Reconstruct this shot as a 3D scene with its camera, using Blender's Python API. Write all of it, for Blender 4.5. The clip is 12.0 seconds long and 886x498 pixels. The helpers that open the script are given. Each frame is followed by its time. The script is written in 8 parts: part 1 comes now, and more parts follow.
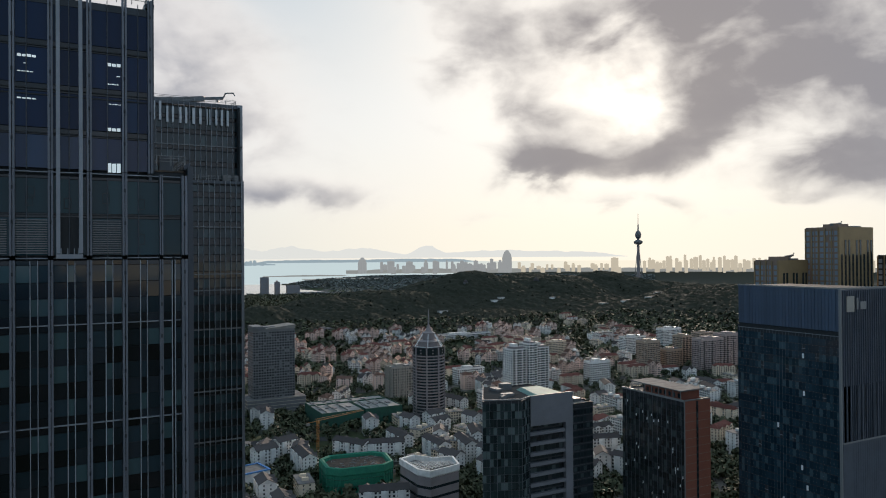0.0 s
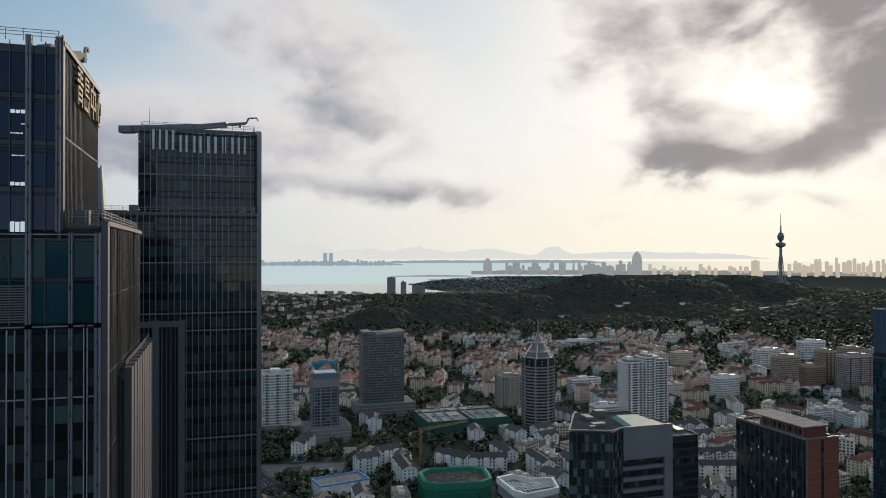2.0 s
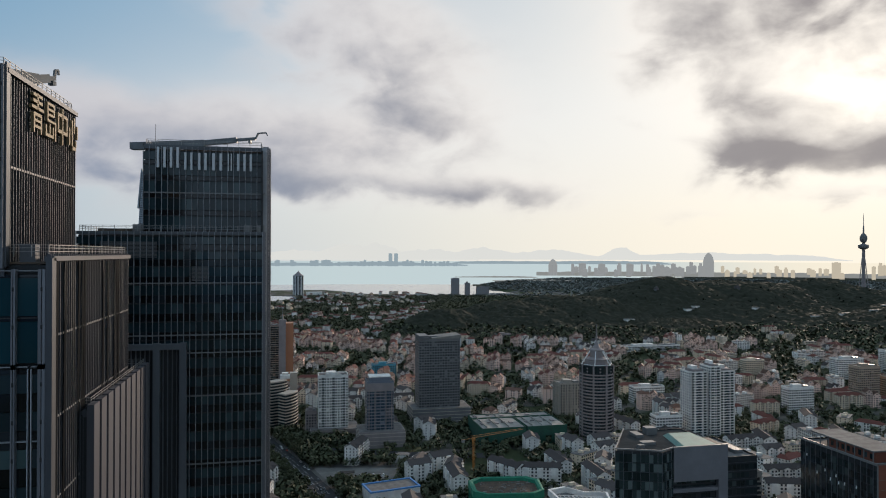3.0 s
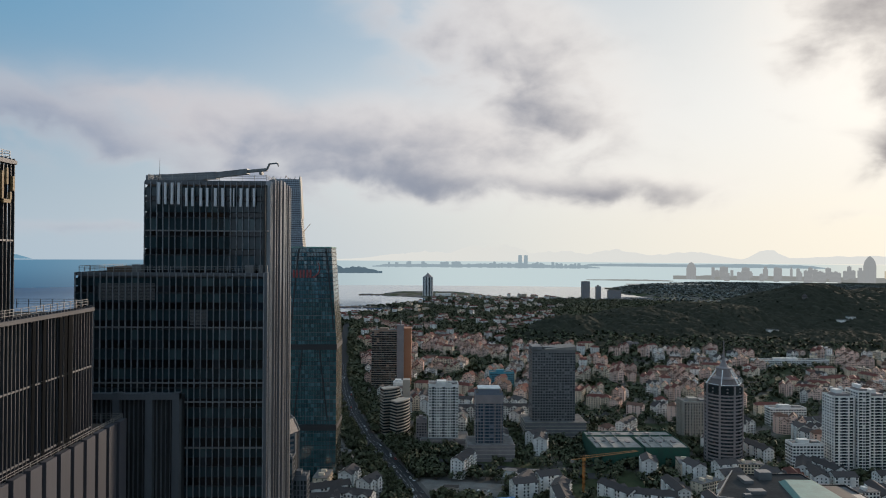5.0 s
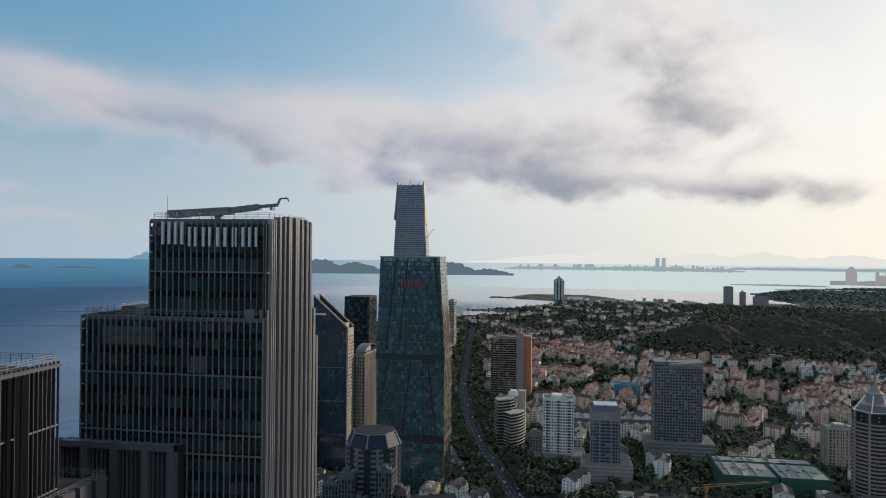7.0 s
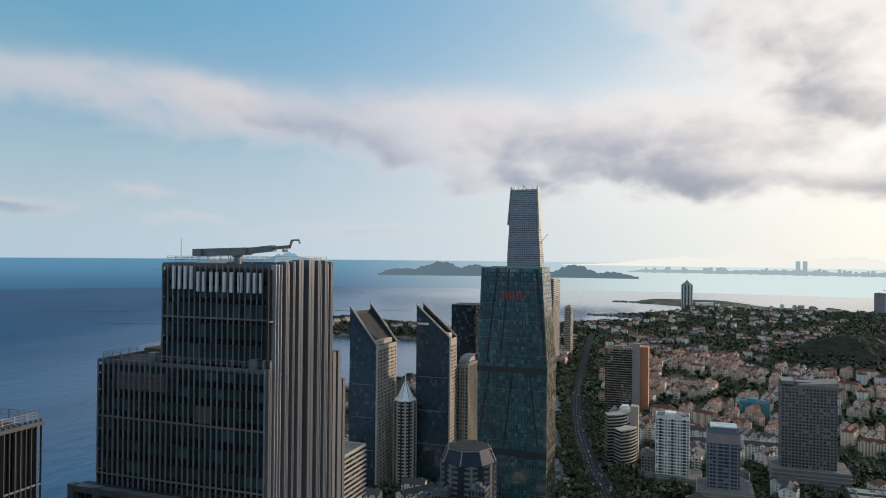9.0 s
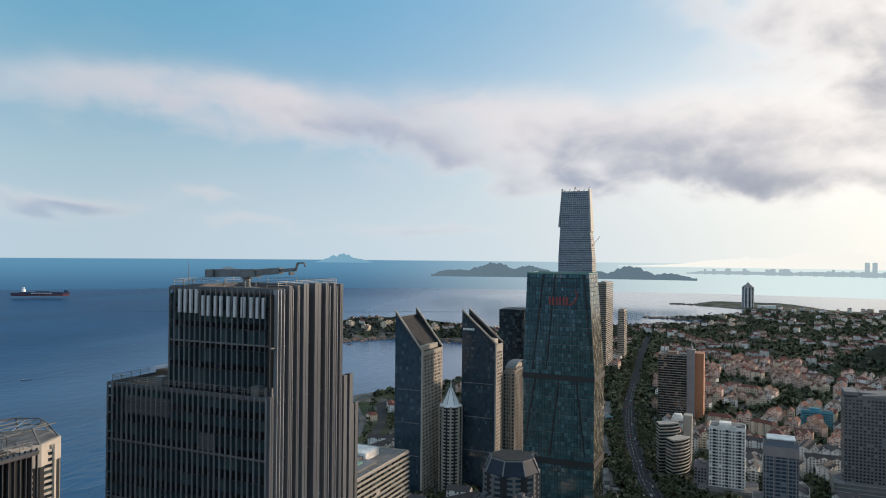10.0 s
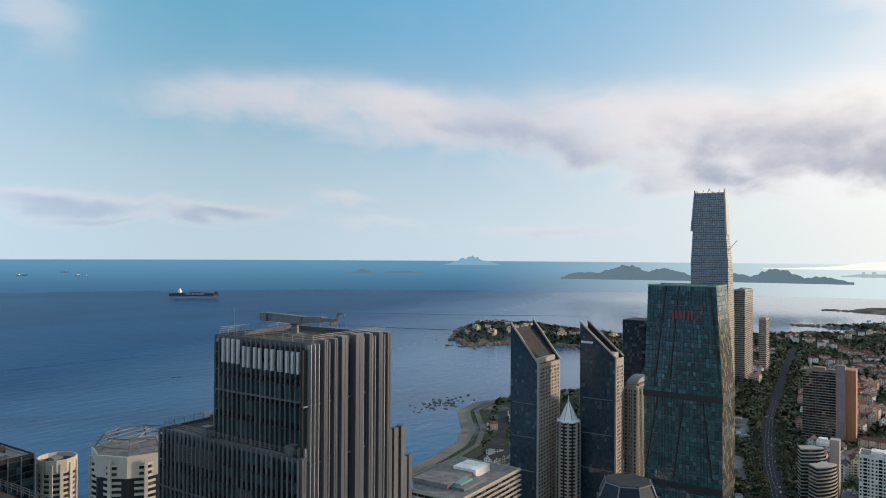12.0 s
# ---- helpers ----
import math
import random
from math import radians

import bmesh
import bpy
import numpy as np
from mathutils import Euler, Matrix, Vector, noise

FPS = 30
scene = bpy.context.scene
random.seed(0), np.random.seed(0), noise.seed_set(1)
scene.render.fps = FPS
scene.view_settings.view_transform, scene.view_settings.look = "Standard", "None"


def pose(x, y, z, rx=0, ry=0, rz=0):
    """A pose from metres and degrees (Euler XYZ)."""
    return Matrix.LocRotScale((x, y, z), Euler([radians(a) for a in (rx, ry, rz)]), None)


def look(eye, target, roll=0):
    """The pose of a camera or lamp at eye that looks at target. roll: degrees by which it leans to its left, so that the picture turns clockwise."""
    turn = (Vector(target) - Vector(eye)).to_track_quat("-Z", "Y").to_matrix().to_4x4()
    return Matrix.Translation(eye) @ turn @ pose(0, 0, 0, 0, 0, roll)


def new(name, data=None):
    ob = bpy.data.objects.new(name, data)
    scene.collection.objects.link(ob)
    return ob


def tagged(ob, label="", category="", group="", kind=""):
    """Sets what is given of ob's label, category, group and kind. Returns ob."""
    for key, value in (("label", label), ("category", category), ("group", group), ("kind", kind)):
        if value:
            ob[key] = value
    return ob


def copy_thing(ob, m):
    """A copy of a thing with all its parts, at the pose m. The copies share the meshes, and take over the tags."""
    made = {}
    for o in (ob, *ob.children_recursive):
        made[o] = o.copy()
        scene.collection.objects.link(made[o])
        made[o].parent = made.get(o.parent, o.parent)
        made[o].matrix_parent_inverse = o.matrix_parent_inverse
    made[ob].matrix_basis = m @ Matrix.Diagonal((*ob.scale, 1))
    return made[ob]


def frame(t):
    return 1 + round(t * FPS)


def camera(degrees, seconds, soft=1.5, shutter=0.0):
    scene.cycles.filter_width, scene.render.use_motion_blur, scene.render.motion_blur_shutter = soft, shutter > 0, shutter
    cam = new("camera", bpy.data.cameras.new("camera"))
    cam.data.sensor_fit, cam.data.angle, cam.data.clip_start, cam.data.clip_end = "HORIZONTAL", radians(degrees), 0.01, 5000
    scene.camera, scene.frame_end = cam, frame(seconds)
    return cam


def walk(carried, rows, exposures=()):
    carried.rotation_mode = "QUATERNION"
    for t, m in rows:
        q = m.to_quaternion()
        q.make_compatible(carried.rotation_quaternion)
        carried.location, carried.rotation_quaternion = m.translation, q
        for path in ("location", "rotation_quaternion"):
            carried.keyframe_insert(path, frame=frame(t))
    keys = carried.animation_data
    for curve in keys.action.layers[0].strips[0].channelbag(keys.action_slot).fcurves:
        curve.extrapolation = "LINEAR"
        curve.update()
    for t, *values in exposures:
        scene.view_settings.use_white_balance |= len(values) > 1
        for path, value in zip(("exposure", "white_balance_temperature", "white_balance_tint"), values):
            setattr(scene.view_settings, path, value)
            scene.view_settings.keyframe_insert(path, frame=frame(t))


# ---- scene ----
# Camera: seconds, eye, heading from +y towards +x, pitch, lean
cam = camera(63.30, 12.0, soft=1.05)
PATH = [
    (0, -15.71, -186.46, 201.22, 27.729, 0.380, -0.384),
    (0.5, -8.27, -184.98, 203.25, 25.283, 0.378, -0.295),
    (1, -0.61, -182.93, 205.38, 22.702, 0.376, -0.208),
    (1.5, 6.97, -180.38, 207.91, 20.083, 0.373, -0.123),
    (2, 14.47, -177.52, 210.21, 17.456, 0.370, -0.040),
    (2.5, 21.85, -174.58, 212.64, 14.821, 0.367, 0.039),
    (3, 29.22, -171.93, 214.91, 12.161, 0.364, 0.115),
    (5, 57.05, -155.27, 224.08, 1.543, 0.351, 0.373),
    (5.5, 63.35, -150.46, 226.35, -1.129, 0.347, 0.425),
    (6, 69.44, -145.70, 228.45, -3.833, 0.344, 0.470),
    (6.5, 75.21, -141.02, 230.72, -6.514, 0.342, 0.508),
    (7, 80.61, -136.42, 232.87, -9.203, 0.339, 0.539),
    (7.5, 85.59, -131.87, 235.04, -11.863, 0.337, 0.563),
    (9.5, 101.65, -114.52, 244.09, -21.240, 0.331, 0.573),
    (10, 104.63, -110.36, 246.36, -23.395, 0.331, 0.553),
    (10.5, 107.15, -106.06, 248.74, -25.742, 0.332, 0.522),
    (11, 109.46, -101.72, 251.00, -28.286, 0.333, 0.480),
    (11.5, 111.54, -97.31, 253.29, -30.967, 0.334, 0.427),
    (12, 113.44, -92.77, 255.55, -33.814, 0.336, 0.363),
]


def aimed(x, y, z, heading, pitch, lean):
    h, p = radians(heading), radians(pitch)
    way = Vector((math.sin(h) * math.cos(p), math.cos(h) * math.cos(p), math.sin(p)))
    return look((x, y, z), Vector((x, y, z)) + way, lean)


walk(cam, [(t, aimed(x, y, z, h, p, r)) for t, x, y, z, h, p, r in PATH], exposures=[(0, 0.09, 6500, 10), (3, 0.03, 6500, 10), (5, 0.04, 6540, 10), (7.5, 0.18, 6650, 10), (9.5, 0.36, 6720, 10), (12, 0.46, 6720, 10)])

# ---- light: low sun behind thin cloud, hazy blue sky with cloud banks ----
SUN_AZ, SUN_EL = 42.2, 11.5
sun_way = Vector((math.sin(radians(SUN_AZ)) * math.cos(radians(SUN_EL)), math.cos(radians(SUN_AZ)) * math.cos(radians(SUN_EL)), math.sin(radians(SUN_EL))))
sun = new("sun", bpy.data.lights.new("sun", "SUN"))
sun.data.energy, sun.data.angle, sun.data.color = 2.8, radians(3.0), (1.0, 0.81, 0.65)
sun.matrix_world = look((0, 0, 500), Vector((0, 0, 500)) - sun_way)

# Cloud banks of the sky: heading, elevation, half width, half height in degrees, thickness, darkness, rise of the bank in degrees per degree
SUN_BANKS = [
    (37.2, 6.9, 3.7, 1.5, 1.5, 1.0, 0.0), (46.4, 8.6, 3.4, 1.6, 1.2, 0.8, 0.3), (51.0, 14.6, 9.0, 4.2, 1.6, 0.5, 0.05), (33.6, 13.6, 4.8, 4.6, 1.2, 0.44, -0.6),
    (47.0, 19.0, 11.0, 2.4, 1.3, 0.5, 0.0), (29.5, 16.5, 4.5, 3.0, 0.6, 0.25, 0.0), (57.8, 7.2, 4.0, 2.0, 1.1, 0.6, 0.0), (56.0, 4.2, 2.0, 0.5, 0.5, 0.5, 0.0),
    (40.8, 3.9, 2.2, 0.4, 0.6, 0.6, 0.0), (45.0, 3.8, 1.9, 0.6, 0.7, 0.7, 0.0), (49.4, 2.9, 2.0, 0.35, 0.5, 0.5, 0.0), (61.0, 12.0, 6.0, 5.0, 1.2, 0.5, 0.0), (41.0, 17.6, 6.0, 1.8, 0.7, 0.3, 0.0), (43.4, 6.6, 2.4, 1.0, 0.7, 0.75, 0.2),
]
BAY_BANKS = [
    (9.8, 17.2, 4.5, 3.5, 0.45, 0.3, -0.3), (6.2, 15.4, 8.6, 4.4, 1.3, 0.32, -0.5), (12.3, 10.4, 3.2, 1.8, 0.5, 0.45, -0.5), (13.2, 4.9, 4.4, 1.1, 0.95, 0.65, 0.0),
    (19.4, 4.7, 4.0, 1.0, 0.75, 0.55, 0.0), (5.6, 5.2, 3.5, 1.1, 0.5, 0.4, 0.0), (31.3, 3.2, 2.0, 0.4, 0.35, 0.4, 0.0), (-2.2, 8.2, 8.5, 2.4, 1.25, 0.5, 0.0),
    (-1.5, 5.5, 8.0, 1.1, 0.95, 0.7, -0.08), (-11.5, 9.0, 4.5, 1.9, 0.9, 0.5, -0.1), (-15.8, 10.8, 5.5, 1.5, 0.7, 0.15, -0.1), (-4.5, 11.4, 4.0, 1.3, 0.45, 0.15, 0.0), (3.0, 8.8, 5.0, 1.8, 0.7, 0.1, 0.0),
]
SEA_BANKS = [
    (-22.5, 8.5, 6.8, 1.3, 0.85, 0.62, -0.40), (-20.0, 10.3, 5.0, 1.3, 0.75, 0.15, -0.35), (-30.0, 9.6, 4.2, 1.5, 1.05, 0.7, -0.2), (-36.5, 11.1, 3.4, 1.6, 1.0, 0.12, -0.25),
    (-44.0, 11.8, 6.0, 1.6, 0.75, 0.3, -0.08), (-51.5, 11.6, 4.6, 1.4, 0.5, 0.5, 0.05), (-40.0, 9.0, 5.0, 0.9, 0.35, 0.7, -0.1), (-64.5, 15.8, 2.6, 1.7, 0.7, 0.6, 0.0),
    (-62.0, 3.4, 5.0, 0.6, 1.3, 0.95, 0.0), (-50.8, 3.1, 3.6, 0.5, 1.15, 0.9, 0.0), (-59.5, 2.2, 3.0, 0.35, 1.0, 0.85, 0.0), (-42.0, 4.3, 2.5, 0.5, 0.6, 0.6, 0.0), (-38.0, 2.4, 3.2, 0.4, 0.7, 0.65, 0.0), (-24.5, 1.9, 5.0, 0.4, 0.7, 0.6, 0.0),
]
world = bpy.data.worlds.new("evening_sky")
scene.world = world
world.use_nodes = True
wt = world.node_tree
wt.nodes.clear()


def wn(kind):
    return wt.nodes.new(kind)


def wmath(op, a, b=None, c=None):
    node = wn("ShaderNodeMath")
    node.operation = op
    for socket, value in zip(node.inputs, (a, b, c)):
        if value is None:
            continue
        if isinstance(value, (int, float)):
            socket.default_value = value
        else:
            wt.links.new(value, socket)
    return node.outputs[0]


def wmix(fac, a, b, blend="MIX"):
    node = wn("ShaderNodeMix")
    node.data_type, node.blend_type = "RGBA", blend
    for socket, value in ((node.inputs[0], fac), (node.inputs[6], a), (node.inputs[7], b)):
        if isinstance(value, (int, float)):
            socket.default_value = value
        elif isinstance(value, tuple):
            socket.default_value = (*value, 1)
        else:
            wt.links.new(value, socket)
    return node.outputs[2]


def wramp(value, a, b, low=0.0, high=1.0):
    node = wn("ShaderNodeMapRange")
    node.interpolation_type = "SMOOTHSTEP"
    wt.links.new(value, node.inputs[0])
    for socket, v in zip(list(node.inputs)[1:5], (a, b, low, high)):
        socket.default_value = v
    return node.outputs[0]


sky = wn("ShaderNodeTexSky")
sky.sky_type, sky.sun_disc, sky.sun_elevation, sky.sun_rotation = "NISHITA", False, radians(SUN_EL), radians(SUN_AZ)
sky.altitude, sky.air_density, sky.dust_density, sky.ozone_density = 200, 1.0, 1.6, 1.6
coord = wn("ShaderNodeTexCoord").outputs["Generated"]
split = wn("ShaderNodeSeparateXYZ")
wt.links.new(coord, split.inputs[0])
wx, wy, wz = split.outputs
az = wmath("MULTIPLY", wmath("ARCTAN2", wx, wy), 57.29578)
el = wmath("MULTIPLY", wmath("ARCSINE", wz), 57.29578)
# wisps that ruffle the banks
flat = wn("ShaderNodeCombineXYZ")
wt.links.new(wmath("MULTIPLY", az, 0.08), flat.inputs[0])
wt.links.new(wmath("MULTIPLY", el, 0.13), flat.inputs[1])
wisp = wn("ShaderNodeTexNoise")
wisp.inputs["Scale"].default_value, wisp.inputs["Detail"].default_value, wisp.inputs["Roughness"].default_value = 2.2, 6.0, 0.47
wisp.inputs["Distortion"].default_value = 0.4
wt.links.new(flat.outputs[0], wisp.inputs["Vector"])
broad = wn("ShaderNodeTexNoise")
broad.inputs["Scale"].default_value, broad.inputs["Detail"].default_value = 0.8, 3.0
wt.links.new(flat.outputs[0], broad.inputs["Vector"])
w1 = wmath("SUBTRACT", wisp.outputs["Fac"], 0.5)
w2 = wmath("SUBTRACT", broad.outputs["Fac"], 0.5)
az2 = wmath("ADD", az, wmath("ADD", wmath("MULTIPLY", w2, 7.0), wmath("MULTIPLY", w1, 5.0)))
el2 = wmath("ADD", el, wmath("ADD", wmath("MULTIPLY", w1, 4.0), wmath("MULTIPLY", w2, 1.5)))
tuft = wn("ShaderNodeTexNoise")
tuft.inputs["Scale"].default_value, tuft.inputs["Detail"].default_value, tuft.inputs["Roughness"].default_value = 6.0, 6.0, 0.55
wt.links.new(flat.outputs[0], tuft.inputs["Vector"])
w3 = wmath("SUBTRACT", tuft.outputs["Fac"], 0.5)
thick = None
under = None
for ca, ce, cw, ch, deep, dark, rise in SUN_BANKS + BAY_BANKS + SEA_BANKS:
    dx = wmath("MULTIPLY", wmath("SUBTRACT", az2, ca), 1 / cw)
    level = wmath("ADD", wmath("MULTIPLY", wmath("SUBTRACT", az2, ca), rise), ce)
    dy = wmath("MULTIPLY", wmath("SUBTRACT", el2, level), 1 / ch)
    rr = wmath("ADD", wmath("MULTIPLY", dx, dx), wmath("MULTIPLY", dy, dy))
    body = wmath("MULTIPLY", wmath("EXPONENT", wmath("MULTIPLY", rr, -0.75)), deep)
    low = wmath("MULTIPLY", body, wmath("MULTIPLY_ADD", dy, -0.35 * dark, dark))
    thick = body if thick is None else wmath("ADD", thick, body)
    under = low if under is None else wmath("ADD", under, low)
mottle = wmath("MULTIPLY_ADD", w1, 1.8, wmath("MULTIPLY_ADD", w3, 0.5, 1.0))
massed = wmath("MULTIPLY", thick, wmath("MAXIMUM", mottle, 0.1))
thick = wmath("MAXIMUM", wmath("ADD", wmath("ADD", massed, wramp(el, 14.0, 45.0, 0.0, 0.3)), wmath("MULTIPLY", w1, 0.3)), 0.0)
cover = wmath("SUBTRACT", 1.0, wmath("EXPONENT", wmath("MULTIPLY", wmath("POWER", thick, 1.5), -1.9)))
shade = wramp(wmath("ADD", under, wmath("MULTIPLY_ADD", w3, 0.4, wmath("MULTIPLY", w1, 1.4))), 0.0, 1.15)
# nearness to the sun lifts haze and cloud edges
dot = wn("ShaderNodeVectorMath")
dot.operation = "DOT_PRODUCT"
wt.links.new(coord, dot.inputs[0])
dot.inputs[1].default_value = sun_way
near_sun = wmath("MAXIMUM", dot.outputs["Value"], 0.0)
glow_wide = wmath("POWER", near_sun, 3.2)
glow_mid = wmath("POWER", near_sun, 110.0)
glow_core = wmath("POWER", near_sun, 500.0)
SKY = 0.075
clear = wmix(1.0, sky.outputs[0], (SKY, SKY * 0.97, SKY * 0.98), "MULTIPLY")
turned = wramp(az, -56.0, -24.0)
away = wmix(wramp(el, 2.0, 22.0), wmix(turned, (0.31, 0.46, 0.57), (0.36, 0.50, 0.63)), wmix(turned, (0.092, 0.335, 0.515), (0.12, 0.365, 0.60)))
clear = wmix(0.75, clear, wmix(glow_wide, away, (0.95, 0.93, 0.88)))
veil = wmath("MULTIPLY", wramp(az, -34.0, 16.0), wramp(el, 19.0, 5.0, 0.08, 0.8))
clear = wmix(veil, clear, (0.86, 0.87, 0.86))
low_haze = wramp(el, 0.0, 12.0, 0.75, 0.0)
haze_colour = wmix(glow_wide, wmix(turned, (0.37, 0.475, 0.55), (0.43, 0.525, 0.61)), (1.02, 0.93, 0.76))
clear = wmix(low_haze, clear, haze_colour)
clear = wmix(wmath("MULTIPLY", glow_mid, 0.45), clear, (1.15, 1.06, 0.94))
lit = wmix(glow_wide, (0.58, 0.55, 0.58), (1.0, 0.95, 0.88))
dull = wmix(glow_wide, (0.23, 0.29, 0.41), (0.255, 0.235, 0.245))
cloud = wmix(wmath("MINIMUM", wmath("MULTIPLY", shade, wmath("MULTIPLY_ADD", glow_wide, 0.2, 0.9)), 1.0), lit, dull)
painted = wmix(wmath("MULTIPLY", cover, 0.93), clear, cloud)
painted = wmix(wmath("MULTIPLY", glow_core, wramp(thick, 0.15, 0.95, 1.0, 0.12)), painted, (0.4, 0.36, 0.28), "ADD")
painted = wmix(wramp(el, 0.0, 5.0, 0.6, 0.0), painted, haze_colour)
# away from the sun the unseen sky is brightened blue to fill shaded fronts
facing_back = wramp(dot.outputs["Value"], 0.05, -0.75)
painted = wmix(wmath("MULTIPLY", facing_back, 0.6), painted, (0.54, 0.68, 0.88))
# below the horizon the far water goes on, sky and sun gleam painted in by heading
far_blue = wmix(wramp(el, -3.0, -0.5), (0.042, 0.118, 0.215), (0.082, 0.215, 0.345))
deep_water = wmix(wramp(az, -34.0, 5.0), far_blue, wmix(wramp(az, 24.0, 42.0), (0.53, 0.63, 0.65), (0.92, 0.84, 0.68)))
painted = wmix(wramp(el, -0.64, -0.56, 1.0, 0.0), painted, deep_water)
back = wn("ShaderNodeBackground")
wt.links.new(painted, back.inputs["Color"])
back.inputs["Strength"].default_value = 1.0
wt.links.new(back.outputs[0], wn("ShaderNodeOutputWorld").inputs["Surface"])

# ---- materials ----
def material(name, colour, rough=0.6, metal=0.0, grain=0.0, grain_size=1.0, stain=0.0, stain_size=8.0, second=None, bump=0.0,
             per_object=0.0, per_island=0.0, specular=0.5, emit=0.0, stretch=(1, 1, 1)):
    """Procedural surface: base colour with fine grain, broad stains towards a second colour, relief and piece-to-piece change."""
    m = bpy.data.materials.new(name)
    m.use_nodes = True
    t = m.node_tree
    b = t.nodes["Principled BSDF"]
    b.inputs["Roughness"].default_value, b.inputs["Metallic"].default_value = rough, metal
    b.inputs["Specular IOR Level"].default_value = specular
    place = t.nodes.new("ShaderNodeTexCoord")
    scale = t.nodes.new("ShaderNodeMapping")
    scale.inputs["Scale"].default_value = stretch
    t.links.new(place.outputs["Object"], scale.inputs["Vector"])
    here = scale.outputs[0]

    def noise_at(size, detail=4):
        n = t.nodes.new("ShaderNodeTexNoise")
        n.inputs["Scale"].default_value, n.inputs["Detail"].default_value = 1 / size, detail
        t.links.new(here, n.inputs["Vector"])
        return n.outputs["Fac"]

    def mixed(fac, a, c, blend="MIX"):
        n = t.nodes.new("ShaderNodeMix")
        n.data_type, n.blend_type = "RGBA", blend
        for socket, value in ((n.inputs[0], fac), (n.inputs[6], a), (n.inputs[7], c)):
            if isinstance(value, (int, float)):
                socket.default_value = value
            elif isinstance(value, tuple):
                socket.default_value = (*value, 1)
            else:
                t.links.new(value, socket)
        return n.outputs[2]

    def ranged(value, a, c, low, high):
        n = t.nodes.new("ShaderNodeMapRange")
        t.links.new(value, n.inputs[0])
        for socket, v in zip(list(n.inputs)[1:5], (a, c, low, high)):
            socket.default_value = v
        return n.outputs[0]

    out = mixed(0.0, colour, colour)
    if stain:
        other = second or tuple(v * 0.55 for v in colour)
        out = mixed(ranged(noise_at(stain_size, 5), 0.40, 0.62, 0.0, stain), out, other)
    if grain:
        out = mixed(1.0, out, mixed(noise_at(grain_size), (1 - grain,) * 3, (1 + grain,) * 3), "MULTIPLY")
    if per_object:
        info = t.nodes.new("ShaderNodeObjectInfo")
        out = mixed(1.0, out, mixed(info.outputs["Random"], (1 - per_object,) * 3, (1 + per_object,) * 3), "MULTIPLY")
    if per_island:
        geo = t.nodes.new("ShaderNodeNewGeometry")
        out = mixed(1.0, out, mixed(geo.outputs["Random Per Island"], (1 - per_island,) * 3, (1 + per_island,) * 3), "MULTIPLY")
    t.links.new(out, b.inputs["Base Color"])
    if bump:
        n = t.nodes.new("ShaderNodeBump")
        n.inputs["Strength"].default_value, n.inputs["Distance"].default_value = bump, grain_size * 0.3
        t.links.new(noise_at(grain_size), n.inputs["Height"])
        t.links.new(n.outputs[0], b.inputs["Normal"])
    if emit:
        b.inputs["Emission Color"].default_value = (*colour, 1)
        b.inputs["Emission Strength"].default_value = emit
    return m


def pane_material(name, dark, light, share=0.5, rough=0.08, specular=0.4, tone=(0.3, 0.34, 0.36), island=False, blinds=0.12, coat=0.12):
    """Window glass over unlit rooms: some rooms paler, a few with blinds drawn; picked piece by piece."""
    m = bpy.data.materials.new(name)
    m.use_nodes = True
    t = m.node_tree
    b = t.nodes["Principled BSDF"]
    if island:
        pick = t.nodes.new("ShaderNodeNewGeometry").outputs["Random Per Island"]
    else:
        pick = t.nodes.new("ShaderNodeObjectInfo").outputs["Random"]
    ramp = t.nodes.new("ShaderNodeValToRGB")
    ramp.color_ramp.elements[0].color, ramp.color_ramp.elements[1].color = (*dark, 1), (*light, 1)
    ramp.color_ramp.elements[0].position, ramp.color_ramp.elements[1].position = 0.0, max(0.05, 1 - blinds - 0.02)
    if blinds:
        e = ramp.color_ramp.elements.new(1 - blinds)
        e.color = (*tone, 1)
    t.links.new(pick, ramp.inputs[0])
    t.links.new(ramp.outputs[0], b.inputs["Base Color"])
    b.inputs["Roughness"].default_value = rough
    b.inputs["Specular IOR Level"].default_value = specular
    b.inputs["Coat Weight"].default_value, b.inputs["Coat Roughness"].default_value = coat, 0.04
    return m


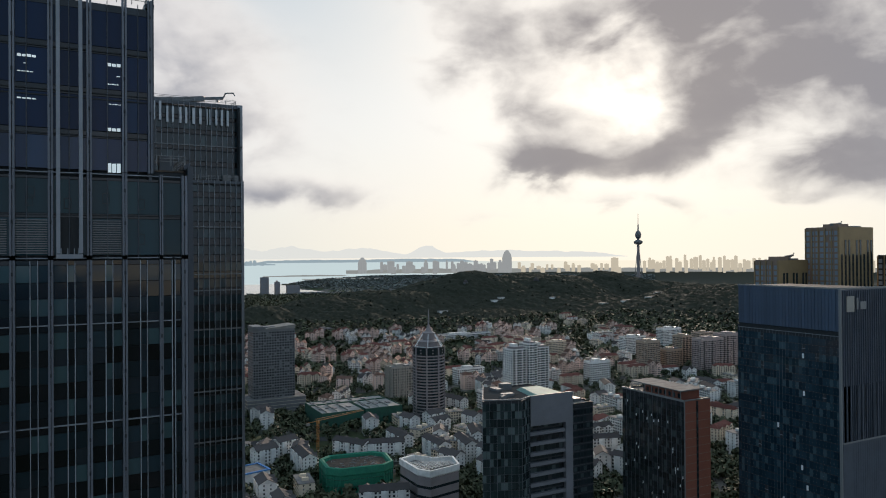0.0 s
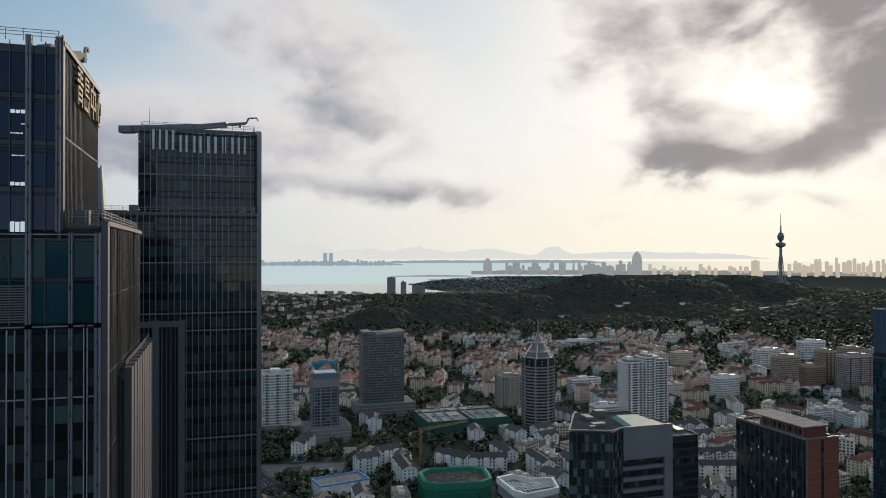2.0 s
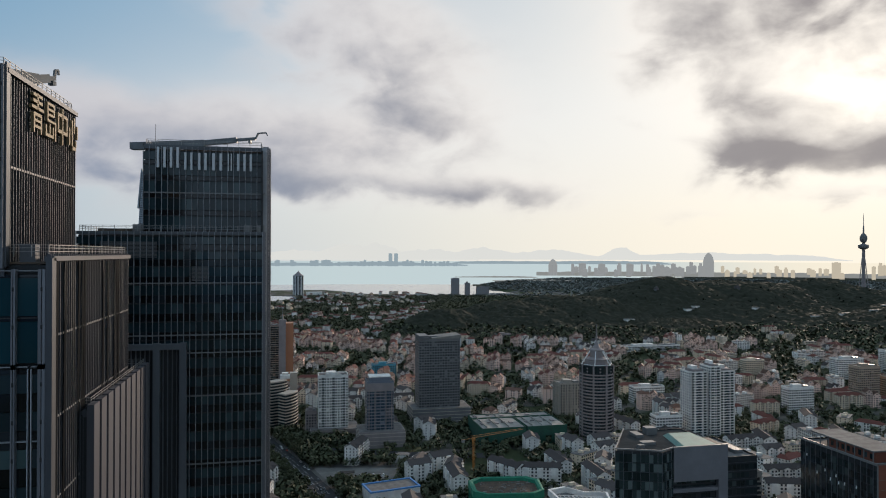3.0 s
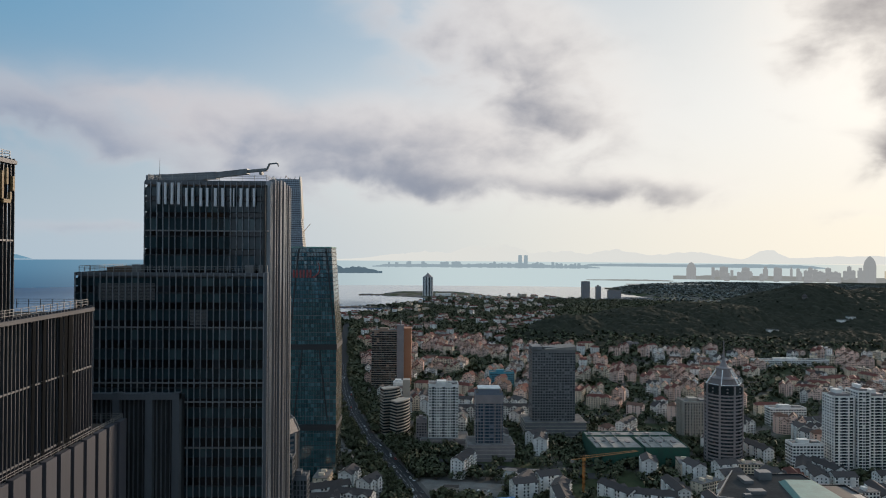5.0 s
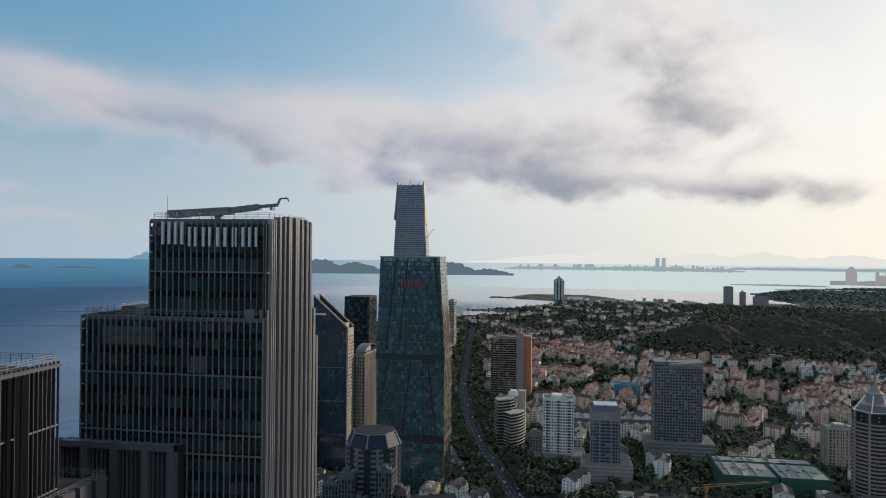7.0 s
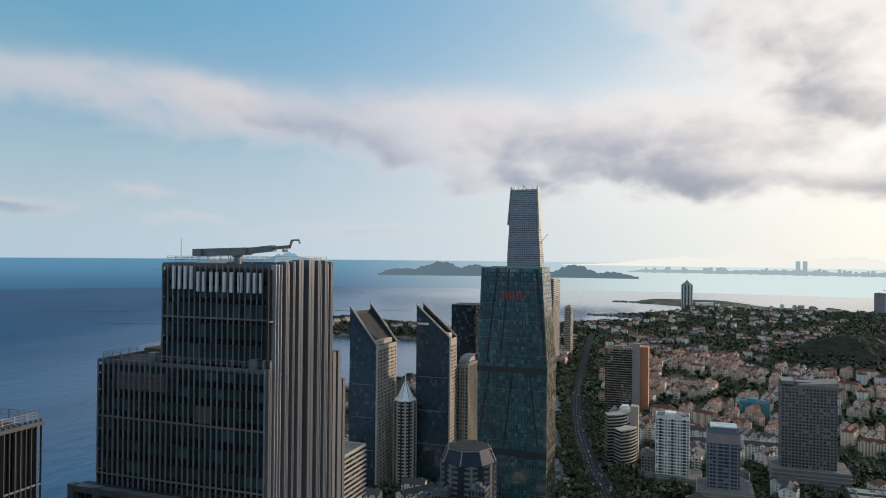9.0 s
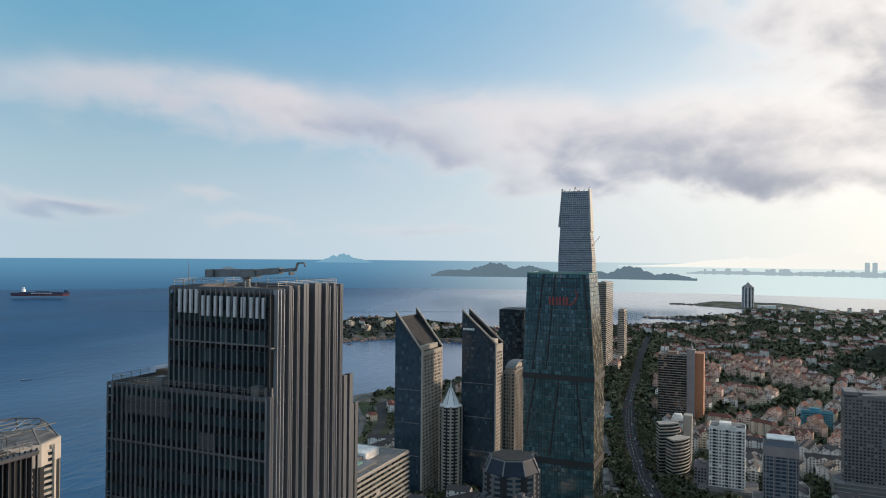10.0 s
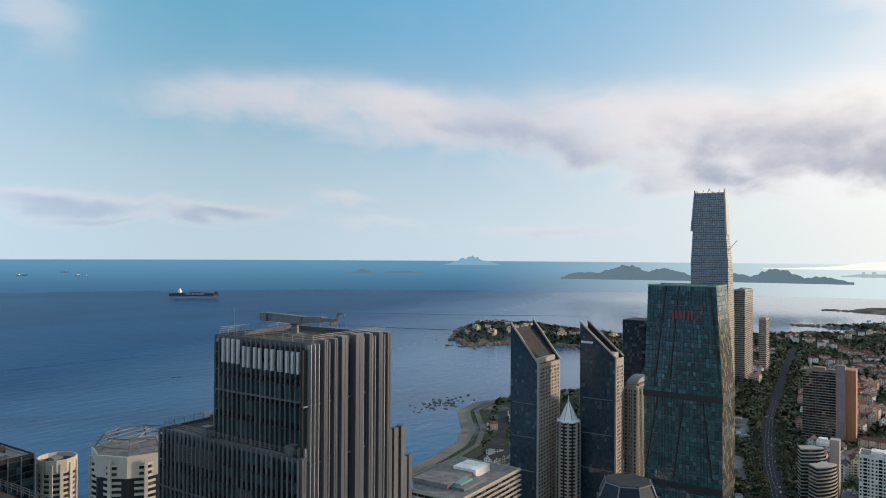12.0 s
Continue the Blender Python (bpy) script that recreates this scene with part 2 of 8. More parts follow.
MAT = {
    "fin": material("weathered_aluminium_fin", (0.125, 0.132, 0.145), 0.55, 0.2, 0.15, 0.6, 0.4, 9, (0.095, 0.095, 0.098), per_object=0.1),
    "pier": material("grey_stone_cladding", (0.09, 0.096, 0.106), 0.62, 0.0, 0.14, 0.5, 0.6, 7, (0.054, 0.058, 0.065), bump=0.1, per_object=0.08, stretch=(1, 1, 0.35)),
    "pier_side": material("grey_metal_cladding", (0.115, 0.123, 0.138), 0.3, 0.2, 0.12, 0.5, 0.6, 6, (0.075, 0.081, 0.093), per_object=0.12, stretch=(1, 1, 0.2), specular=0.7),
    "pier_low": material("lilac_metal_cladding", (0.072, 0.073, 0.086), 0.5, 0.2, 0.1, 0.5, 0.5, 6, (0.056, 0.056, 0.066), per_object=0.1, stretch=(1, 1, 0.2)),
    "pier_dark": material("dark_aluminium_pier", (0.056, 0.06, 0.07), 0.5, 0.2, 0.12, 0.5, 0.5, 6, (0.036, 0.038, 0.044), per_object=0.12, stretch=(1, 1, 0.3)),
    "bay_jamb": material("pale_bay_jamb", (0.25, 0.255, 0.27), 0.45, 0.2, 0.12, 0.5, 0.5, 6, (0.17, 0.175, 0.19)),
    "pier_front": material("grey_aluminium_pier", (0.145, 0.148, 0.165), 0.45, 0.2, 0.12, 0.5, 0.5, 6, (0.095, 0.098, 0.11), per_object=0.15, stretch=(1, 1, 0.3)),
    "fin_bright": material("bright_window_bar", (0.30, 0.31, 0.33), 0.4, 0.3, 0.1, 0.5, per_object=0.3),
    "fin_dark": material("dark_window_bar", (0.05, 0.056, 0.064), 0.4, 0.3, 0.12, 0.5),
    "transom": material("silver_transom", (0.16, 0.16, 0.16), 0.5, 0.2, 0.1, 0.8, 0.3, 6),
    "core": material("dark_spandrel", (0.028, 0.03, 0.032), 0.6, 0.0, 0.2, 1.5, specular=0.15),
    "pane": pane_material("office_glass", (0.008, 0.017, 0.02), (0.022, 0.038, 0.043), tone=(0.065, 0.085, 0.088), blinds=0.1),
    # the teal of reflected sky is put into the base colour of these panes
    "pane_teal": pane_material("teal_office_glass", (0.003, 0.007, 0.010), (0.02, 0.038, 0.048), tone=(0.045, 0.078, 0.082), blinds=0.28),
    "pane_teal_j": pane_material("teal_office_glass_low", (0.003, 0.006, 0.008), (0.018, 0.03, 0.036), tone=(0.042, 0.07, 0.074), island=True, blinds=0.2),
    # side glass made dark and dull in its colour for shade between the fins
    "pane_side": pane_material("shaded_side_glass", (0.005, 0.006, 0.007), (0.009, 0.010, 0.012), rough=0.5, specular=0.02, coat=0.0, blinds=0.0),
    "pane_j": pane_material("office_glass_far", (0.008, 0.012, 0.014), (0.022, 0.03, 0.032), tone=(0.06, 0.075, 0.075), island=True, blinds=0.18),
    "louvre_grey": material("grey_louvre_slats", (0.085, 0.083, 0.083), 0.6, 0.1, 0.1, 0.5),
    "pane_hotel": pane_material("hotel_glass", (0.006, 0.016, 0.020), (0.021, 0.042, 0.050), tone=(0.04, 0.068, 0.075), blinds=0.15, specular=0.3),
    "pane_hotel_j": pane_material("hotel_glass_low", (0.006, 0.016, 0.020), (0.021, 0.042, 0.050), tone=(0.04, 0.068, 0.075), blinds=0.15, specular=0.3, island=True),
    # teal and blue sky reflections on the office front, put into pane colours
    "pane_mid": pane_material("teal_band_glass", (0.005, 0.024, 0.031), (0.009, 0.040, 0.050), tone=(0.013, 0.05, 0.06), blinds=0.1, specular=0.22, coat=0.06),
    "pane_mid_j": pane_material("teal_band_glass_low", (0.005, 0.024, 0.031), (0.009, 0.040, 0.050), tone=(0.013, 0.05, 0.06), blinds=0.1, specular=0.22, coat=0.06, island=True),
    "pane_top": pane_material("blue_office_glass", (0.003, 0.012, 0.040), (0.007, 0.023, 0.066), tone=(0.012, 0.034, 0.08), blinds=0.1, specular=0.18, coat=0.04),
    "pane_top_j": pane_material("blue_office_glass_low", (0.003, 0.012, 0.040), (0.007, 0.023, 0.066), tone=(0.012, 0.034, 0.08), blinds=0.1, specular=0.3, island=True),
    "spandrel_j": pane_material("black_spandrel_glass", (0.002, 0.003, 0.004), (0.007, 0.010, 0.013), tone=(0.018, 0.024, 0.03), blinds=0.15, specular=0.35, island=True),
    "pane_blue_j": pane_material("blue_office_glass_far", (0.018, 0.036, 0.052), (0.038, 0.062, 0.082), tone=(0.07, 0.1, 0.12), island=True, blinds=0.05, coat=0.4),
    "pane_prow_j": pane_material("grey_green_glass", (0.006, 0.011, 0.012), (0.03, 0.045, 0.045), tone=(0.1, 0.125, 0.12), island=True, blinds=0.2),
    "pane_lattice_j": pane_material("blue_lattice_glass", (0.008, 0.02, 0.03), (0.026, 0.052, 0.07), tone=(0.055, 0.09, 0.105), island=True, blinds=0.12),
    "pane_green_j": pane_material("green_tower_glass", (0.016, 0.052, 0.058), (0.046, 0.118, 0.125), tone=(0.075, 0.165, 0.185), island=True, blinds=0.1, rough=0.05, specular=0.8, coat=0.4),
    "window": pane_material("house_window", (0.012, 0.014, 0.016), (0.05, 0.055, 0.06), tone=(0.2, 0.2, 0.2), island=True, blinds=0.1, rough=0.15),
    "roof_grey": material("gravel_roof", (0.20, 0.19, 0.18), 0.9, 0.0, 0.3, 0.8, 0.7, 6, (0.11, 0.10, 0.095), bump=0.3, specular=0.12),
    "roof_brown": material("rusty_roof_deck", (0.12, 0.088, 0.066), 0.9, 0.0, 0.3, 0.7, 0.8, 4, (0.065, 0.052, 0.044), bump=0.3, specular=0.12),
    "roof_dark": material("dark_felt_roof", (0.07, 0.068, 0.066), 0.95, 0.0, 0.25, 1.2, 0.5, 7, (0.045, 0.044, 0.043), specular=0.0),
    "rail": material("galvanised_rail", (0.22, 0.215, 0.21), 0.55, 0.3, 0.1, 0.5),
    "sign": material("pale_sign_face", (0.50, 0.50, 0.51), 0.5, 0.0, 0.06, 0.4),
    "gold": material("gold_sign_face", (0.19, 0.14, 0.07), 0.6, 0.1, 0.08, 0.4),
    "crane": material("grey_machine_paint", (0.13, 0.14, 0.145), 0.5, 0.2, 0.2, 0.6, 0.5, 2, (0.08, 0.075, 0.07)),
    "white": material("white_plaster", (0.76, 0.73, 0.685), 0.8, 0.0, 0.1, 1.5, 0.5, 7, (0.44, 0.41, 0.375), per_object=0.08, per_island=0.22, specular=0.12),
    "cream": material("cream_plaster", (0.70, 0.58, 0.44), 0.8, 0.0, 0.08, 1.5, 0.35, 9, (0.40, 0.33, 0.25), per_object=0.08, per_island=0.22, specular=0.12),
    "slate_wall": material("slate_blue_cladding", (0.13, 0.15, 0.185), 0.6, 0.0, 0.1, 1.0, 0.3, 9, (0.10, 0.115, 0.145)),
    "mauve_wall": material("mauve_tower_wall", (0.40, 0.315, 0.285), 0.75, 0.0, 0.1, 1.5, 0.4, 9, (0.30, 0.235, 0.215), per_object=0.1, specular=0.12),
    "tan_wall": material("tan_tower_wall", (0.40, 0.31, 0.235), 0.75, 0.0, 0.1, 1.5, 0.4, 9, (0.30, 0.23, 0.175), per_object=0.1, specular=0.12),
    "cream_grey": material("cream_grey_cladding", (0.50, 0.445, 0.38), 0.75, 0.0, 0.08, 1.5, 0.4, 9, (0.36, 0.32, 0.275), per_object=0.06, specular=0.15),
    "pink": material("pink_plaster", (0.78, 0.56, 0.46), 0.8, 0.0, 0.08, 1.5, 0.35, 9, (0.58, 0.42, 0.34), per_object=0.08, per_island=0.22, specular=0.12),
    "tile_red": material("red_roof_tiles", (0.15, 0.055, 0.043), 0.8, 0.0, 0.25, 0.7, 0.6, 5, (0.11, 0.05, 0.042), per_object=0.25, per_island=0.1, specular=0.12),
    "tile_orange": material("orange_roof_tiles", (0.15, 0.082, 0.058), 0.8, 0.0, 0.25, 0.7, 0.6, 5, (0.10, 0.06, 0.05), per_object=0.08, per_island=0.22, specular=0.12),
    "tile_dark": material("dark_roof_tiles", (0.075, 0.064, 0.06), 0.8, 0.0, 0.25, 0.7, 0.6, 5, (0.08, 0.07, 0.07), per_object=0.08, per_island=0.22, specular=0.12),
    "concrete": material("raw_concrete", (0.24, 0.225, 0.205), 0.85, 0.0, 0.15, 0.8, 0.5, 6, (0.16, 0.15, 0.135), bump=0.15, per_object=0.1, specular=0.12),
    "deck_concrete": material("pale_fresh_concrete", (0.36, 0.34, 0.31), 0.85, 0.0, 0.15, 0.8, 0.6, 7, (0.22, 0.21, 0.19), bump=0.15, per_object=0.1, specular=0.12),
    "dark_stone": material("dark_grey_facade", (0.145, 0.145, 0.145), 0.6, 0.0, 0.12, 1.0, 0.3, 8, per_object=0.05),
    "beige_stone": material("beige_facade", (0.37, 0.33, 0.28), 0.7, 0.0, 0.1, 1.0, 0.3, 9, (0.27, 0.235, 0.195), per_object=0.08),
    "brown_stone": material("brown_facade", (0.26, 0.17, 0.12), 0.7, 0.0, 0.1, 1.0, 0.3, 9, per_object=0.06),
    "orange_stone": material("orange_facade", (0.40, 0.17, 0.085), 0.65, 0.0, 0.1, 1.0, 0.3, 9, (0.38, 0.14, 0.065)),
    "red_brick": material("red_brick_panel", (0.24, 0.078, 0.045), 0.75, 0.0, 0.2, 0.8, 0.4, 6, (0.22, 0.07, 0.045), bump=0.15, per_object=0.1),
    "lilac_stone": material("mauve_facade", (0.25, 0.212, 0.205), 0.7, 0.0, 0.1, 1.0, 0.3, 9),
    "net_green": material("green_safety_net", (0.018, 0.19, 0.11), 0.85, 0.0, 0.25, 1.6, 0.5, 5, (0.015, 0.14, 0.09), bump=0.4),
    "net_dark": material("dark_green_net", (0.02, 0.085, 0.055), 0.9, 0.0, 0.25, 1.6, 0.5, 5, (0.03, 0.06, 0.045), bump=0.4),
    "frame_stone": material("grey_frame_stone", (0.16, 0.155, 0.165), 0.6, 0.0, 0.1, 1.0, 0.3, 9, per_object=0.05),
    "black_metal": material("black_ribbed_metal", (0.045, 0.047, 0.052), 0.5, 0.1, 0.15, 1.0, 0.3, 7),
    "dark_roof_glass": material("dark_roof_glass", (0.022, 0.033, 0.048), 0.4, 0.0, 0.2, 3.0, 0.4, 8, specular=0.12),
    "copper": material("green_copper_roof", (0.14, 0.27, 0.23), 0.7, 0.0, 0.2, 1.0, 0.4, 5, (0.10, 0.17, 0.15)),
    "red_paint": material("red_paint", (0.55, 0.05, 0.03), 0.5, 0.0, 0.08, 0.5),
    "orange_paint": material("orange_machine_paint", (0.36, 0.16, 0.04), 0.5, 0.0, 0.08, 0.5),
    "blue_paint": material("blue_sheet_metal", (0.06, 0.22, 0.50), 0.5, 0.0, 0.1, 0.5, 0.3, 3),
    "teal_paint": material("teal_sheeting", (0.05, 0.26, 0.34), 0.6, 0.0, 0.15, 0.5, 0.4, 3),
    "white_paint": material("white_paint", (0.78, 0.78, 0.76), 0.45, 0.0, 0.05, 0.5),
    "black": material("black_rubber", (0.02, 0.02, 0.02), 0.7, 0.0, 0.1, 0.3),
    "lamp_on": material("lit_ceiling_panel", (0.85, 0.95, 0.95), 0.5, emit=0.38),
    "asphalt": material("asphalt", (0.045, 0.045, 0.047), 0.95, 0.0, 0.25, 1.5, 0.5, 9, (0.06, 0.058, 0.056), specular=0.15),
    "paving": material("grey_paving", (0.12, 0.115, 0.105), 0.85, 0.0, 0.2, 1.5, 0.5, 12, (0.08, 0.077, 0.07), specular=0.2),
    "yard": material("pale_yard_concrete", (0.21, 0.2, 0.185), 0.9, 0.0, 0.25, 1.5, 0.7, 14, (0.12, 0.115, 0.105), specular=0.1),
    "lane": material("road_marking_paint", (0.32, 0.32, 0.31), 0.7, 0.0, 0.2, 0.6),
    "fin_pale": material("pale_aluminium_fin", (0.225, 0.235, 0.25), 0.42, 0.2, 0.12, 0.6, 0.4, 9, (0.145, 0.152, 0.163), per_object=0.18),
    "sign_red": material("dull_red_sign", (0.22, 0.035, 0.03), 0.5, 0.0, 0.1, 0.5),
    "leaf": material("broadleaf_foliage", (0.078, 0.084, 0.044), 0.75, 0.0, 0.3, 2.0, 0.6, 30, (0.042, 0.052, 0.03), per_island=0.4, specular=0.2),
    "pine": material("pine_foliage", (0.030, 0.032, 0.020), 0.9, 0.0, 0.35, 9.0, 0.7, 60, (0.044, 0.044, 0.030), per_island=0.1, specular=0.15),
    # far trees: the haze of distance is put into these paler base colours
    "shore_leaf": material("haze_pale_shore_foliage", (0.075, 0.08, 0.066), 0.85, 0.0, 0.2, 6.0, 0.6, 110, (0.055, 0.058, 0.048), per_island=0.15, specular=0.1),
    "far_leaf": material("haze_pale_far_foliage", (0.22, 0.23, 0.21), 0.9, 0.0, 0.2, 12.0, 0.6, 160, (0.15, 0.157, 0.145), per_island=0.25, specular=0.05),
    "bark": material("bark", (0.10, 0.075, 0.055), 0.9, 0.0, 0.3, 0.3),
    "rock": material("shore_rock", (0.17, 0.12, 0.09), 0.9, 0.0, 0.3, 3.0, 0.6, 15, (0.08, 0.065, 0.055), bump=0.5),
    "sand": material("beach_sand", (0.165, 0.142, 0.12), 0.95, 0.0, 0.15, 1.5, 0.4, 14, (0.12, 0.107, 0.092)),
    "dark_hull": material("dark_blue_hull", (0.03, 0.045, 0.09), 0.6, 0.0, 0.1, 5),
    "slick": material("smooth_water", (0.004, 0.035, 0.085), 0.5, 0.0, 0.2, 20, specular=0.03),
}


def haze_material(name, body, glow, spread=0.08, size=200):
    """Backdrop of the far distance: the pale air in front of it is painted on as glow."""
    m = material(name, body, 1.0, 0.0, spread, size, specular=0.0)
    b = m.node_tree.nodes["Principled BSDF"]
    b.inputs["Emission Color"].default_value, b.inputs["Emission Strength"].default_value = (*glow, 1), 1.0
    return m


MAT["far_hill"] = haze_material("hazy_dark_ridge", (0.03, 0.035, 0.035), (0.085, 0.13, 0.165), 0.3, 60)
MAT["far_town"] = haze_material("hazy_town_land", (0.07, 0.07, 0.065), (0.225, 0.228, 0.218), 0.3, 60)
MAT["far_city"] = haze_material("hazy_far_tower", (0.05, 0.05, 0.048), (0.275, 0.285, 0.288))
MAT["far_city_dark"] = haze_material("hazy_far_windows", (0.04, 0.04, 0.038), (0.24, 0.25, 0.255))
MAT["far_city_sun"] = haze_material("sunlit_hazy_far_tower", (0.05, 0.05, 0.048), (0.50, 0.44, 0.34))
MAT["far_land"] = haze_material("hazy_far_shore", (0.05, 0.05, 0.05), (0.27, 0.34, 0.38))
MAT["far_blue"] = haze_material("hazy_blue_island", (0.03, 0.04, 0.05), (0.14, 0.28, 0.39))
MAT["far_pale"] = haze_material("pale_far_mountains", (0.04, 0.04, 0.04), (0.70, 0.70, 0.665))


def ground_material():
    """City ground: grey lots, dusty yards and green plots in patches."""
    m = bpy.data.materials.new("city_ground")
    m.use_nodes = True
    t = m.node_tree
    b = t.nodes["Principled BSDF"]
    b.inputs["Roughness"].default_value, b.inputs["Specular IOR Level"].default_value = 0.95, 0.15
    place = t.nodes.new("ShaderNodeTexCoord").outputs["Object"]

    def noise_ramp(size, a, c):
        n = t.nodes.new("ShaderNodeTexNoise")
        n.inputs["Scale"].default_value, n.inputs["Detail"].default_value = 1 / size, 6
        t.links.new(place, n.inputs["Vector"])
        r = t.nodes.new("ShaderNodeMapRange")
        t.links.new(n.outputs["Fac"], r.inputs[0])
        r.inputs[1].default_value, r.inputs[2].default_value = a, c
        return r.outputs[0]

    def mixed(fac, a, c):
        n = t.nodes.new("ShaderNodeMix")
        n.data_type = "RGBA"
        for socket, value in ((n.inputs[0], fac), (n.inputs[6], a), (n.inputs[7], c)):
            if isinstance(value, tuple):
                socket.default_value = (*value, 1)
            else:
                t.links.new(value, socket)
        return n.outputs[2]

    height = t.nodes.new("ShaderNodeSeparateXYZ")
    t.links.new(place, height.inputs[0])
    upland = t.nodes.new("ShaderNodeMapRange")
    t.links.new(height.outputs[2], upland.inputs[0])
    upland.inputs[1].default_value, upland.inputs[2].default_value = 9.0, 20.0
    yard = mixed(noise_ramp(25, 0.42, 0.58), (0.085, 0.08, 0.075), (0.16, 0.145, 0.125))
    green = mixed(noise_ramp(12, 0.35, 0.65), (0.035, 0.05, 0.022), (0.06, 0.07, 0.035))
    town = mixed(noise_ramp(70, 0.44, 0.52), yard, green)
    t.links.new(mixed(upland.outputs[0], town, (0.045, 0.047, 0.034)), b.inputs["Base Color"])
    return m


MAT["ground"] = ground_material()


def sea_material():
    """Open water broken by waves, smoother and brighter in the sheltered bay."""
    m = bpy.data.materials.new("sea_water")
    m.use_nodes = True
    t = m.node_tree
    b = t.nodes["Principled BSDF"]
    place = t.nodes.new("ShaderNodeTexCoord").outputs["Object"]

    def math_node(op, a, c=None, d=None):
        n = t.nodes.new("ShaderNodeMath")
        n.operation = op
        for socket, value in zip(n.inputs, (a, c, d)):
            if value is None:
                continue
            if isinstance(value, (int, float)):
                socket.default_value = value
            else:
                t.links.new(value, socket)
        return n.outputs[0]

    def ranged(value, a, c, low, high, smooth=True):
        n = t.nodes.new("ShaderNodeMapRange")
        n.interpolation_type = "SMOOTHSTEP" if smooth else "LINEAR"
        t.links.new(value, n.inputs[0])
        for socket, v in zip(list(n.inputs)[1:5], (a, c, low, high)):
            socket.default_value = v
        return n.outputs[0]

    def noise_at(scale, detail, squeeze=(1.0, 0.45, 1.0)):
        stretch = t.nodes.new("ShaderNodeMapping")
        stretch.inputs["Scale"].default_value, stretch.inputs["Rotation"].default_value = squeeze, (0, 0, 0.5)
        t.links.new(place, stretch.inputs["Vector"])
        n = t.nodes.new("ShaderNodeTexNoise")
        n.inputs["Scale"].default_value, n.inputs["Detail"].default_value = scale, detail
        t.links.new(stretch.outputs[0], n.inputs["Vector"])
        return n.outputs["Fac"]

    xyz = t.nodes.new("ShaderNodeSeparateXYZ")
    t.links.new(place, xyz.inputs[0])
    patches = noise_at(0.0022, 4.0)
    # the bay lies behind the capes, on the +x side of a line that runs out to sea
    bay = math_node("ADD", xyz.outputs[0], math_node("MULTIPLY", xyz.outputs[1], 0.30))
    bay = math_node("ADD", bay, math_node("MULTIPLY", math_node("SUBTRACT", patches, 0.5), 400.0))
    calm = ranged(bay, -1300.0, 500.0, 0.0, 1.0)
    tone = t.nodes.new("ShaderNodeMix")
    tone.data_type = "RGBA"
    t.links.new(ranged(patches, 0.35, 0.68, 0.0, 1.0), tone.inputs[0])
    tone.inputs[6].default_value, tone.inputs[7].default_value = (0.002, 0.057, 0.145, 1), (0.004, 0.078, 0.186, 1)
    t.links.new(tone.outputs[2], b.inputs["Base Color"])
    t.links.new(ranged(calm, 0.0, 1.0, 0.36, 0.10, False), b.inputs["Roughness"])
    t.links.new(ranged(calm, 0.0, 1.0, 0.03, 1.0, False), b.inputs["Specular IOR Level"])
    b.inputs["IOR"].default_value = 1.33
    gleam = t.nodes.new("ShaderNodeMix")
    gleam.data_type = "RGBA"
    t.links.new(calm, gleam.inputs[0])
    gleam.inputs[6].default_value, gleam.inputs[7].default_value = (0.30, 0.72, 1.0, 1), (0.88, 1.0, 0.98, 1)
    t.links.new(gleam.outputs[2], b.inputs["Specular Tint"])
    bump = t.nodes.new("ShaderNodeBump")
    bump.inputs["Distance"].default_value = 2.2
    t.links.new(ranged(calm, 0.0, 1.0, 0.8, 0.07, False), bump.inputs["Strength"])
    t.links.new(noise_at(0.05, 9.0), bump.inputs["Height"])
    t.links.new(bump.outputs[0], b.inputs["Normal"])
    return m


MAT["sea"] = sea_material()

